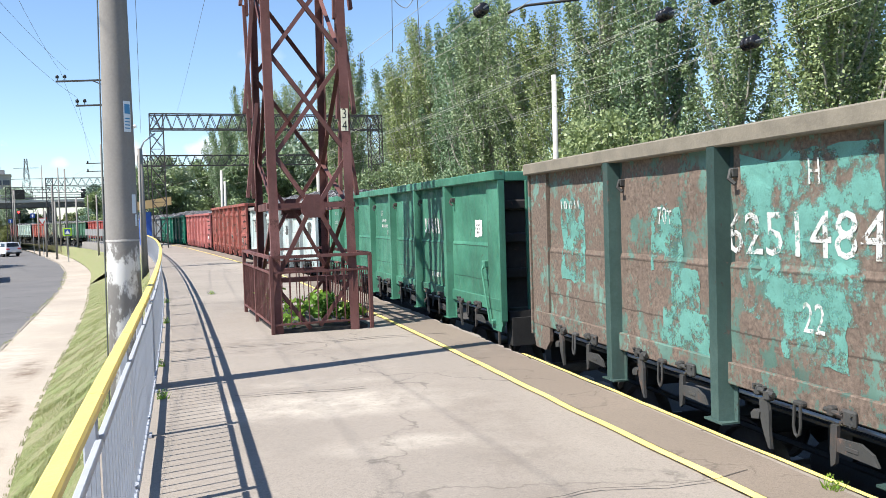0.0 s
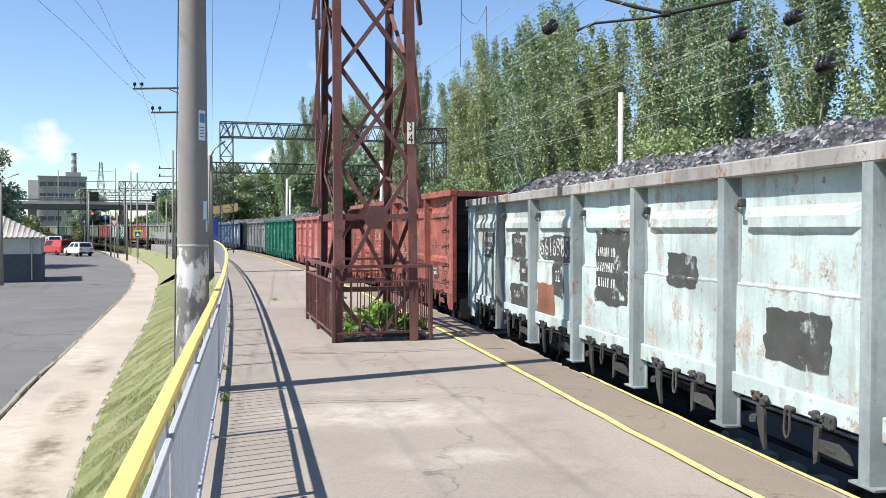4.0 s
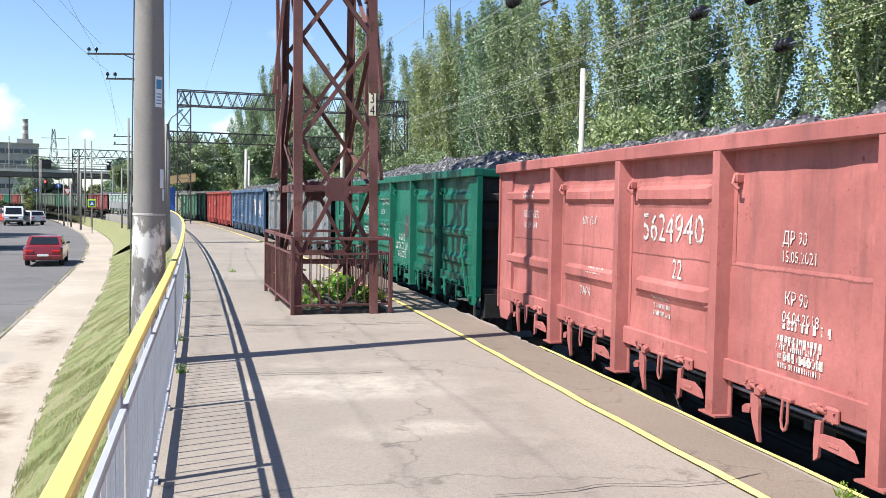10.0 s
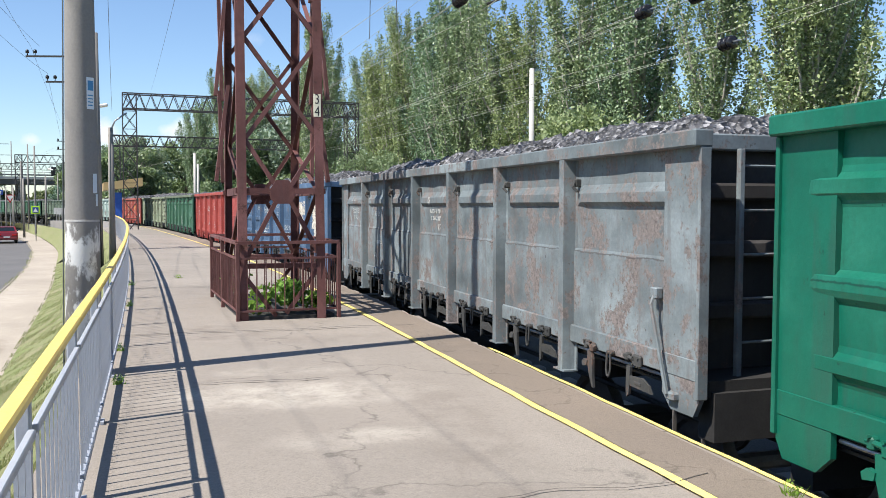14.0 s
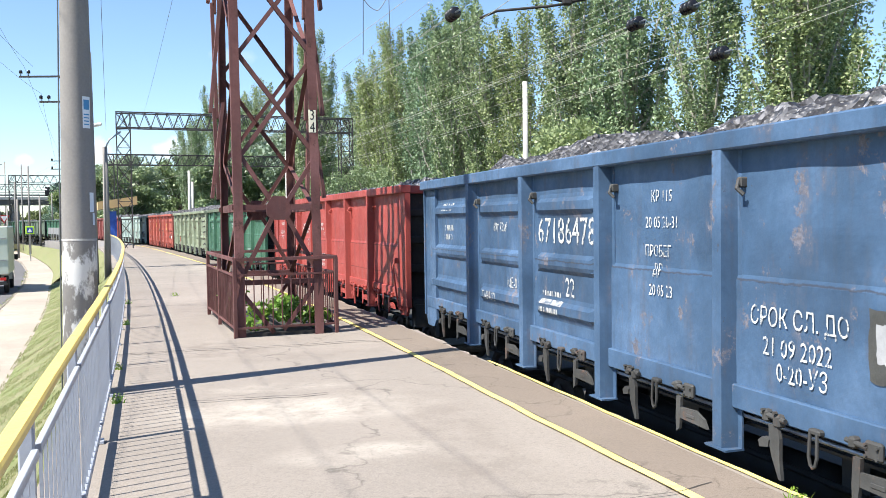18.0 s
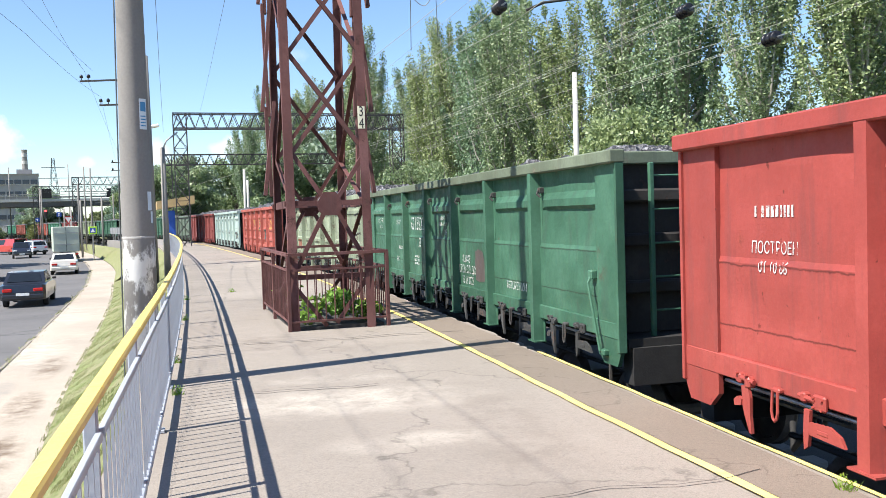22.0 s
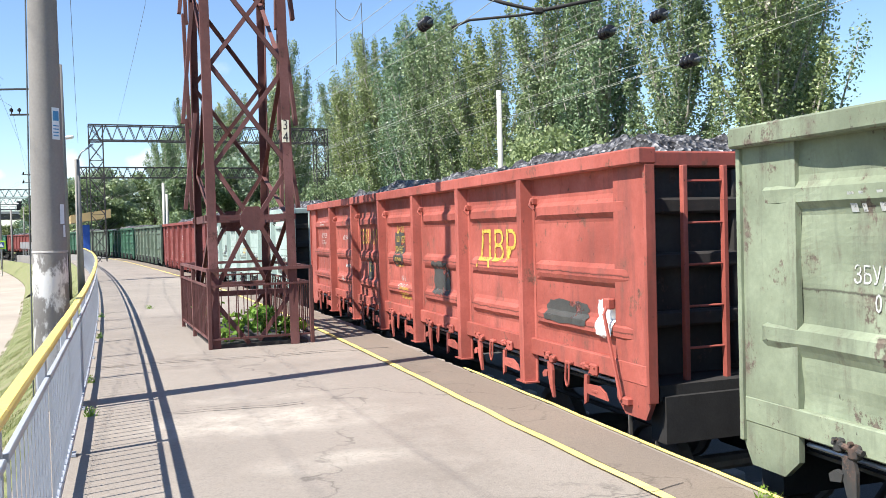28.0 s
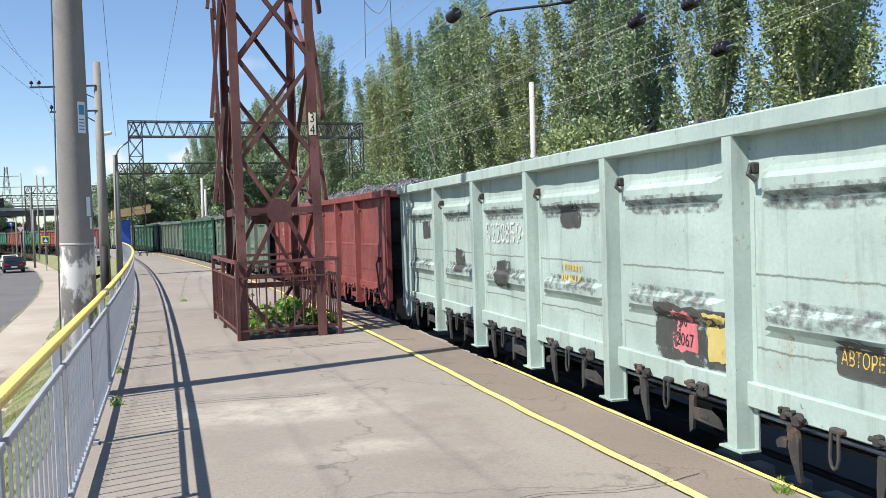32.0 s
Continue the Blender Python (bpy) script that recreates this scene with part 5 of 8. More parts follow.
def usual(num, seed, mat=M_LETTER, net="22", extra=(), built="01 10 86", low=0.0):
    """The stencilled writing that most wagons carry: owner, load, number, dates."""
    out = [(bars(1, 0.13, 0.5, mat, seed), bay_x(0) + 0.1, 2.82 - low), (word("ПОСТРОЕН", 0.085, mat), bay_x(0) + 0.1, 2.60 - low), (word(built, 0.085, mat), bay_x(0) + 0.1, 2.47 - low),
           (word("69т 76м³", 0.10, mat), bay_x(1), 2.56), (bars(1, 0.10, 0.4, mat, seed + 2), bay_x(1) + 0.2, 2.05), (word("ТАРА", 0.09, mat), bay_x(1) - 0.1, 1.82)]
    if num:
        out += [(word(num, 0.25, mat, 0.70), bay_x(2), 2.46), (word(net, 0.17, mat), bay_x(2) + 0.15, 2.16), (bars(3, 0.20, 0.4, mat, seed + 4), bay_x(2) - 0.1, 1.80)]
    if not any(abs(x - bay_x(3)) < 0.6 for _, x, _ in extra):
        out += [(word("ДР", 0.09, mat), bay_x(3) - 0.2, 2.78), (bars(2, 0.2, 0.5, mat, seed + 5), bay_x(3), 2.52), (word("КР", 0.09, mat), bay_x(3) + 0.2, 2.40)]
    if "СРОК" not in str([m.name for m, _, _ in extra]) and seed % 3 == 0:
        out += [(bars(3, 0.32, 0.5, mat, seed + 6), bay_x(3) + 0.1, 1.72)]
    return out + list(extra)


WELDED = {}


def P(name, *rest, **kw):
    m = worn_paint(name, *rest, **kw)
    WELDED[name] = worn_paint(name + "_welded", *rest, weld=(2.31, 1.86) if len(name) % 2 else (2.33,), **kw)
    return m


PAINTS = {
    "rusty_teal": P("flaking_turquoise_paint", (0.09, 0.17, 0.14), 1.3, (0.105, 0.08, 0.064), 0.4, 0.75, 1.0),
    "green": P("mid_green_paint", (0.045, 0.165, 0.108), 0.3, (0.035, 0.07, 0.05), 0.3, 0.5, 2.0),
    "mint_old": P("patched_mint_paint", (0.38, 0.46, 0.45), 0.66, (0.26, 0.24, 0.215), 0.25, 0.65, 3.0),
    "rust_red": P("rusty_red_paint", (0.255, 0.072, 0.056), 0.8, (0.095, 0.048, 0.038), 0.3, 0.7, 4.0),
    "pink": P("faded_pink_red_paint", (0.34, 0.115, 0.105), 0.25, (0.20, 0.06, 0.05), 0.25, 0.6, 5.0),
    "emerald": P("bright_emerald_paint", (0.003, 0.102, 0.064), 0.08, (0.01, 0.06, 0.04), 0.2, 0.38, 6.0),
    "grey": P("weathered_grey_paint", (0.13, 0.155, 0.165), 0.85, (0.12, 0.105, 0.10), 0.45, 0.6, 7.0),
    "navy": P("scuffed_blue_paint", (0.050, 0.097, 0.172), 0.4, (0.10, 0.10, 0.12), 0.35, 0.5, 8.0),
    "red": P("fresh_red_paint", (0.30, 0.055, 0.045), 0.15, (0.2, 0.04, 0.03), 0.15, 0.5, 9.0),
    "dark_green": P("dull_dark_green_paint", (0.039, 0.110, 0.067), 0.2, (0.05, 0.06, 0.04), 0.3, 0.55, 10.0),
    "olive": P("pale_olive_paint", (0.20, 0.235, 0.16), 0.5, (0.10, 0.082, 0.065), 0.35, 0.65, 11.0),
    "brick": P("brick_red_paint", (0.315, 0.080, 0.060), 0.42, (0.14, 0.06, 0.045), 0.25, 0.6, 12.0),
    "mint": P("pale_mint_paint", (0.33, 0.415, 0.38), 0.3, (0.25, 0.25, 0.20), 0.12, 0.55, 13.0),
    "maroon": P("dull_maroon_paint", (0.19, 0.048, 0.042), 0.3, (0.10, 0.04, 0.035), 0.25, 0.65, 14.0),
    "grey_green": P("grey_green_paint", (0.10, 0.135, 0.10), 0.3, (0.10, 0.07, 0.05), 0.25, 0.65, 15.0),
}
M_RIM2 = worn_paint("rusty_pale_grey_rim", (0.27, 0.265, 0.25), 0.7, (0.17, 0.11, 0.08), 0.3, 0.75, 23.0)
M_RIM9 = worn_paint("dusty_olive_rim", (0.115, 0.14, 0.095), 0.3, (0.12, 0.11, 0.08), 0.3, 0.75, 26.0)
M_RIM0 = plain("weathered_brown_grey_steel", (0.17, 0.15, 0.115), 0.7, 0, 0.25)
D = M_PATCH
B = bay_x
front_grabs = [(5.9, 1.75), (5.9, 2.0), (5.9, 2.3), (5.9, 2.55), (5.9, 2.8), (5.9, 3.0)]
M_TEAL = chipped("fresh_turquoise_touch_up", (0.10, 0.265, 0.225), 0.45, 0.25, 3.0)
M_POSTGREEN = worn_paint("blackish_green_paint", (0.03, 0.062, 0.055), 0.3, (0.06, 0.045, 0.04), 0.3, 0.65, 24.0)
M_POSTGREY = worn_paint("blue_grey_paint", (0.20, 0.235, 0.24), 0.4, (0.16, 0.12, 0.10), 0.3, 0.65, 25.0)
M_PRIMER = P("brown_red_primer", (0.22, 0.095, 0.06), 0.5, (0.13, 0.07, 0.05), 0.3, 0.75, 18.0)
M_GREYDAB = P("pale_grey_touch_up", (0.30, 0.31, 0.32), 0.4, (0.12, 0.1, 0.09), 0.3, 0.7, 19.0)
M_CREAM = chipped("cream_stencil_paint", (0.50, 0.45, 0.38), 0.42, 0.2, 5.0)


def smudge_material():
    m, n, l, b = nodes_of("soot_smudge")
    a = noise_node(n, l, 9, 7, 0.7, stretch=(1, 1, 1.6))
    t = n.new("ShaderNodeTexCoord")
    l.new(ramp(n, l, noise_node(n, l, 30, 5, 0.7), [(0.3, 0.05), (0.7, 0.15)]), b.inputs["Base Color"])
    l.new(ramp(n, l, a, [(0.44, 0.0), (0.60, 0.65)]), b.inputs["Alpha"])
    b.inputs["Roughness"].default_value = 0.9
    return m


M_SMUDGE = smudge_material()
SMUDGES = [(rough_patch(1.15, 0.15, M_SMUDGE, 200 + k), B(k), z + dz) for k in range(7) for z, dz in ((2.78, 0.0), (2.10, 0.0))]
TRAIN = [
    wagon("rust-eaten turquoise steel goods wagon, empty", PAINTS["rusty_teal"], 0, False, [(rough_patch(0.62, 0.85, M_TEAL, 1), B(0) + 0.05, 2.45), (rough_patch(0.5, 0.55, M_TEAL, 2), B(1) + 0.0, 2.5), (rough_patch(0.42, 0.36, M_TEAL, 3), B(1) + 0.32, 2.1),
        (rough_patch(1.3, 1.1, M_TEAL, 5), B(2), 2.55), (rough_patch(0.6, 0.5, M_TEAL, 6), B(2) + 0.1, 2.0), (rough_patch(0.7, 0.42, M_TEAL, 7), B(1) + 0.3, 1.75),
        (word("62514841", 0.30, M_LETTER, 0.85), B(2) + 0.05, 2.42), (word("22", 0.2), B(2) + 0.1, 1.95), (bars(1, 0.13, 0.5, M_LETTER, 3), B(0), 2.75), (word("70т", 0.15), B(1), 2.62), (word("Н", 0.16), B(2) + 0.1, 2.87)], rim=M_RIM0, posts=M_POSTGREEN, seed=0),
    wagon("green steel goods wagon with smooth plated sides", PAINTS["green"], 0, False, usual("", 10, extra=[(bars(1, 0.40, 1.15, M_LETTER, 90), B(5), 2.38), (bars(1, 0.12, 0.6, M_LETTER, 91), B(5) + 0.1, 1.75), (rough_patch(0.30, 0.24, M_WHITE, 9), B(6) + 0.12, 2.55), (bars(3, 0.15, 0.2, M_PATCH, 92), B(6) + 0.12, 2.47)]), seed=1),
    wagon("pale mint goods wagon blotched with dark touch-up paint", PAINTS["mint_old"], 3, True, [(rough_patch(0.66, 0.42, D, 11), B(0) + 0.2, 2.50), (rough_patch(0.74, 0.42, D, 12), B(1), 2.50), (rough_patch(0.46, 0.34, D, 13), B(1) + 0.35, 2.18), (rough_patch(0.95, 0.34, D, 14), B(1) + 0.1, 1.80), (rough_patch(1.45, 0.32, D, 15), B(2) + 0.05, 2.52), (rough_patch(0.44, 0.5, D, 115), B(2) + 0.1, 2.16), (rough_patch(0.72, 0.42, M_PRIMER, 116), B(2) - 0.4, 1.84),
        (word("56169855", 0.25, M_LETTER, 0.78), B(2), 2.42), (word("22", 0.15), B(2) + 0.1, 2.1), (rough_patch(0.9, 0.8, D, 117), B(3) + 0.1, 2.35), (bars(3, 0.5, 0.6, M_LETTER, 31), B(3), 2.1), (rough_patch(0.6, 0.3, D, 118), B(4), 2.4), (rough_patch(0.8, 0.4, D, 119), B(5), 2.0), (rough_patch(0.5, 0.5, D, 120), B(6), 2.4),
        (bars(1, 0.14, 0.45, M_LETTER, 32), B(0) + 0.2, 2.53), (bars(2, 0.16, 0.5, M_LETTER, 33), B(0) + 0.2, 2.33), (word("69т-74м³", 0.1), B(1), 2.55), (bars(1, 0.1, 0.26, M_LETTER, 34), B(1) + 0.35, 2.12), (word("ТАРА", 0.1), B(1), 1.76)], rim=M_RIM2, posts=M_POSTGREY, seed=2),
    wagon("rusty red goods wagon with bent grab irons", PAINTS["rust_red"], 4, False, usual("67011644", 20, extra=[(rough_patch(0.5, 0.62, D, 16), B(4) - 0.05, 2.08), (rough_patch(0.36, 0.28, D, 17), B(6) - 0.4, 1.88), (word("НР-858", 0.09), B(4) - 0.05, 2.22), (word("23.05.2023", 0.085), B(4) - 0.05, 2.06), (word("ПРОБЕГ", 0.085), B(4) - 0.05, 1.90), (bars(2, 0.2, 0.3, M_LETTER, 34), B(6) - 0.4, 1.8)]), [(5.9, 1.72), (5.9, 2.02), (5.9, 2.42), (5.9, 2.72), (5.9, 3.0), (5.9, 3.26)], ladder=False, seed=3, tall=0.24),
    wagon("faded pink-red goods wagon heaped with coal", PAINTS["pink"], 1, True, usual("5624940", 30, built="01 09 1984", extra=[(word("ДР 90", 0.09), B(3) - 0.05, 2.52), (word("15.05.2021", 0.08), B(3), 2.40), (word("КР 90", 0.09), B(3), 2.12), (word("04.04.2018", 0.08), B(3) + 0.05, 2.0), (bars(4, 0.24, 0.5, M_LETTER, 35), B(3) + 0.05, 1.68), (word("СРОК СЛ ДО 23 08 2023", 0.09), B(4) - 0.3, 2.0), (rough_patch(0.36, 0.45, D, 18), B(4) + 0.5, 1.80), (rough_patch(0.34, 0.22, M_WHITE, 19), B(6) - 0.25, 1.80), (bars(3, 0.16, 0.24, D, 37), B(6) - 0.25, 1.72)]), front_grabs, ladder=False, seed=4, flat=(3,)),
    wagon("bright emerald green goods wagon heaped with coal", PAINTS["emerald"], 2, True, [(bars(1, 0.15, 0.5, M_LETTER, 38), B(0) + 0.1, 2.85), (bars(2, 0.22, 0.42, M_LETTER, 39), B(0) + 0.1, 2.5), (word("71т 83м³", 0.11), B(1) + 0.1, 2.56), (word("67887364", 0.26, M_LETTER, 0.76), B(2), 2.46), (word("22", 0.2), B(2) + 0.32, 2.0), (bars(3, 0.2, 0.5, M_LETTER, 40), B(2) - 0.4, 2.0),
        (word("МС-0 К", 0.11), B(1) + 0.3, 2.16), (word("ТАРА", 0.1), B(1) - 0.2, 1.85), (word("ДР  ПРОБЕГ", 0.12), B(3) + 0.1, 2.72), (word("120724", 0.12), B(3) - 0.3, 2.5), (word("КР 115", 0.13), B(3), 2.16), (word("120721-32", 0.13), B(3) + 0.1, 1.95), (word("0-21-93", 0.14), B(4) - 0.1, 2.0), (word("СРОК СЛ. ДО", 0.14), B(4) - 0.1, 1.82), (word("30 11 2025", 0.14), B(4) - 0.1, 1.66), (rough_patch(0.5, 0.45, D, 41), B(4) + 0.35, 2.3)], seed=5, flat=(4,)),
    wagon("weathered bare grey goods wagon heaped with coal", PAINTS["grey"], 3, True, usual("", 50), seed=6),
    wagon("scuffed dark blue goods wagon with pressed sides", PAINTS["navy"], 2, True, [(bars(1, 0.16, 0.5, M_LETTER, 51), B(0), 2.83), (bars(2, 0.24, 0.5, M_LETTER, 52), B(0), 2.45), (word("69т 73м³", 0.11), B(1), 2.6), (word("67186478", 0.26, M_LETTER, 0.72), B(2), 2.5), (word("22", 0.19), B(2) + 0.1, 2.0), (word("МЕ-0 К", 0.12), B(1) + 0.4, 1.98), (word("ТАРА 22", 0.1), B(1) - 0.3, 1.80), (bars(3, 0.24, 0.5, M_LETTER, 163), B(2) - 0.3, 1.80),
        (word("КР 115", 0.09), B(3), 2.86), (word("20 05 20-31", 0.09), B(3), 2.66), (word("ПРОБЕГ", 0.09), B(3) - 0.05, 2.44), (word("ДР", 0.09), B(3) - 0.05, 2.30), (word("20 05 23", 0.09), B(3), 2.14), (rough_patch(0.30, 0.40, M_PATCH, 162), B(4) + 0.52, 2.05), (rough_patch(0.12, 0.22, M_GREYDAB, 161), B(4) + 0.48, 2.06), (word("СРОК СЛ. ДО", 0.12), B(4) - 0.2, 2.06), (word("21 09 2022", 0.12), B(4) - 0.2, 1.88), (word("0-20-УЗ", 0.12), B(4) - 0.15, 1.73), (rough_patch(0.95, 0.34, M_CREAM, 55), B(5) - 0.05, 2.68), (rough_patch(0.40, 0.70, M_CREAM, 155), B(5) - 0.02, 2.38), (rough_patch(0.26, 0.24, M_CREAM, 156), B(5) + 0.34, 2.20), (rough_patch(0.62, 0.62, M_CREAM, 56), B(6) - 0.45, 2.48), (rough_patch(0.36, 0.34, M_CREAM, 157), B(6) - 0.34, 2.14), (bars(3, 0.26, 0.3, M_LETTER, 57), B(6) - 0.35, 1.92)], seed=7, flat=(3, 4, 5, 6)),
    wagon("fresh red goods wagon with plain smooth sides", PAINTS["red"], 0, True, usual("63836411", 60, low=0.2), seed=8),
    wagon("dull dark green goods wagon heaped with coal", PAINTS["dark_green"], 3, True, usual("67155226", 70, extra=[(rough_patch(0.4, 0.45, plain("brown_primer_patch", (0.07, 0.055, 0.05)), 57), B(4) + 0.3, 1.98), (word("0-20-93", 0.12), B(4) - 0.35, 2.0), (word("СРОК СЛ. ДО", 0.12), B(4) - 0.3, 1.84), (word("15 11 2022", 0.12), B(4) - 0.3, 1.68), (word("АВТОРЕЖИМ", 0.1), B(5) + 0.1, 1.75)]), rim=M_RIM9, seed=9),
    wagon("pale olive goods wagon with rust along its foot", PAINTS["olive"], 4, True, [(bars(1, 0.18, 0.5, M_LETTER, 58), B(0) + 0.05, 2.72), (word("ЗБУДОВ.", 0.10), B(0) + 0.05, 2.38), (word("01 10", 0.10), B(0) + 0.1, 2.24), (bars(1, 0.1, 0.5, M_LETTER, 61), B(1), 2.3), (rough_patch(1.0, 0.35, M_PRIMER, 62), B(1), 1.85)], front_grabs, ladder=False, seed=10),
    wagon("brick red goods wagon with yellow stencils", PAINTS["brick"], 2, True, usual("", 80, M_LETTER, extra=[(word("53811113", 0.26, M_LETTER_Y, 0.72), B(2), 2.5), (word("22", 0.15, M_LETTER_Y), B(2), 2.05), (word("ДВР", 0.34, M_LETTER_Y, 1.05), B(5) + 0.05, 2.36), (rough_patch(0.6, 0.42, D, 63), B(4), 2.1), (rough_patch(0.5, 0.5, D, 64), B(3) - 0.05, 2.45), (rough_patch(0.34, 0.36, D, 164), B(2) + 0.02, 2.10), (word("ДР 433", 0.1, M_LETTER_Y), B(3), 2.68), (word("0.01 2023", 0.1, M_LETTER_Y), B(3), 2.54), (word("ПРОБЕГ", 0.1, M_LETTER_Y), B(3) - 0.08, 2.38), (word("ЛСС", 0.14, M_LETTER_Y), B(3) - 0.05, 2.18), (word("КР 90", 0.08), B(3) + 0.1, 1.98), (word("25.07.2017", 0.08), B(3) + 0.1, 1.87), (bars(3, 0.2, 0.5, M_LETTER_Y, 82), B(3) + 0.25, 1.72), (rough_patch(0.28, 0.32, M_WHITE, 66), B(6) + 0.4, 1.95), (rough_patch(0.8, 0.2, D, 67), B(6) - 0.3, 1.95)]), seed=11),
    wagon("pale mint goods wagon with dark stains along its ribs", PAINTS["mint"], 1, True, SMUDGES + [(word("52208594", 0.24), B(2), 2.45), (rough_patch(0.4, 0.25, D, 68), B(0) + 0.3, 2.6), (rough_patch(0.4, 0.3, D, 69), B(1), 2.2), (rough_patch(0.45, 0.22, D, 70), B(3), 2.72), (rough_patch(0.45, 0.3, D, 71), B(2) - 0.1, 2.1), (bars(2, 0.2, 0.5, M_LETTER_Y, 83), B(3), 2.1),
        (rough_patch(0.95, 0.42, D, 72), B(4) + 0.25, 1.85), (rough_patch(0.34, 0.30, P("pink_hazard_panel", (0.55, 0.16, 0.18), 0.3), 174), B(4) + 0.15, 1.87), (word("50", 0.1, M_INK, 0.9), B(4) + 0.13, 1.90), (word("2067", 0.1, M_INK, 0.9), B(4) + 0.15, 1.76), (rough_patch(0.3, 0.34, P("yellow_hazard_diamond", (0.55, 0.45, 0.16), 0.5), 175), B(4) + 0.6, 1.86), (rough_patch(0.62, 0.2, D, 74), B(5) + 0.25, 1.90), (word("АВТОРЕЖИМ", 0.085, M_LETTER_Y, 0.7), B(5) + 0.25, 1.86), (rough_patch(1.1, 0.4, D, 73), B(6) - 0.2, 1.9), (bars(2, 0.25, 0.5, M_LETTER_Y, 84), B(6) - 0.1, 1.8)], seed=12),
    wagon("dull maroon goods wagon heaped with coal", PAINTS["maroon"], 0, True, usual("", 90), seed=13),
]
FAR = [("grey_green", "grey-green goods wagon"), ("dark_green", "dull dark green goods wagon"), ("grey_green", "grey-green goods wagon"), ("dark_green", "dull dark green goods wagon"), ("olive", "pale olive goods wagon"), ("maroon", "dull maroon goods wagon"),
       ("green", "green goods wagon"), ("brick", "brick red goods wagon"), ("green", "green goods wagon"), ("rust_red", "rusty red goods wagon"), ("green", "green goods wagon"), ("grey", "weathered grey goods wagon")]
for k, (paint, label) in enumerate(FAR):
    TRAIN.append(wagon(label + " seen far along the train", PAINTS[paint], (1, 2, 0)[k % 3], True, [], [], seed=14 + k))


# slack in the couplings: how far each wagon runs ahead of even spacing
SLACK = [0.65, 0.65, 0.30, 0.28, 0.08, 0.14, 0.40, 0.12, 0.27, 0.12, 0.50, 0.50, -0.20] + [0.0] * 30


def train_rows(k):
    rows = []
    for i in range(65):
        t = i / 2
        x, y, h = on(SIDE, PITCH * k - travelled(t) - LONG / 2 - SLACK[k], HALF)
        rows.append((t, pose(x, y, RAILTOP, 0, 0, math.degrees(h) - 90)))
    return rows


def motions():
    for ob, off, stops, away in VEHICLES:
        drive(ob, off, stops, away)
    for k, w in enumerate(TRAIN):
        walk(w, train_rows(k))
        if k > 13:
            continue
        for bo in w.children:
            for ws in bo.children:
                rows = []
                for i in range(268):
                    t = min(32.0, i * 0.12)
                    rows.append((t, pose(ws.matrix_basis.translation.x, 0, 0.475, 0, math.degrees(travelled(t) / 0.475), 0)))
                walk(ws, rows)


# ---------------------------------------------------------------- trees and plants
def leaf_quads(g, rnd, c, r, n, size):
    """n small leaves scattered round c."""
    for _ in range(n):
        a, b = rnd.uniform(0, 2 * math.pi), math.acos(rnd.uniform(-1, 1))
        q = rnd.random() ** 0.45
        p = Vector(c) + Vector((math.cos(a) * math.sin(b) * r[0], math.sin(a) * math.sin(b) * r[1], math.cos(b) * r[2])) * q
        u = Vector((rnd.gauss(0, 1), rnd.gauss(0, 1), rnd.gauss(0, 1))).normalized()
        v = u.cross(Vector((rnd.gauss(0, 1), rnd.gauss(0, 1), rnd.gauss(0, 1)))).normalized()
        s = size * rnd.uniform(0.6, 1.3)
        k = len(g.v)
        g.v += [tuple(p - u * s), tuple(p + v * s * 0.6), tuple(p + u * s), tuple(p - v * s * 0.6)]
        g.f.append((k, k + 1, k + 2, k + 3))


def poplar_meshes(seed, height, width, leaves, size):
    rnd = random.Random(seed)
    wood, crown = Geo(), Geo()
    lean = (rnd.uniform(-0.4, 0.4), rnd.uniform(-0.4, 0.4))
    stem = [(lean[0] * (z / height) ** 2, lean[1] * (z / height) ** 2, z) for z in (0, height * 0.25, height * 0.5, height * 0.75, height * 0.97)]
    wood.tube(stem, [0.32, 0.25, 0.17, 0.09, 0.02], 8)
    limbs = 44
    per = leaves // (limbs * 6)
    for k in range(limbs):
        z0 = height * (0.10 + 0.66 * (k / limbs) ** 1.1)
        a = rnd.uniform(0, 2 * math.pi)
        reach = width * (0.55 + 0.45 * math.sin(math.pi * min(1, 0.15 + z0 / height))) * rnd.uniform(0.55, 1.1)
        ln = min(height - z0, height * rnd.uniform(0.22, 0.40))
        pts = []
        for j in range(5):
            f = j / 4
            o = reach * (f ** 0.6)
            pts.append((lean[0] * (z0 / height) ** 2 + math.cos(a) * o + rnd.uniform(-0.1, 0.1), lean[1] * (z0 / height) ** 2 + math.sin(a) * o + rnd.uniform(-0.1, 0.1), z0 + ln * f))
        wood.tube(pts, [0.09, 0.06, 0.045, 0.03, 0.012], 5)
        for j in range(6):
            f = 0.18 + 0.82 * j / 5
            i = min(3, int(f * 4))
            q = Vector(pts[i]).lerp(Vector(pts[i + 1]), f * 4 - i)
            rr = width * 0.27 * (1.2 - 0.65 * f) * rnd.uniform(0.6, 1.35)
            leaf_quads(crown, rnd, q, (rr, rr, rr * 2.3), per, size)
    leaf_quads(crown, rnd, (lean[0], lean[1], height * 0.93), (0.4, 0.4, 1.2), per * 3, size)
    return wood, crown


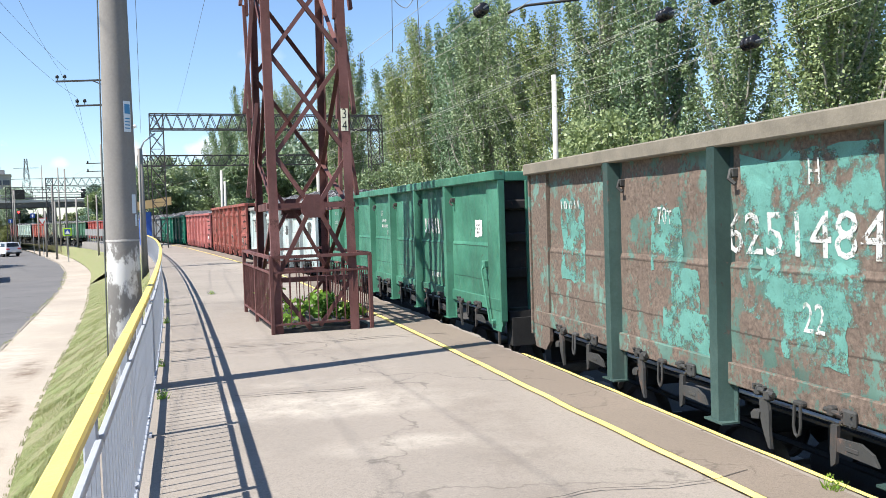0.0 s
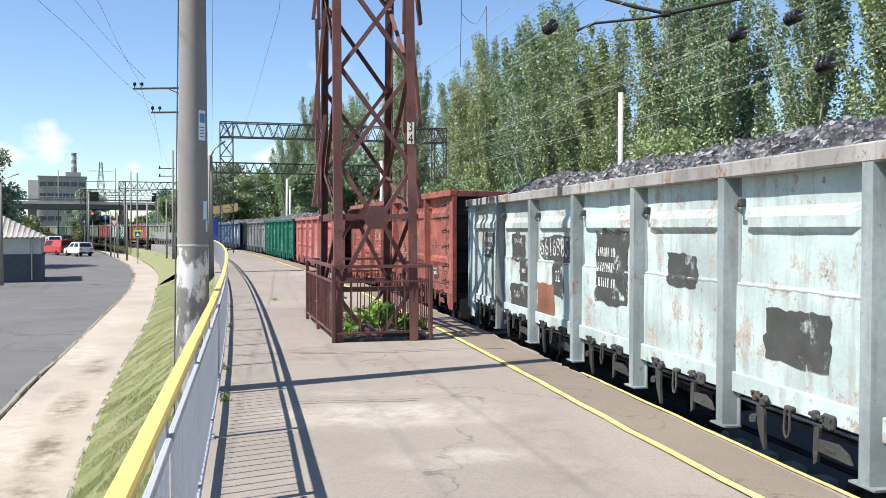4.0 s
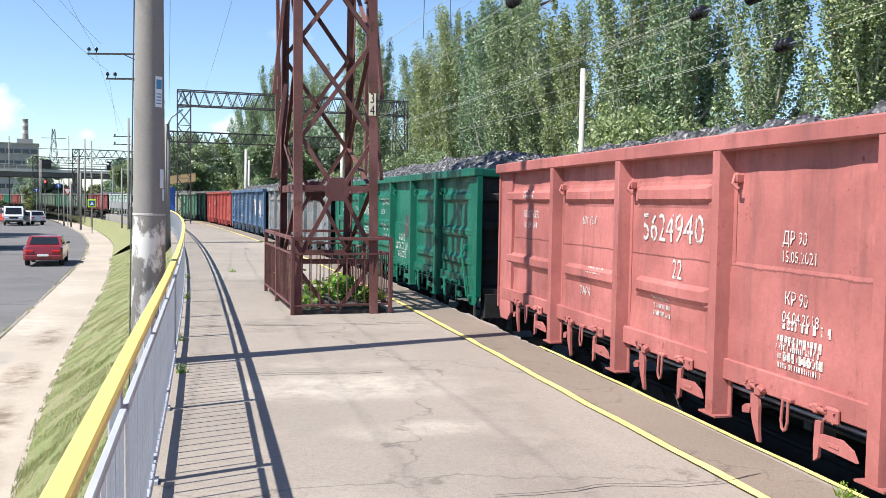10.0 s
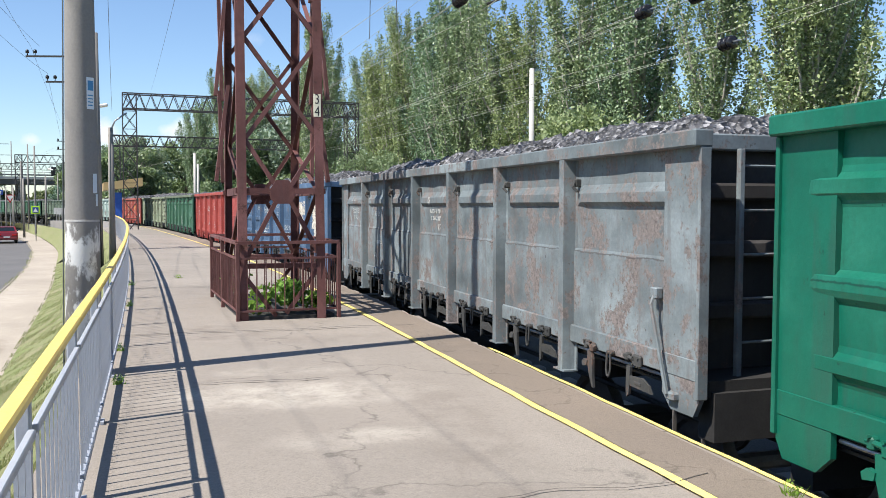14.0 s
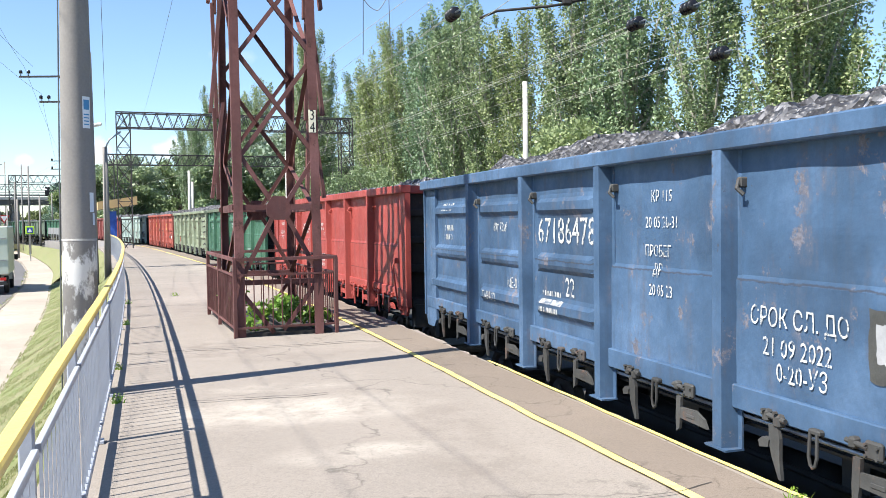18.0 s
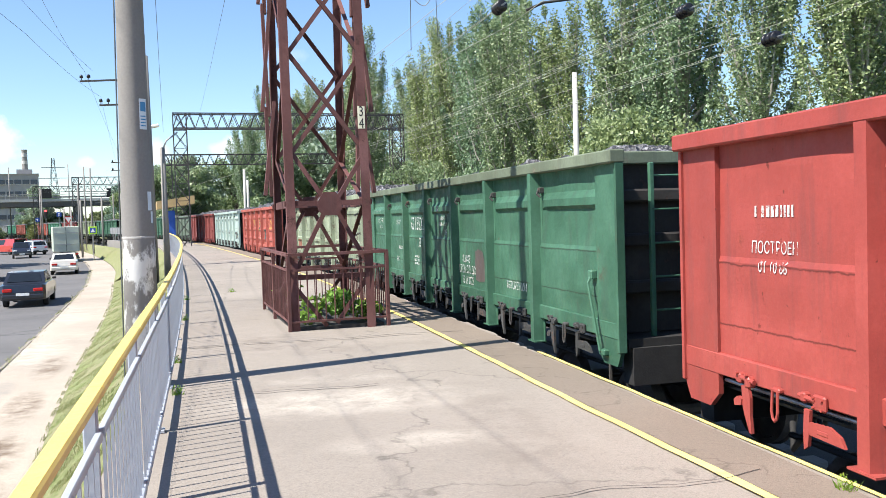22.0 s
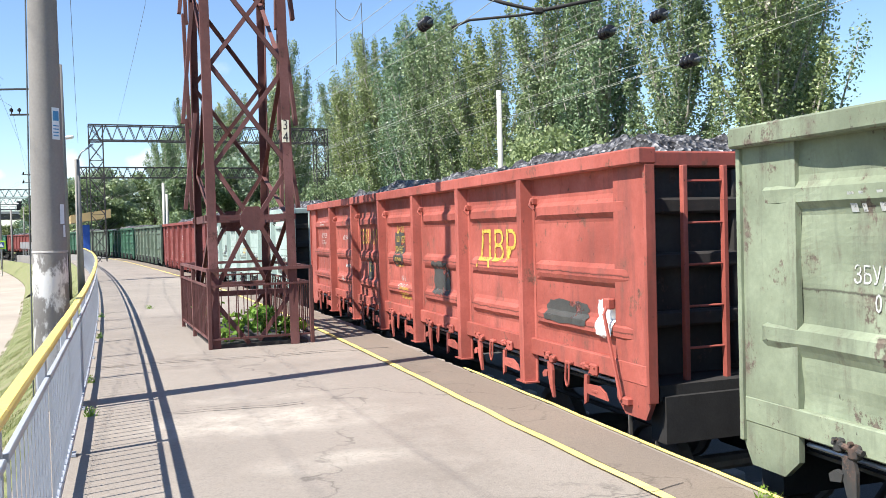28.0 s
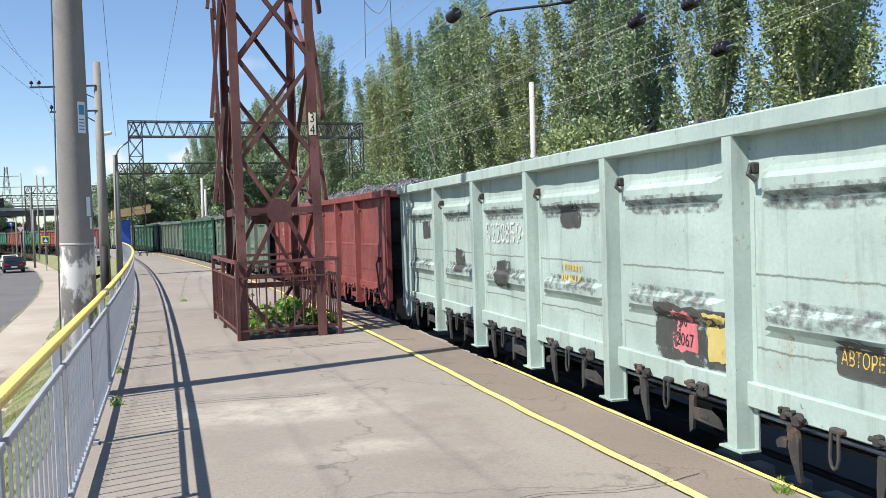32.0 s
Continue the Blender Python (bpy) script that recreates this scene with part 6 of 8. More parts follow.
def broad_meshes(seed, height, width, leaves, size):
    rnd = random.Random(seed)
    wood, crown = Geo(), Geo()
    wood.tube([(0, 0, 0), (0.1, 0, height * 0.3), (0.0, 0.1, height * 0.7)], [0.28, 0.2, 0.08], 8)
    clumps = 34
    for k in range(clumps):
        a, z = rnd.uniform(0, 2 * math.pi), height * rnd.uniform(0.22, 0.92)
        o = width * 0.5 * math.sqrt(max(0.05, math.sin(math.pi * min(0.97, z / height)))) * rnd.uniform(0.3, 0.95)
        p = (math.cos(a) * o, math.sin(a) * o, z)
        wood.tube([(0, 0, z * 0.55), (p[0] * 0.6, p[1] * 0.6, z * 0.85), p], [0.07, 0.04, 0.015], 5)
        r = width * rnd.uniform(0.10, 0.18)
        leaf_quads(crown, rnd, p, (r, r, r * 0.9), leaves // clumps, size)
    return wood, crown


def tree(kind, seed, height, width, leaves, size, mat, bark, name, label, category="tree", group=""):
    wood, crown = kind(seed, height, width, leaves, size)
    root = empty(name, Matrix.Identity(4), label, category, group)
    tagged(put("trunk", wood.mesh("trunk", bark, True), root), kind="stuff")
    tagged(put("crown", crown.mesh("crown", mat), root), kind="stuff")
    return root


def plant_row():
    kinds = [tree(poplar_meshes, 21 + k, h, w, n, 0.074, M_POPLAR, M_BARK_PALE, "poplar", "tall slender poplar with small glossy leaves", "tree", "poplar row")
             for k, (h, w, n) in enumerate(((16.2, 2.1, 33000), (15.0, 2.4, 33000), (17.2, 2.2, 34000), (14.2, 2.0, 29000)))]
    rnd = random.Random(8)
    spots = []
    s = 14.8
    while s < 118:
        spots.append((s, 16.0 + rnd.uniform(-0.8, 0.8) + (3.4 if rnd.random() < 0.18 else 0)))
        s += rnd.uniform(2.5, 4.1) if s < 60 else rnd.uniform(3.2, 6.0)
    used = set()
    for i, (s, o) in enumerate(spots):
        x, y, h = on(SIDE, s, o)
        j = i % 4
        want = float(np.interp(s, [10, 36, 48, 62, 80, 118], [14.6, 15.0, 16.6, 18.2, 18.6, 17.0]))
        sc = want * rnd.uniform(0.80, 1.08) / (16.2, 15.0, 17.2, 14.2)[j]
        m = pose(x, y, -1.9, rnd.uniform(-1.5, 1.5), rnd.uniform(-1.5, 1.5), rnd.uniform(0, 360))
        if j in used:
            ob = copy_thing(kinds[j], m)
        else:
            ob = kinds[j]
            ob.matrix_basis = m
            used.add(j)
        ob.scale = (0.5 + 0.5 * sc, 0.5 + 0.5 * sc, sc)
    # dark shrubs below the poplars
    shr = [tree(broad_meshes, 51 + k, 4.6 + k, 5.0 + k, 15000, 0.075, M_BROAD if k else M_POPLAR, M_BARK, "shrub", "dense green shrub under the poplars", "shrub", "shrubs behind the track") for k in range(2)]
    used = set()
    s = 10.0
    i = 0
    while s < 120:
        x, y, h = on(SIDE, s, 13.4 + rnd.uniform(-0.8, 1.2))
        m = pose(x, y, -1.9, 0, 0, rnd.uniform(0, 360))
        j = i % 2
        if j in used:
            ob = copy_thing(shr[j], m)
        else:
            ob = shr[j]
            ob.matrix_basis = m
            used.add(j)
        sc = rnd.uniform(0.75, 1.15)
        ob.scale = (sc, sc, sc * rnd.uniform(0.9, 1.2))
        s += rnd.uniform(3.4, 5.0)
        i += 1
    # broad trees beyond the shelter and the far track
    bt = [tree(broad_meshes, 71 + k, 12 + 1.5 * k, 9 + k, 12000, 0.2, (M_BROAD, M_HAZED_LEAF)[k % 2], M_BARK, "broadleaf_tree", "dark green broad-crowned tree beyond the track", "tree", "trees beyond the track") for k in range(2)]
    spots = [(-19.5, 92, 0.95), (-14, 96, 1.05), (-31, 93, 0.85), (-33, 101, 0.9), (-36, 108, 0.9), (-40, 118, 0.95), (-9, 104, 1.1), (-50, 138, 0.95), (-44, 128, 0.8), (-3, 110, 1.0), (-58, 150, 0.9), (-66, 165, 0.9), (-34, 126, 1.1),
             (-45.88, 71.51, 0.9), (-45.10, 66.03, 0.9), (-95, 190, 1.0), (-80, 200, 1.1), (-112, 216, 0.8), (-100, 262, 1.2), (-70, 240, 1.2)]
    for i, (x, y, sc) in enumerate(spots):
        m = pose(x, y, -1.9, 0, 0, rnd.uniform(0, 360))
        ob = copy_thing(bt[i % 2], m) if i > 1 else bt[i]
        ob.matrix_basis = m
        ob.scale = (sc, sc, sc)
    # low bushes: by the shelter, by the house, at the bridge
    bu = tree(broad_meshes, 91, 3.2, 4.2, 6000, 0.12, leaf("pale_bush_leaves", (0.08, 0.11, 0.045), (0.21, 0.23, 0.10)), M_BARK, "bush", "rounded light green bush", "bush", "bushes")
    spots = [(-21.5, 75, 1.1), (-18, 77, 1.2), (-24, 80, 1.1), (-14.5, 74, 1.1), (-11, 70, 1.0), (-65.5, 113, 1.5), (-71, 111, 1.6), (-95.62, 191.40, 1.9), (-91.83, 193.25, 1.9), (-88.51, 194.79, 1.9), (-85.69, 196.05, 1.9), (-82.82, 197.27, 1.9), (-84, 166, 1.2), (-74, 158, 1.0), (-90, 160, 1.3), (-97, 168, 1.4), (-29, 104, 1.1)]
    for i, (x, y, sc) in enumerate(spots):
        m = pose(x, y, -1.75, 0, 0, rnd.uniform(0, 360))
        ob = copy_thing(bu, m) if i else bu
        ob.matrix_basis = m
        ob.scale = (sc, sc, sc)


plant_row()


def weeds():
    rnd = random.Random(12)
    m = CAGE
    for x, y, h, n in ((0.10, -1.15, 0.50, 240), (0.45, -1.3, 0.32, 150), (-0.22, -0.9, 0.40, 90), (-0.45, -1.3, 0.2, 40), (0.2, -0.2, 0.45, 70), (-0.45, 0.3, 0.6, 60)):
        g, st = Geo(), Geo()
        for k in range(7):
            a = rnd.uniform(0, 6.28)
            st.tube([(0, 0, 0.02), (math.cos(a) * 0.08, math.sin(a) * 0.08, h * 0.5), (math.cos(a) * 0.2, math.sin(a) * 0.2, h * rnd.uniform(0.7, 1))], [0.008, 0.006, 0.003], 4)
        leaf_quads(g, rnd, (0, 0, h * 0.6), (0.26, 0.26, h * 0.42), n, 0.055)
        root = empty("weed", m @ pose(x, y, 0.03), "fresh green weed growing inside the mast railing", "weed", "weeds at the mast")
        tagged(put("stems", st.mesh("stems", M_WEED), root), kind="stuff")
        tagged(put("leaves", g.mesh("leaves", M_WEED), root), kind="stuff")
    # tufts along the railing foot and the platform edge
    spots = [on(RAIL, s, rnd.uniform(0.02, 0.12))[:2] for s in (2.9, 4.8, 9.2, 13.0)] + [on(SIDE, -2.6, EDGE - 0.05)[:2], on(SIDE, 13.4, -3.2)[:2]]
    for x, y in spots:
        g = Geo()
        for _ in range(26):
            a, ln = rnd.uniform(0, 6.28), rnd.uniform(0.03, 0.09)
            bx, by = rnd.gauss(0, 0.03), rnd.gauss(0, 0.03)
            w = 0.005
            g.add([(bx - w, by, 0), (bx + w, by, 0), (bx + math.cos(a) * ln * 0.7, by + math.sin(a) * ln * 0.7, ln)], [(0, 1, 2)])
        leaf_quads(g, rnd, (0, 0, 0.06), (0.05, 0.05, 0.04), 22, 0.013)
        tagged(put("weed_tuft", g.mesh("weed_tuft", M_WEED), None, "", pose(x, y, 0.0)), "small green weed tuft in a platform crack", "weed", "weed tufts")
    # grass blades on the bank, as one stuff
    g = Geo()
    vx = np.array(verge)
    for _ in range(120000):
        s = 3 + 44 * rnd.random() ** 1.7 - 4
        x, y, h = on(RAIL, s, -0.30)
        dy = rnd.uniform(-0.5, 0.5)
        x, y = x - 0.304 * dy, y + dy
        f = rnd.random() ** 0.85 * 1.04
        px, py = x + (float(np.interp(y, vx[:, 1], vx[:, 0])) - x) * f, y
        if noise.noise((px * 1.9, py * 1.9, 4)) < -0.12 + 0.25 * (f < 0.15):
            continue
        z = -0.10 - 1.5 * min(1, f) ** 0.75
        ln, a, w = rnd.uniform(0.010, 0.038) * (2.4 if noise.noise((px * 1.1, py * 1.1, 9)) > 0.45 else 1), rnd.uniform(0, 6.28), rnd.uniform(0.003, 0.007)
        k = len(g.v)
        g.v += [(px - w, py, z - 0.012), (px + w * math.cos(a), py + w * math.sin(a), z - 0.012), (px + math.cos(a) * ln * 0.6, py + math.sin(a) * ln * 0.6, z + ln)]
        g.f.append((k, k + 1, k + 2))
    # ragged tufts in the kerb's joints
    line = smooth_line(KERB, 900)
    for a0 in line:
        if 5 < a0[1] < 62 and noise.noise((a0[0] * 1.3, a0[1] * 1.3, 2)) > -0.1:
            for _ in range(16):
                px, py = a0[0] + rnd.gauss(0.03, 0.07), a0[1] + rnd.gauss(0, 0.12)
                ln, a, w = rnd.uniform(0.03, 0.10), rnd.uniform(0, 6.28), rnd.uniform(0.006, 0.014)
                k = len(g.v)
                g.v += [(px - w, py, ROAD_Z + 0.03), (px + w, py + w * 0.5, ROAD_Z + 0.03), (px + math.cos(a) * ln * 0.8, py + math.sin(a) * ln * 0.8, ROAD_Z + 0.05 + ln * 0.6)]
                g.f.append((k, k + 1, k + 2))
    tagged(put("grass", g.mesh("grass", leaf("grass_blades", (0.12, 0.165, 0.045), (0.36, 0.36, 0.18), 0.3))), "short mixed green and straw-coloured grass on the bank", "grass", kind="stuff")


weeds()

# ---------------------------------------------------------------- overhead line
def lattice_column(g, base, w, h, bays, t=0.06):
    x, y, z = base
    for sx in (-1, 1):
        for sy in (-1, 1):
            g.bar((x + sx * w / 2, y + sy * w / 2, z), (x + sx * w / 2, y + sy * w / 2, z + h), t)
    for k in range(bays):
        a, b = z + h * k / bays, z + h * (k + 1) / bays
        for sy in (-1, 1):
            g.bar((x - w / 2, y + sy * w / 2, a), (x + w / 2, y + sy * w / 2, b), t * 0.6)
            g.bar((x + w / 2, y + sy * w / 2, a), (x - w / 2, y + sy * w / 2, b), t * 0.6)
        g.bar((x - w / 2, y - w / 2, b), (x + w / 2, y - w / 2, b), t * 0.7)
        for sx in (-1, 1):
            g.bar((x + sx * w / 2, y - w / 2, a), (x + sx * w / 2, y + w / 2, b), t * 0.6)


def gantry(a, b, top, depth, ground, bays, extra=0.0):
    """A rigid portal over the tracks from mast a to mast b."""
    ax, ay = a
    bx, by = b
    ln = math.hypot(bx - ax, by - ay)
    m = pose(ax, ay, 0, 0, 0, math.degrees(math.atan2(by - ay, bx - ax)))
    root = empty("catenary_gantry", m, "dark steel lattice gantry spanning the tracks", "gantry", "gantries over the line")
    for x in (0.45, ln - 0.45):
        g = Geo()
        lattice_column(g, (x, 0, ground), 0.85, top - ground + extra, 9)
        put("lattice_column", g.mesh("lattice_column", M_GANTRY), root)
    chord = Geo().bar((0, 0, 0), (ln, 0, 0), 0.075).mesh("chord", M_GANTRY)
    for y in (-0.42, 0.42):
        for z in (top, top - depth):
            put("chord", chord, root, "", pose(0, y, z))
    step = ln / bays
    rise = Geo().bar((0, 0, top - depth), (step / 2, 0, top), 0.045).mesh("lacing_bar", M_GANTRY)
    fall = Geo().bar((step / 2, 0, top), (step, 0, top - depth), 0.045).mesh("lacing_bar", M_GANTRY)
    for k in range(bays):
        for y in (-0.42, 0.42):
            put("lacing_bar", rise, root, "", pose(k * step, y, 0))
            put("lacing_bar", fall, root, "", pose(k * step, y, 0))
    return root


M_GANTRY = plain("weathered_dark_steel", (0.055, 0.05, 0.05), 0.7, 0.2, 0.3)
gantry((-19.2, 56.8), (-4.4, 62.0), 8.78, 0.98, -1.6, 22)
gantry((-28.3, 80.1), (-10.5, 87.0), 7.95, 0.95, -1.6, 24)
gantry((-54.4, 118.0), (-33.0, 130.0), 8.3, 1.0, -1.6, 24)
gantry((-77.0, 151.5), (-55.0, 165.0), 8.8, 1.0, -1.6, 24)


def insulator(p, way, n=3, size=0.12):
    """A string of black porcelain discs along way."""
    q = Vector(way).normalized().to_track_quat("Z", "Y").to_matrix().to_4x4()
    root = empty("insulator", Matrix.Translation(p) @ q, "string of black porcelain insulator discs", "insulator", "line insulators")
    disc = Geo().lathe([(0.03, -0.05), (size * 0.9, -0.045), (size, -0.01), (size * 0.8, 0.03), (size * 0.35, 0.05), (0.03, 0.055)], 16).mesh("disc", M_BLACK, True)
    for k in range(n):
        put("disc", disc, root, "", pose(0, 0, (k - (n - 1) / 2) * 0.125))
    put("pin", Geo().tube([(0, 0, -0.35), (0, 0, 0.35)], 0.018, 6).mesh("pin", M_GALV), root)


def wire(name, pts, r, label, sag=0.0, mat=M_WIRE):
    g = Geo()
    full = []
    for a, b in zip(pts, pts[1:]):
        a, b = Vector(a), Vector(b)
        for k in range(8):
            f = k / 8
            q = a.lerp(b, f)
            q.z -= sag * 4 * f * (1 - f)
            full.append(q)
    full.append(Vector(pts[-1]))
    g.tube(full, r, 5)
    tagged(put(name, g.mesh(name, mat)), label, "wire", "overhead wires")


h16 = radians(17)
lines = [(0.81, 16.3, 5.4), (4.14, 15.93, 5.12), (5.38, 15.05, 4.4), (5.19, 16.13, 5.46)]
for x, y, z in lines:
    insulator((x, y, z), (-math.sin(h16), math.cos(h16), -0.02))
    rt = lambda d: (x - math.sin(h16) * d, y + math.cos(h16) * d)
    far = rt(46)
    near = rt(-24)
    wire("line_wire", [(*far, z + 0.6), (*rt(0.32), z)], 0.0065, "thin pale overhead wire along the track", 0.25, M_WIRE_LIT)
    wire("line_wire", [(far[0] + 0.1, far[1], z + 0.72), (*rt(0.4), z + 0.02)], 0.005, "thin pale overhead wire along the track", 0.2, M_WIRE_LIT)
    wire("line_wire", [(*rt(-0.32), z), (*near, z + 1.4)], 0.006, "thin pale overhead wire along the track", 0.1, M_WIRE_LIT)
    wire("line_wire", [(far[0] + 0.35, far[1], z + 1.5), (*rt(-3), z + 0.55), (near[0], near[1], z + 2.2)], 0.004, "thin pale overhead wire along the track", 0.15, M_WIRE_LIT)
for off, z in ((HALF, 4.9), (HALF, 6.2), (HALF + 5.3, 5.0), (HALF + 5.3, 6.3)):
    pts = [(*on(SIDE, s, off)[:2], z) for s in (-40, 8, 56, 84, 126, 170, 230)]
    wire("contact_wire", pts, 0.006, "thin contact wire over the track", 0.0 if z < 6 else 0.25, M_WIRE_LIT)


def bracket():
    """Dark tubular bracket arm that steadies the wires over the track."""
    root = empty("bracket_arm", Matrix.Identity(4), "dark tubular bracket arm over the track", "bracket", "")
    put("upper_tube", Geo().tube([(1.64, 15.86, 5.85), (2.3, 15.76, 5.62), (2.87, 15.69, 5.47), (11.5, 14.1, 6.8)], 0.035, 8).mesh("upper_tube", M_DARKSTEEL, True), root)
    put("lower_tube", Geo().tube([(1.28, 15.9, 5.24), (1.6, 15.86, 5.36), (2.53, 15.74, 5.41), (2.9, 15.69, 5.45)], 0.025, 8).mesh("lower_tube", M_DARKSTEEL, True), root)
    put("clamp", Geo().box((2.85, 15.69, 5.47), (0.18, 0.12, 0.12), None, 0.03).mesh("clamp", M_DARKSTEEL), root)
    put("mast", Geo().tube([(11.5, 14.1, -1.5), (11.5, 14.1, 7.6)], 0.14, 12).mesh("mast", M_CONC, True), root)


bracket()
wire("jumper_wire", [(-0.9, 17.5, 6.6), (-0.93, 17.5, 4.9)], 0.008, "thin hanging jumper wire")
wire("jumper_wire", [(-0.9, 17.5, 6.0), (-0.62, 17.4, 5.75), (-0.4, 17.4, 6.1), (-0.38, 17.4, 5.1)], 0.008, "thin looped jumper wire", 0.05)


# ---------------------------------------------------------------- poles, lamps, signs
def post(name, x, y, z0, z1, r, label, mat=M_CONC, category="pole", group="poles along the road"):
    g = Geo().lathe([(r, 0), (r * 0.72, z1 - z0)], 12)
    return tagged(put(name, g.mesh(name, mat, True), None, "", pose(x, y, z0)), label, category, group)


def power_pole():
    root = empty("power_pole", pose(-11.32, 30.92, -1.0), "grey concrete power-line pole with crossarms", "pole")
    put("shaft", Geo().lathe([(0.19, 0), (0.12, 8.6)], 14).mesh("shaft", M_CONC, True), root)
    for z, ln in ((7.75, 2.3), (6.88, 1.65)):
        arm = put("crossarm", Geo().box((-ln / 2, 0.14 * -ln / 2, z), (ln, 0.06, 0.06)).mesh("crossarm", M_DARKSTEEL), root, "")
        put("brace", Geo().bar((-ln * 0.45, 0, z), (0, 0, z - 0.45), 0.035).mesh("brace", M_DARKSTEEL), root)
        for x in (-ln + 0.05, -ln + 0.32):
            put("pin_insulator", Geo().lathe([(0.015, 0), (0.015, 0.08), (0.06, 0.085), (0.06, 0.16), (0.03, 0.2)], 10, pose(x, -0.14 * ln / 2, z + 0.03)).mesh("pin_insulator", M_BLACK, True), root)


power_pole()
post("tarred_post", -11.25, 30.7, -1.2, 1.1, 0.16, "dark tarred stub post against the power pole", M_DARKSTEEL)


def street_lamp(x, y, z0, z1, arm, yaw, label, mat=M_CONC):
    root = empty("street_lamp", pose(x, y, z0, 0, 0, yaw), label, "street lamp", "street lamps")
    h = z1 - z0
    put("shaft", Geo().lathe([(0.13, 0), (0.085, h)], 12).mesh("shaft", mat, True), root)
    put("arm", Geo().tube([(0, 0, h - 0.1), (0.15, 0, h + 0.25), (arm, 0, h + 0.55)], 0.03, 8).mesh("arm", M_GALV, True), root)
    put("lamp_head", Geo().box((arm + 0.22, 0, h + 0.64), (0.6, 0.2, 0.12), pose(0, 0, 0, 0, -12, 0) @ pose(0.14, 0, 0.05), 0.04).mesh("lamp_head", M_WHITE), root, "white lamp head")


street_lamp(-10.98, 31.4, -1.0, 4.35, 0.55, 20, "street lamp on a whitewashed concrete post beside the railing", M_CONC)
street_lamp(-28.6, 47.0, -1.6, 4.2, 1.0, 15, "street lamp on a concrete post across the road")
street_lamp(-39.2, 91.9, -1.6, 4.6, 0.4, 160, "street lamp on a thin grey post")
for x, y, z1, r in ((-25.7, 65.1, 7.7, 0.17), (-38.15, 87.0, 7.4, 0.17), (-44.8, 100.4, 8.5, 0.16), (-62.4, 125.3, 7.1, 0.18), (-49.6, 109.2, 7.0, 0.18), (-34.95, 77.4, 3.9, 0.16), (-28.0, 69.5, 4.1, 0.13), (-45.8, 110.9, 5.6, 0.14), (-38.9, 84.0, 3.2, 0.14), (-41.5, 88.0, 3.4, 0.14), (-52, 112, 4, 0.14), (-70, 140, 8, 0.17), (-90, 168, 13.5, 0.2), (-80, 172, 14, 0.2)):
    post("concrete_pole", x, y, -1.3, z1, r * 0.62, "grey concrete pole along the road")
for x, y, z0, z1, r in ((3.87, 29.65, -1.5, 6.25, 0.115), (-7.17, 49.4, -1.5, 5.55, 0.12), (-19.9, 77.4, -1.5, 6.2, 0.16), (-18.4, 72.6, -1.5, 5.0, 0.13)):
    post("white_pole", x, y, z0, z1, r, "pale concrete pole behind the train", M_CONC_PALE, "pole", "pale poles behind the train")
post("dark_pole", -25.45, 64.9, -1.6, 1.0, 0.2, "dark tarred foot of a pole", M_DARKSTEEL)
root = empty("pole_arms", pose(-25.7, 65.1, 6.3), "small crossarms on a distant pole", "crossarm", "")
for z in (0, -0.6):
    put("arm", Geo().box((-0.5, 0, z), (1.3, 0.06, 0.06)).mesh("arm", M_DARKSTEEL), root)
    put("pin_insulator", Geo().lathe([(0.05, 0), (0.07, 0.12), (0.03, 0.2)], 8, pose(-1.05, 0, z)).mesh("pin_insulator", M_BLACK), root)
wire("power_wire", [(-13.2, 30.2, 7.0), (-9.57, 19.8, 6.9), (-2, -4, 7.4)], 0.0045, "thin power wire over the road", 0.1)
wire("power_wire", [(-12.9, 30.2, 7.0), (-10.4, 19.5, 7.4), (-4, -4, 8.6)], 0.0045, "thin power wire over the road", 0.1)
wire("power_wire", [(-12.7, 30.3, 6.1), (-9.86, 19.65, 6.0), (-4, -4, 6.3)], 0.0045, "thin power wire over the road", 0.1)
wire("power_wire", [(-13.2, 30.2, 7.0), (-25.9, 65, 6.4), (-44.8, 100.4, 7.0)], 0.0045, "thin power wire over the road", 0.2)
wire("power_wire", [(-12.7, 30.3, 6.1), (-26.3, 65, 5.8), (-62, 125, 6.5)], 0.0045, "thin power wire over the road", 0.2)
wire("guy_wire", [(-4.58, 13.24, 5.6), (-10.84, 31.18, 4.9)], 0.0045, "slack wire to the lamp post", 0.35)
wire("guy_wire", [(-3.9, 15.0, 6.9), (-5.15, 19.35, 6.6), (-16.94, 55.5, 8.7)], 0.0045, "thin wire to the gantry", 0.1)


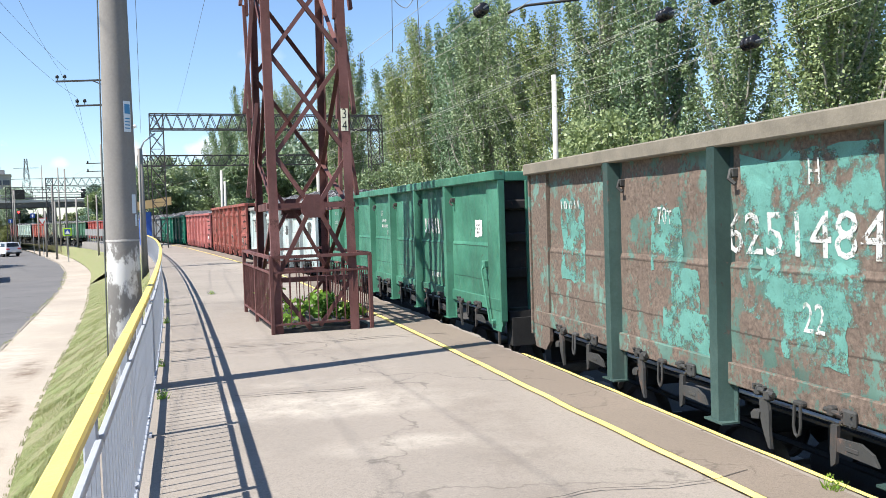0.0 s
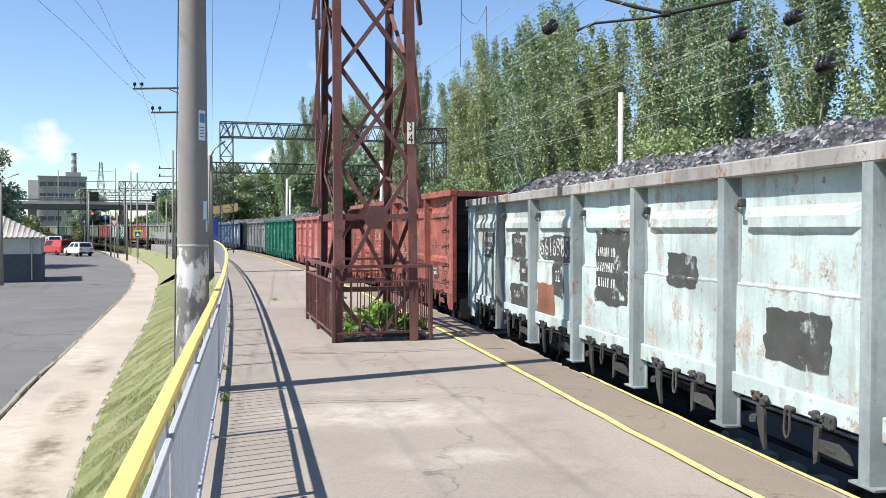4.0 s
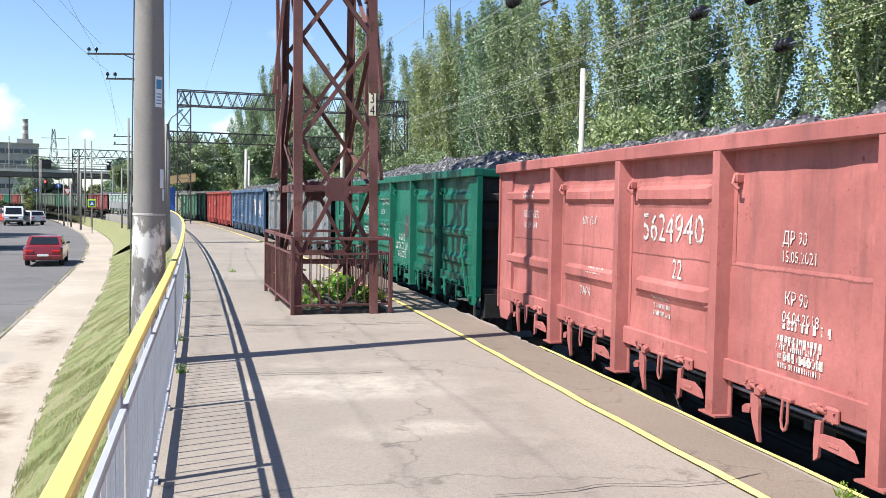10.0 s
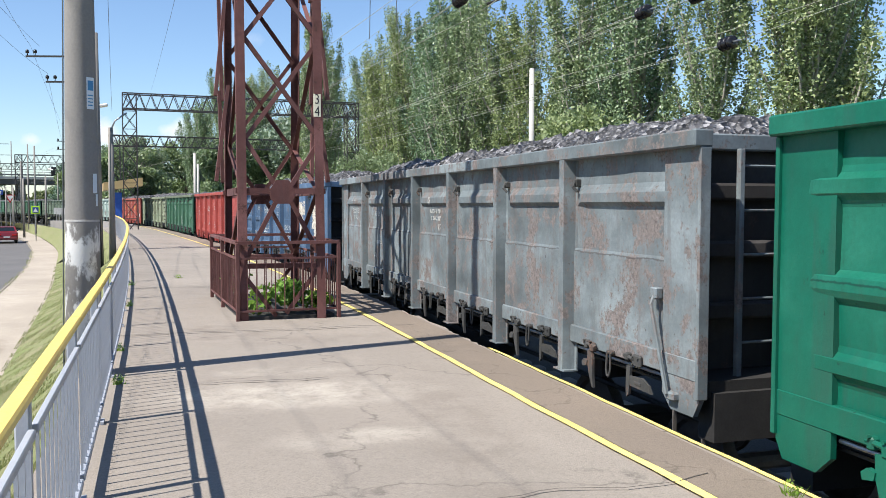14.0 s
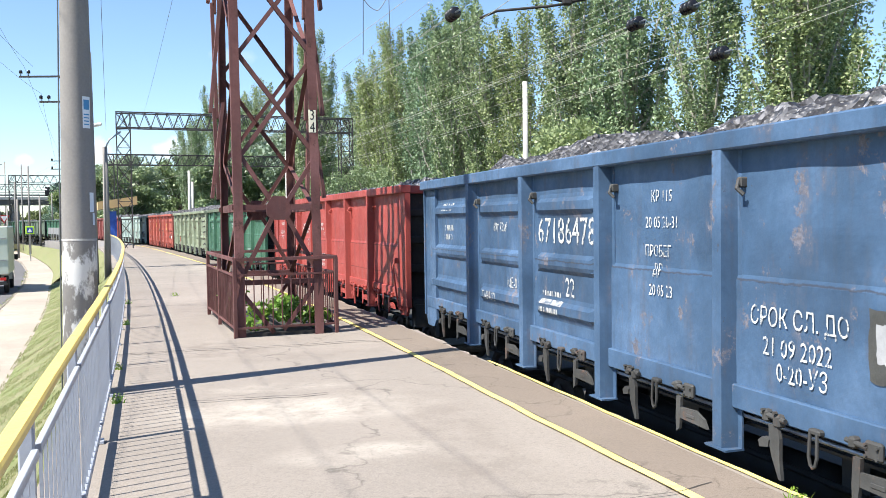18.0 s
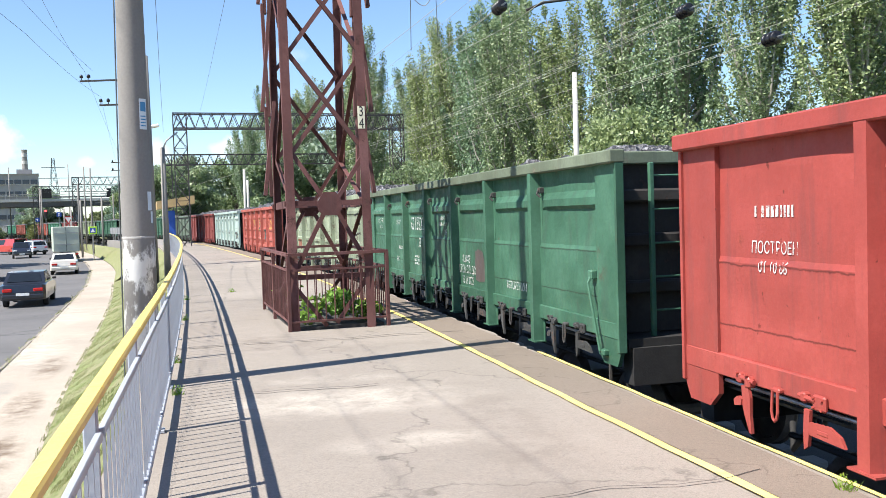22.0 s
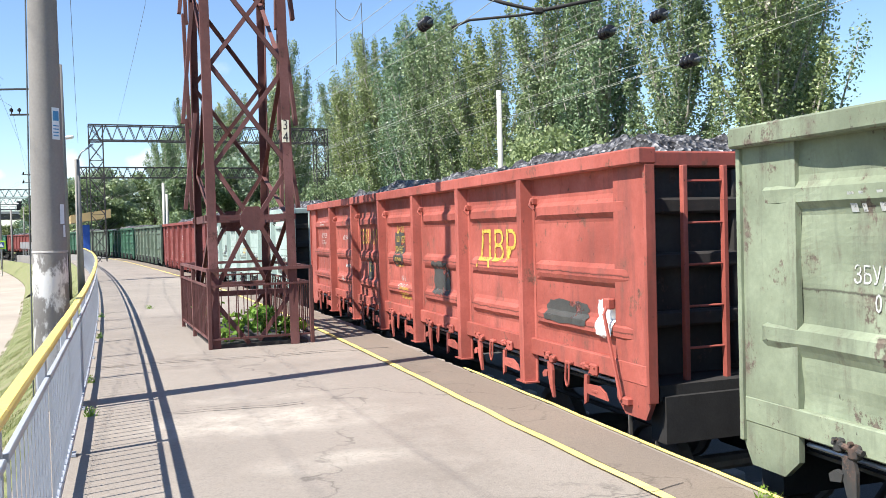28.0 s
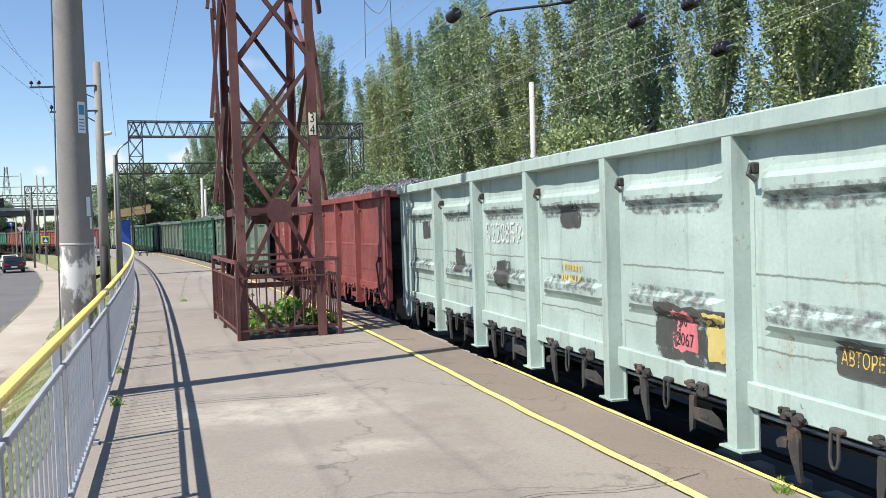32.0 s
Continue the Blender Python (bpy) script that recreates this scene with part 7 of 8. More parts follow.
def road_sign(x, y, z, kind, label, yaw=0):
    root = empty("road_sign", pose(x, y, -1.6, 0, 0, yaw), label, "road sign", "")
    put("post", Geo().lathe([(0.04, 0), (0.04, z + 2.0)], 8).mesh("post", M_GALV), root)
    zz = z + 1.6
    if kind == "crossing":
        put("border", Geo().box((0, -0.05, zz), (0.70, 0.03, 0.70), None, 0.02).mesh("border", plain("fluorescent_yellow_green", (0.45, 0.75, 0.03), 0.5)), root)
        put("panel", Geo().box((0, -0.07, zz), (0.48, 0.02, 0.48)).mesh("panel", M_SIGNBLUE), root)
        put("triangle", Geo().prism([(-0.19, zz - 0.17), (0.19, zz - 0.17), (0, zz + 0.18)], -0.09, -0.082).mesh("triangle", M_WHITE), root)
    elif kind == "blue":
        put("panel", Geo().box((0, -0.05, zz), (0.58, 0.03, 0.58), None, 0.02).mesh("panel", M_SIGNBLUE), root)
        put("arrow", Geo().prism([(-0.06, zz - 0.2), (0.03, zz - 0.2), (0.03, zz + 0.04), (0.14, zz + 0.04), (-0.015, zz + 0.21), (-0.17, zz + 0.04), (-0.06, zz + 0.04)], -0.075, -0.067).mesh("arrow", M_WHITE), root)
    elif kind == "yield":
        put("panel", Geo().prism([(0, zz - 0.45), (0.5, zz + 0.42), (-0.5, zz + 0.42)], -0.06, -0.04).mesh("panel", M_SIGNRED), root)
        put("field", Geo().prism([(0, zz - 0.25), (0.33, zz + 0.33), (-0.33, zz + 0.33)], -0.07, -0.062).mesh("field", M_WHITE), root)
    else:
        put("case", Geo().box((0, -0.05, zz), (0.42, 0.3, 1.15), None, 0.04).mesh("case", M_DARKSTEEL), root)
        glow = bpy.data.materials.new("lit_red_lens")
        glow.use_nodes = True
        gb = glow.node_tree.nodes["Principled BSDF"]
        gb.inputs["Base Color"].default_value = (0.6, 0.02, 0.02, 1)
        gb.inputs["Emission Color"].default_value = (1, 0.03, 0.03, 1)
        gb.inputs["Emission Strength"].default_value = 4
        for k, mt in enumerate((glow, M_DARKSTEEL, M_DARKSTEEL)):
            put("lens", Geo().lathe([(0.15, 0), (0.15, 0.05)], 14, pose(0, -0.2, zz + 0.35 - 0.35 * k, 90)).mesh("lens", mt), root)


M_SIGNBLUE = plain("sign_blue", (0.02, 0.07, 0.30), 0.5, 0, 0.08)
M_SIGNRED = plain("sign_red", (0.45, 0.02, 0.02), 0.5, 0, 0.08)
road_sign(-34.1, 77.8, 1.13, "crossing", "blue pedestrian crossing sign with a fluorescent border", 22)
road_sign(-57.5, 116.5, 3.4, "light", "traffic light showing red beside the road", 24)
road_sign(-66, 131, 2.7, "blue", "blue direction sign with a white arrow", 24)
road_sign(-51.7, 108.2, 3.1, "blue", "blue direction sign with a white arrow on a post", 24)
road_sign(-42.3, 90.6, 2.2, "yield", "white give-way sign with a red border", 24)

# ---------------------------------------------------------------- shelter, far platform, buildings
def shelter():
    m = pose(-22.3, 65.8, 0, 0, 0, 21)
    root = empty("platform_shelter", m, "small blue platform shelter with an ochre sloping roof", "shelter")
    put("back_wall", Geo().box((-0.9, 0, 1.25), (0.08, 3.6, 2.5)).mesh("back_wall", M_BLUE), root)
    for y in (-1.8, 1.8):
        put("side_wall", Geo().box((-0.52, y, 1.25), (0.76, 0.08, 2.5)).mesh("side_wall", M_BLUE), root)
    put("roof", Geo().add([(-1.4, -2.2, 2.62), (1.3, -2.2, 2.98), (1.3, 2.2, 2.98), (-1.4, 2.2, 2.62), (-1.4, -2.2, 3.2), (1.3, -2.2, 3.6), (1.3, 2.2, 3.6), (-1.4, 2.2, 3.2)],
        [(3, 2, 1, 0), (4, 5, 6, 7), (0, 1, 5, 4), (1, 2, 6, 5), (2, 3, 7, 6), (3, 0, 4, 7)]).mesh("roof", M_BEIGE), root)
    put("bench", Geo().box((-0.5, 0, 0.45), (0.4, 3.0, 0.06)).box((-0.5, -1.2, 0.22), (0.3, 0.06, 0.44)).box((-0.5, 1.2, 0.22), (0.3, 0.06, 0.44)).mesh("bench", M_GREYPAINT), root)


shelter()


def far_platform():
    """The platform goes on beyond the shelter: its grey rear wall and plain railing."""
    top_l, top_r = along(SIDE, 60, 92, 2.0, -4.6), along(SIDE, 60, 92, 2.0, -0.4)
    g = strip(top_l, top_r, -0.02, -0.02, 2)
    g2 = strip(top_l, top_l, -0.02, -1.9, 1)
    g.add(g2.v, g2.f)
    tagged(put("platform_far_end", g.mesh("platform_far_end", M_CONC)), "grey concrete far end of the platform", "platform", kind="structure")
    root = empty("platform_fence", Matrix.Identity(4), "plain grey panel fence along the far platform", "fence")
    for k in range(14):
        x1, y1, _ = on(SIDE, 62 + 2 * k, -4.5)
        x2, y2, _ = on(SIDE, 64 + 2 * k, -4.5)
        gg = Geo().bar((x1, y1, 0.98), (x2, y2, 0.98), 0.04, 0.62)
        gg.bar((x1, y1, 0), (x1, y1, 1.32), 0.07)
        put("fence_panel", gg.mesh("fence_panel", M_GREYFENCE), root)


M_GREYFENCE = plain("dull_grey_fence_paint", (0.20, 0.205, 0.21), 0.6, 0, 0.15)
far_platform()


M_DARKCONC = concrete("soot_stained_concrete", (0.12, 0.115, 0.11))


def overpass():
    m = pose(-86, 169.5, 0.85, 0, 0, 28)
    root = empty("overpass", m, "grey concrete road overpass on piers", "bridge")
    put("deck", Geo().box((-10, 0, 5.35), (92, 9, 1.3)).mesh("deck", M_DARKCONC), root, "dark stained concrete deck")
    put("deck_edge", Geo().box((-10, -4.6, 5.9), (92, 0.4, 0.5)).mesh("deck_edge", M_CONC_PALE), root)
    for k in range(46):
        put("baluster", Geo().box((-55 + 2 * k, -4.6, 6.6), (0.12, 0.12, 0.95)).mesh("baluster", M_CONC_PALE), root)
    put("parapet_rail", Geo().box((-10, -4.6, 7.05), (92, 0.15, 0.12)).mesh("parapet_rail", M_CONC_PALE), root)
    put("parapet_panel", Geo().box((-10, -4.55, 6.5), (92, 0.05, 0.3)).mesh("parapet_panel", M_CONC), root)
    for x in (-42, -26, -9, 8, 22, 33):
        put("pier", Geo().box((x, 0, 0.9), (1.4, 7, 7.8), None, 0.1).mesh("pier", M_CONC), root)
    for x, w in ((2, 3.4), (-14, 3.0), (14, 2.6)):
        put("hoarding", Geo().box((x, -4.9, 7.2), (w * 0.65, 0.15, 1.8)).mesh("hoarding", M_DARKSTEEL), root, "dark back of a hoarding")
    bank2 = Geo()
    bank2.add([(34, -7, -2), (60, -7, -2), (60, 7, -2), (34, 7, -2), (36, -4.5, 4.7), (60, -4.5, 4.7), (60, 4.5, 4.7), (36, 4.5, 4.7)], [(0, 1, 5, 4), (1, 2, 6, 5), (2, 3, 7, 6), (3, 0, 4, 7), (4, 5, 6, 7)])
    put("abutment", bank2.mesh("abutment", M_TURF), root)


overpass()


def factory():
    m = pose(-153.2, 291.8, -2.2, 0, 0, 26)
    root = empty("factory_building", m, "grey five-storey industrial block with a banded chimney", "building")
    M_FACADE = plain("grey_facade_panels", (0.30, 0.29, 0.29), 0.8, 0, 0.12, 0.5)
    M_PANE = plain("dark_window_glass", (0.03, 0.04, 0.06), 0.15, 0, 0.2)
    put("wall", Geo().box((-1.2, 0, 10.8), (15, 12, 21.6)).mesh("wall", M_FACADE), root)
    put("wall", Geo().box((-10.3, 1, 10.2), (3.2, 12, 20.4)).mesh("wall", plain("pale_facade_panels", (0.50, 0.48, 0.45), 0.8, 0, 0.1, 0.5)), root)
    put("roof_house", Geo().box((2.1, 0, 22.4), (4.8, 6, 2.2)).mesh("roof_house", M_FACADE), root)
    put("roof_edge", Geo().box((-1.2, 0, 21.7), (15.5, 12.6, 0.4)).mesh("roof_edge", M_CONC), root)
    pane = Geo().box((0, -6.06, 0), (2.0, 0.16, 1.7)).mesh("pane", M_PANE)
    sill = Geo().box((0, -6.2, -0.75), (2.1, 0.3, 0.12)).mesh("sill", M_CONC_PALE)
    for r in range(5):
        for c in range(6):
            w = put("window", pane, root, "", pose(-7.3 + 2.45 * c, 0, 3.4 + 3.9 * r))
            put("sill", sill, w)
    st = Geo().lathe([(1.0, 22), (0.85, 30.6), (0.95, 30.6), (0.95, 31)], 16, pose(2.3, 0, -0.6))
    put("chimney", st.mesh("chimney", M_CONC), root)
    for z in (26, 28.5):
        put("chimney_band", Geo().lathe([(0.96, z), (0.94, z + 1.2)], 16, pose(2.3, 0, -0.6)).mesh("chimney_band", M_CONC_PALE), root)


factory()


def pylon(x, y, h, label="distant steel lattice power pylon"):
    root = empty("power_pylon", pose(x, y, -2.2, 0, 0, 15), label, "pylon", "distant pylons")
    g = Geo()
    for k in range(9):
        a, b = k / 9, (k + 1) / 9
        wa, wb = 3.6 * (1 - a) ** 1.3 + 0.5, 3.6 * (1 - b) ** 1.3 + 0.5
        for sx in (-1, 1):
            for sy in (-1, 1):
                g.bar((sx * wa, sy * wa, h * a), (sx * wb, sy * wb, h * b), 0.17)
        for sy in (-1, 1):
            g.bar((-wa, sy * wa, h * a), (wb, sy * wb, h * b), 0.09)
            g.bar((wa, sy * wa, h * a), (-wb, sy * wb, h * b), 0.09)
    put("tower", g.mesh("tower", M_GANTRY), root)
    for z, w in ((0.60, 7.5), (0.74, 6.5), (0.88, 5.0)):
        put("crossarm", Geo().box((0, 0, h * z), (2 * w, 0.3, 0.22)).mesh("crossarm", M_GANTRY), root)


pylon(-182.5, 378, 34)
pylon(-120, 420, 30)


def house():
    m = pose(-33.98, 52.41, -1.75, 0, 0, 27)
    root = empty("roadside_house", m, "low whitewashed house with a grey corrugated roof", "house")
    put("wall", Geo().box((-1, 0, 1.4), (10.4, 5.6, 2.8)).mesh("wall", M_SHADED_WHITEWASH), root)
    put("plinth", Geo().box((-1, 0, 0.9), (10.48, 5.68, 1.8)).mesh("plinth", plain("blue_grey_plinth", (0.06, 0.07, 0.09), 0.8)), root, "dark blue-grey painted lower wall")
    g = Geo()
    n = 76
    for k in range(n + 1):
        x = -6.6 + 11.1 * k / n
        w = 0.05 * (k % 2)
        g.v += [(x, -3.2, 2.82 + w), (x, 0, 4.55 + w - 1.70 * max(0.0, (x - 1.2) / 3.3)), (x, 3.2, 2.82 + w)]
    for k in range(n):
        a = 3 * k
        g.f += [(a, a + 3, a + 4, a + 1), (a + 1, a + 4, a + 5, a + 2)]
    put("roof", g.mesh("roof", plain("grey_corrugated_sheet", (0.33, 0.30, 0.28), 0.85, 0, 0.2, 2)), root, "corrugated grey roof")
    put("gable", Geo().prism([(-2.8, 2.7), (2.8, 2.7), (0, 2.95)], -0.04, 0.04).mesh("gable", M_SHADED_WHITEWASH), root, "", pose(4.1, 0, 0, 0, 0, 90))
    put("drainpipe", Geo().tube([(3.7, -2.9, 2.7), (3.7, -2.9, 0.2)], 0.05, 8).mesh("drainpipe", M_GALV), root)
    w = put("window", Geo().box((1.2, -2.83, 1.95), (1.0, 0.06, 0.9)).mesh("window", M_DARKSTEEL), root)
    put("window_frame", Geo().box((1.2, -2.86, 1.95), (0.06, 0.05, 0.9)).box((1.2, -2.86, 2.4), (1.1, 0.06, 0.07)).box((1.2, -2.86, 1.5), (1.1, 0.1, 0.07)).mesh("window_frame", M_WHITE), w)


# greyer than fresh whitewash: the wall's shade is put into its colour
M_SHADED_WHITEWASH = plain("shaded_whitewash_plaster", (0.46, 0.46, 0.45), 0.85, 0, 0.1, 2)
house()

# ---------------------------------------------------------------- road vehicles
M_TYRE = plain("tyre_rubber", (0.015, 0.015, 0.015), 0.85, 0, 0.2)
M_RIMS = plain("wheel_alloy", (0.35, 0.35, 0.36), 0.35, 0.8, 0.1)
M_GLASSDARK = plain("tinted_car_glass", (0.012, 0.015, 0.018), 0.06, 0, 0.2, bumpy=0)
M_TAIL = plain("red_tail_lens", (0.45, 0.015, 0.012), 0.25, 0, 0.1, bumpy=0)
M_HEAD = plain("clear_lamp_glass", (0.7, 0.72, 0.72), 0.15, 0.2, 0.1, bumpy=0)
M_TRIM = plain("black_plastic_trim", (0.02, 0.02, 0.02), 0.6, 0, 0.2)


def car_paint(name, c):
    m = plain(name, c, 0.28, 0.0, 0.06, 2, bumpy=0)
    m.node_tree.nodes["Principled BSDF"].inputs["Coat Weight"].default_value = 0.6
    return m


SHAPES = {  # side outlines (x forward, z): body, then cabin; width, wheel radius, wheelbase
    "sedan": ([(-2.2, 0.30), (-2.22, 0.62), (-2.15, 0.92), (-1.5, 0.98), (0.85, 0.97), (1.95, 0.82), (2.15, 0.66), (2.18, 0.32)], [(-1.62, 0.97), (-1.05, 1.40), (0.15, 1.42), (0.95, 0.96)], 1.72, 0.31, 2.6),
    "suv": ([(-2.2, 0.38), (-2.25, 0.75), (-2.18, 1.08), (0.95, 1.06), (2.0, 0.98), (2.18, 0.75), (2.2, 0.38)], [(-2.12, 1.07), (-1.85, 1.66), (0.2, 1.70), (1.05, 1.05)], 1.85, 0.36, 2.65),
    "van": ([(-2.45, 0.35), (-2.5, 0.8), (-2.48, 1.15), (1.6, 1.12), (2.35, 1.0), (2.45, 0.7), (2.45, 0.35)], [(-2.46, 1.14), (-2.38, 1.92), (0.9, 1.94), (1.75, 1.10)], 1.95, 0.33, 2.9),
}


def car(kind, paint, label, name="car"):
    body, cabin, wide, wr, base = SHAPES[kind]
    root = empty(name, Matrix.Identity(4), label, "van" if kind == "van" else "car", "vehicles on the road")
    g = Geo()
    n = len(body)
    for y, s, dz in ((-wide / 2, 0.96, 0.02), (-wide / 2 + 0.12, 1.0, 0), (wide / 2 - 0.12, 1.0, 0), (wide / 2, 0.96, 0.02)):
        g.v += [(x * s, y, z + (dz if z < 0.6 else -dz)) for x, z in body]
    for k in range(3):
        g.f += [(k * n + i, k * n + (i + 1) % n, (k + 1) * n + (i + 1) % n, (k + 1) * n + i) for i in range(n)]
    g.f += [tuple(range(n))[::-1], tuple(3 * n + i for i in range(n))]
    put("body", g.mesh("body", paint), root)
    c = Geo()
    t = wide / 2 - 0.17
    (x0, z0), (x1, z1), (x2, z2), (x3, z3) = cabin
    c.v += [(x0, -wide / 2 + 0.06, z0), (x1, -t, z1), (x2, -t, z2), (x3, -wide / 2 + 0.06, z3), (x0, wide / 2 - 0.06, z0), (x1, t, z1), (x2, t, z2), (x3, wide / 2 - 0.06, z3)]
    c.f += [(0, 3, 2, 1), (4, 5, 6, 7), (1, 2, 6, 5), (0, 1, 5, 4), (3, 7, 6, 2)]
    put("cabin", c.mesh("cabin", paint), root)

    def pane(nm, pts):
        put(nm, Geo().add(pts, [(0, 1, 2, 3)]).mesh(nm, M_GLASSDARK), root)
    def at(u, v, y):
        """A place on the cabin's side: u along, v up."""
        lo, hi = x0 + (x3 - x0) * u, x1 + (x2 - x1) * u
        yy = (wide / 2 - 0.06) + (t - (wide / 2 - 0.06)) * v
        return (lo + (hi - lo) * v, y * (yy + 0.012), z0 + (z1 - z0) * v)
    for y in (-1, 1):
        for a, b in ((0.06, 0.48), (0.53, 0.93)):
            q = [at(a, 0.12, y), at(b, 0.12, y), at(b, 0.88, y), at(a, 0.88, y)]
            if kind == "van" and a < 0.3:
                continue
            pane("side_window", q if y < 0 else q[::-1])
    w = wide / 2 - 0.2
    pane("rear_window", [(x0 + (x1 - x0) * 0.12 - 0.015, w, z0 + (z1 - z0) * 0.15), (x0 + (x1 - x0) * 0.12 - 0.015, -w, z0 + (z1 - z0) * 0.15), (x0 + (x1 - x0) * 0.9 - 0.015, -w + 0.1, z0 + (z1 - z0) * 0.9), (x0 + (x1 - x0) * 0.9 - 0.015, w - 0.1, z0 + (z1 - z0) * 0.9)])
    pane("windscreen", [(x3 + (x2 - x3) * 0.08 + 0.015, -w, z3 + (z2 - z3) * 0.08), (x3 + (x2 - x3) * 0.08 + 0.015, w, z3 + (z2 - z3) * 0.08), (x3 + (x2 - x3) * 0.92 + 0.015, w - 0.1, z3 + (z2 - z3) * 0.92), (x3 + (x2 - x3) * 0.92 + 0.015, -w + 0.1, z3 + (z2 - z3) * 0.92)])
    rear, front = body[1][0], body[-2][0]
    zl = 0.72 if kind == "sedan" else 0.9
    for y in (-1, 1):
        put("tail_light", Geo().box((rear + 0.02, y * (wide / 2 - 0.28), zl), (0.1, 0.36, 0.13), None, 0.02).mesh("tail_light", M_TAIL), root)
        put("headlight", Geo().box((front - 0.02, y * (wide / 2 - 0.28), zl - 0.06), (0.1, 0.34, 0.13), None, 0.03).mesh("headlight", M_HEAD), root)
        put("mirror", Geo().box((0.75, y * (wide / 2 + 0.06), z0 + 0.06), (0.1, 0.16, 0.11), None, 0.03).mesh("mirror", M_TRIM), root)
    put("rear_bumper", Geo().box((rear, 0, 0.45), (0.12, wide - 0.1, 0.2), None, 0.04).mesh("rear_bumper", M_TRIM if kind != "sedan" else paint), root)
    put("front_bumper", Geo().box((front, 0, 0.43), (0.12, wide - 0.1, 0.2), None, 0.04).mesh("front_bumper", M_TRIM if kind != "sedan" else paint), root)
    put("number_plate", Geo().box((rear - 0.07, 0, 0.55), (0.02, 0.5, 0.11)).mesh("number_plate", M_WHITE), root)
    put("number_plate", Geo().box((front + 0.07, 0, 0.48), (0.02, 0.5, 0.11)).mesh("number_plate", M_WHITE), root)
    wheels(root, base, wide, wr)
    return root


def wheels(root, base, wide, wr, back=0.0):
    ty = Geo().lathe([(wr * 0.62, -0.1), (wr * 0.95, -0.1), (wr, -0.06), (wr, 0.06), (wr * 0.95, 0.1), (wr * 0.62, 0.1)], 18, pose(0, 0, 0, 90)).mesh("tyre", M_TYRE, True)
    ri = Geo().lathe([(wr * 0.64, -0.07), (wr * 0.2, -0.085), (wr * 0.2, 0.085), (wr * 0.64, 0.07)], 14, pose(0, 0, 0, 90))
    ri.box((wr * 0.4, 0, 0), (wr * 0.4, 0.19, 0.05))
    rim = ri.mesh("rim", M_RIMS)
    for x in (-base / 2 + back, base / 2):
        for y in (-wide / 2 + 0.1, wide / 2 - 0.1):
            w = put("wheel", ty, root, "", pose(x, y, wr))
            put("rim", rim, w)


def lorry(label, cab_paint, box_paint, long=6.4, box_h=2.3, pickup=False):
    root = empty("lorry" if not pickup else "delivery_truck", Matrix.Identity(4), label, "lorry", "vehicles on the road")
    g = Geo()
    f = long / 2
    cab = [(f - 1.75, 0.45), (f, 0.45), (f, 1.15), (f - 0.35, 1.25), (f - 0.75, 2.15), (f - 1.75, 2.2)]
    g.prism(cab, -0.98, 0.98)
    put("cab", g.mesh("cab", cab_paint), root)
    put("windscreen", Geo().add([(f - 0.36, -0.85, 1.30), (f - 0.36, 0.85, 1.30), (f - 0.70, 0.8, 2.07), (f - 0.70, -0.8, 2.07)], [(0, 1, 2, 3)]).mesh("windscreen", M_GLASSDARK), root)
    for y in (-0.99, 0.99):
        put("side_window", Geo().box((f - 1.15, y, 1.65), (0.7, 0.02, 0.6)).mesh("side_window", M_GLASSDARK), root)
        put("headlight", Geo().box((f, y * 0.75, 0.85), (0.08, 0.3, 0.18), None, 0.02).mesh("headlight", M_HEAD), root)
        put("tail_light", Geo().box((-f - 0.02, y * 0.85, 0.75), (0.06, 0.25, 0.14)).mesh("tail_light", M_TAIL), root)
    bx = Geo().box((-0.95, 0, 0.95 + box_h / 2), (long - 1.95, 2.2, box_h), None, 0.05)
    put("box_body", bx.mesh("box_body", box_paint), root)
    if pickup:
        for k in range(14):
            x = -f + 0.15 + (long - 2.25) * k / 13
            for y in (-1.11, 1.11):
                put("side_rib", Geo().box((x, y, 0.95 + box_h / 2), (0.09, 0.04, box_h - 0.06)).mesh("side_rib", box_paint), root)
    put("grille", Geo().box((f + 0.012, 0, 0.92), (0.04, 0.9, 0.22), None, 0.01).mesh("grille", M_TRIM), root)
    put("front_bumper", Geo().box((f + 0.03, 0, 0.55), (0.14, 1.9, 0.2), None, 0.04).mesh("front_bumper", M_TRIM), root)
    for y in (-1.12, 1.12):
        put("mirror", Geo().box((f - 0.6, y, 1.6), (0.06, 0.18, 0.3), None, 0.02).mesh("mirror", M_TRIM), root)
    put("door_seam", Geo().box((-f + 0.005, 0, 0.95 + box_h / 2), (0.03, 0.03, box_h * 0.95)).mesh("door_seam", M_TRIM), root)
    for z in (0.3, 0.75):
        put("hinge_bar", Geo().box((-f + 0.0, 0, 0.95 + box_h * z), (0.04, 2.0, 0.05)).mesh("hinge_bar", M_GALV), root)
    put("chassis", Geo().box((-0.3, 0, 0.75), (long - 0.6, 0.9, 0.3)).mesh("chassis", M_TRIM), root)
    put("rear_bumper", Geo().box((-f, 0, 0.55), (0.12, 2.0, 0.16)).mesh("rear_bumper", M_TRIM), root)
    put("number_plate", Geo().box((-f - 0.07, 0, 0.7), (0.02, 0.5, 0.11)).mesh("number_plate", M_WHITE), root)
    wheels(root, long * 0.58, 2.0, 0.42)
    return root


def on_lane(y, off):
    """Place and heading at y on the line off metres from the kerb."""
    ln = LANES.setdefault(off, np.array(shifted(kerb, off)))
    x = float(np.interp(y, ln[:, 1], ln[:, 0]))
    a = float(np.interp(y - 1.5, ln[:, 1], ln[:, 0]))
    b = float(np.interp(y + 1.5, ln[:, 1], ln[:, 0]))
    return x, y, math.degrees(math.atan2(3.0, b - a))


LANES = {}


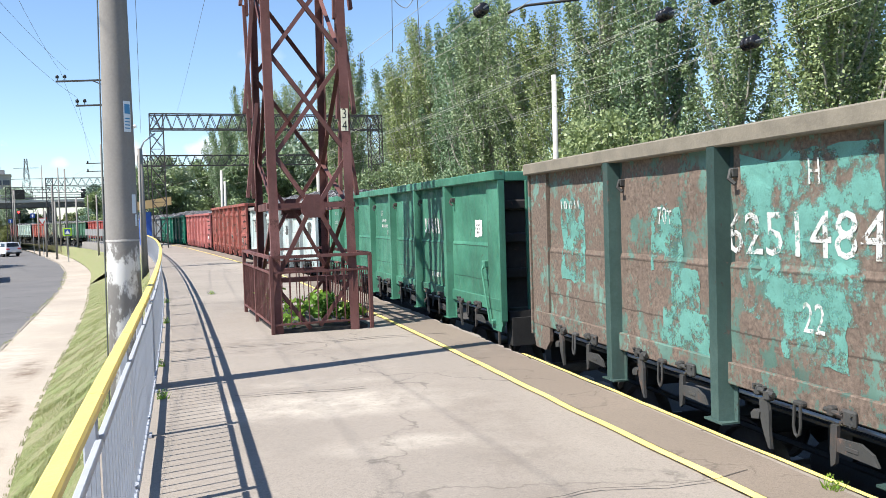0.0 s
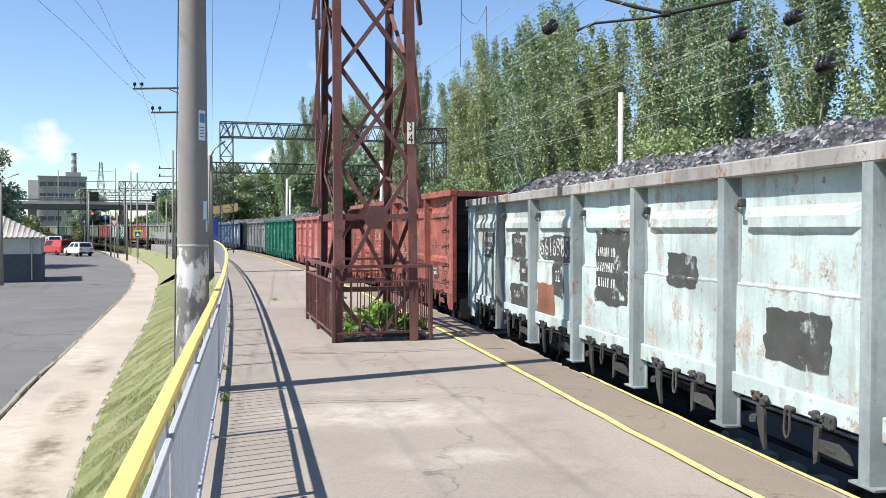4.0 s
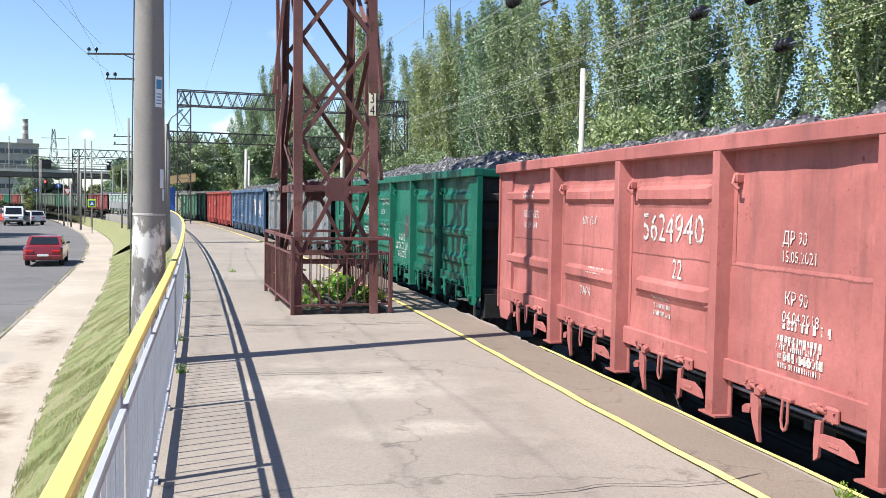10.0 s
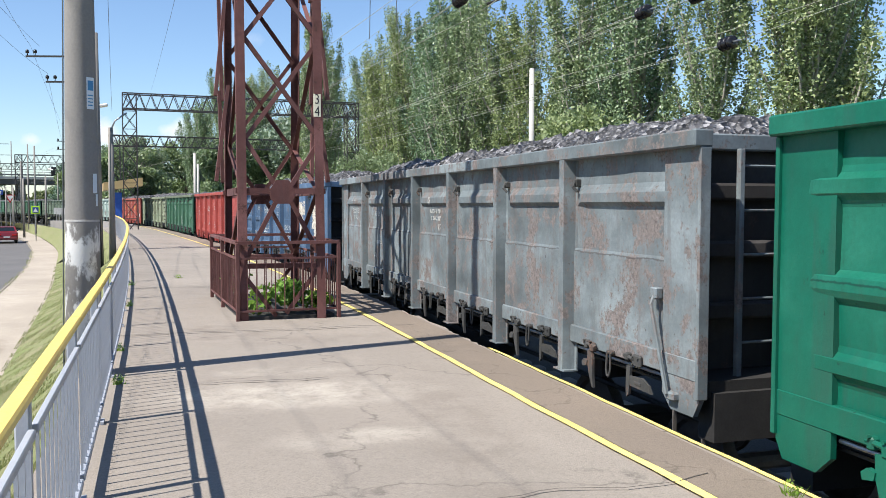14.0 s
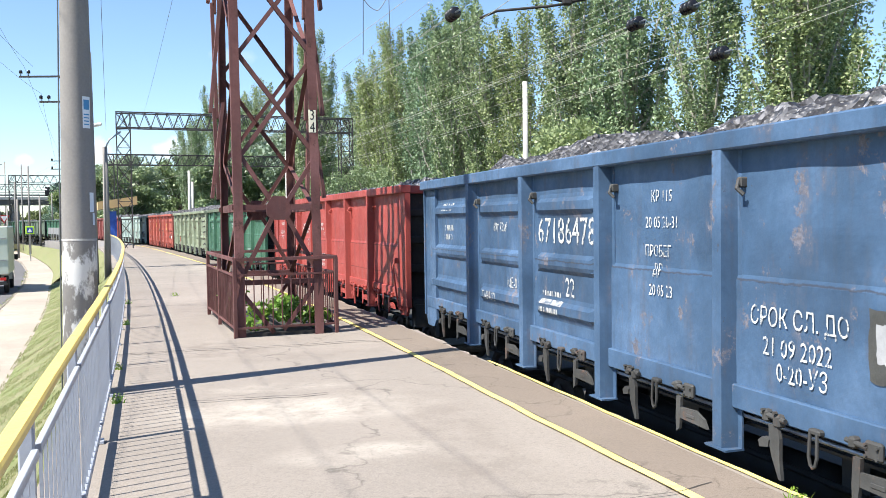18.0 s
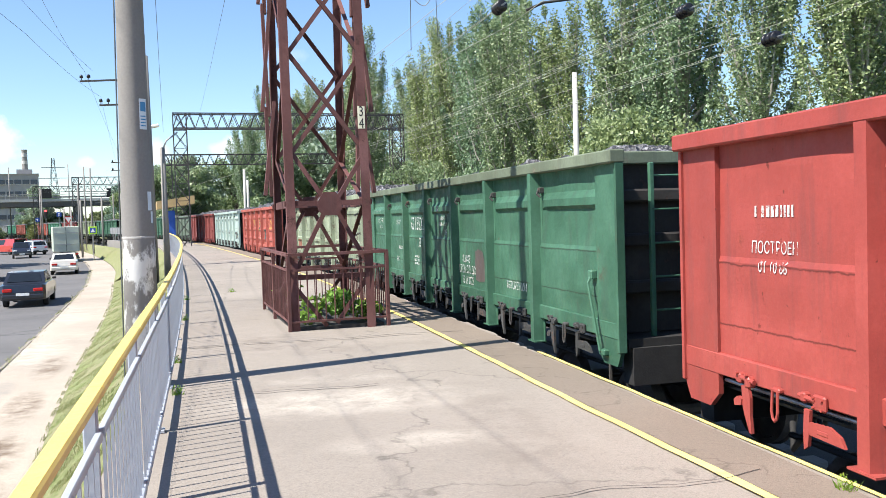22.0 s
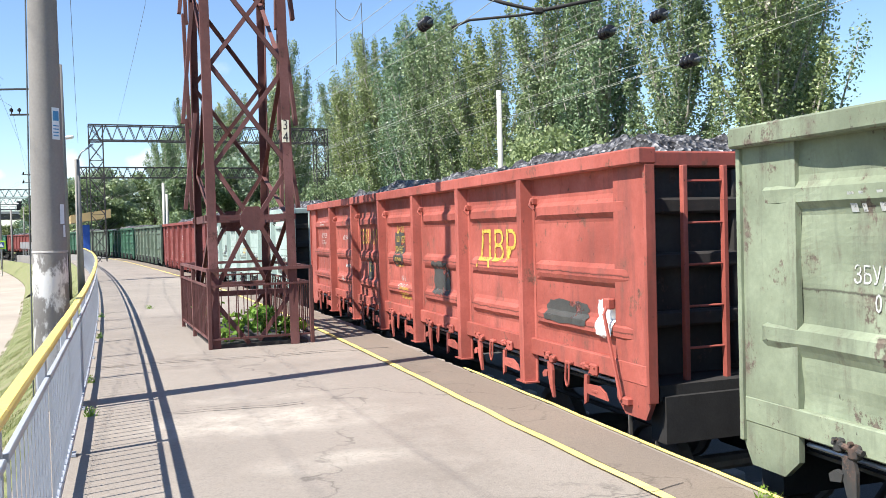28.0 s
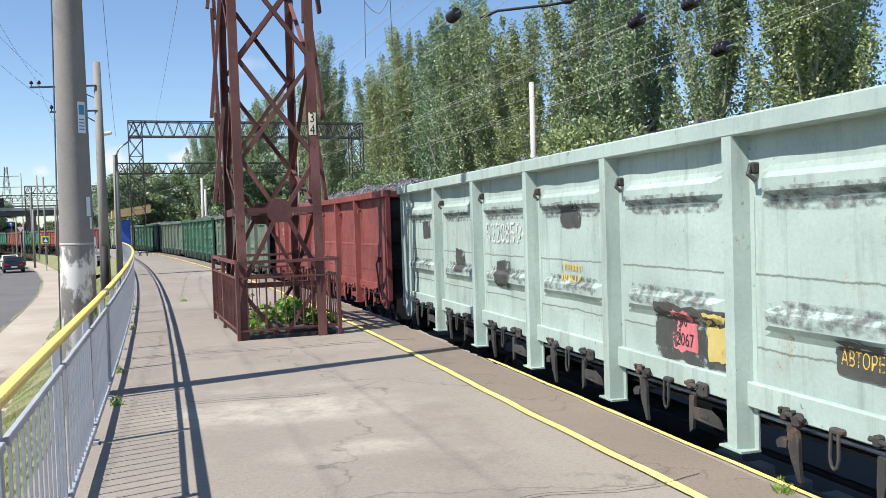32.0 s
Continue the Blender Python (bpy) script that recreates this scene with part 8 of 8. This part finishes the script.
def drive(ob, off, stops, away=True):
    rows = []
    ts, ys = [s[0] for s in stops], [s[1] for s in stops]
    for i in range(33):
        t = float(i)
        y = float(np.interp(t, ts, ys)) * 0.5 + float(np.interp(max(0, t - 0.4), ts, ys)) * 0.25 + float(np.interp(min(32, t + 0.4), ts, ys)) * 0.25
        x, y, a = on_lane(y, off)
        rows.append((t, pose(x, y, ROAD_Z + 0.004, 0, 0, a if away else a + 180)))
    walk(ob, rows)


VEHICLES = [
    (car("sedan", car_paint("dark_red_car_paint", (0.20, 0.018, 0.022)), "dark red saloon car driving along the road"), -1.5, [(0, -39), (7, 17), (8, 27), (9, 34.5), (10, 42.5), (11, 51.3), (12, 60.5), (13, 69), (14, 76), (16, 92), (20, 120), (32, 190)], True),
    (lorry("white delivery truck coming along the road", car_paint("white_truck_paint", (0.72, 0.73, 0.75)), car_paint("white_box_paint", (0.70, 0.71, 0.73)), 5.6, 1.05, True), -5.4, [(0, 150), (6, 125), (9.5, 105), (11, 89), (12, 85.5), (13, 80.5), (14, 73), (15, 56), (16, 38), (17, 18), (19, -25), (21, -60), (32, -66)], False),
    (lorry("pale grey-green box lorry driving along the road", car_paint("pale_lorry_cab_paint", (0.6, 0.62, 0.6)), plain("pale_green_box_panels", (0.42, 0.47, 0.40), 0.5, 0, 0.12, 1.5)), -1.35, [(0, -60), (10, -35), (14, 4), (17, 35), (19, 53.5), (20, 63), (21, 72), (22, 80), (23, 88), (24, 97), (28, 128), (32, 160)], True),
    (car("sedan", car_paint("cream_white_car_paint", (0.62, 0.60, 0.54)), "cream-white old saloon car driving along the road"), -1.6, [(0, -70), (10, -52), (15, -12), (18, 26), (19, 36), (20, 42.5), (21, 51.5), (22, 59.5), (23, 68), (24, 75), (26, 84), (28, 87.5), (32, 88)], True),
    (car("sedan", car_paint("black_car_paint", (0.012, 0.014, 0.02)), "black saloon car driving along the road"), -1.7, [(0, -80), (12, -48), (17, 0), (19.5, 20), (20.5, 28), (21.5, 33), (22, 37), (23, 43), (24, 51), (25, 58), (28.3, 79.5), (29, 79), (32, 79)], True),
    (car("sedan", car_paint("orange_red_car_paint", (0.50, 0.035, 0.03)), "orange-red saloon car coming along the road"), -5.2, [(0, 165), (15, 120), (18, 83), (19, 66), (20, 52), (20.5, 48.5), (21, 46), (22, 40), (23, 31), (24, 20), (26, -8), (30, -50), (32, -74)], False),
    (car("suv", car_paint("dark_blue_car_paint", (0.015, 0.02, 0.035)), "dark estate car coming along the road"), -4.9, [(0, 180), (16, 130), (20.5, 101), (21, 101), (21.5, 97), (22, 92), (23, 82.5), (24, 76), (26, 60), (28, 40), (30, 12), (32, -18)], False),
]
van = car("van", car_paint("red_van_paint", (0.38, 0.03, 0.03)), "red van standing at the roadside", "van")
van.matrix_basis = pose(-57.05, 105.90, ROAD_Z, 0, 0, 150)
suv = car("suv", car_paint("white_suv_paint", (0.68, 0.69, 0.71)), "white off-road car standing at the junction")
suv.matrix_basis = pose(-52.08, 101.83, ROAD_Z, 0, 0, 140)


motions()
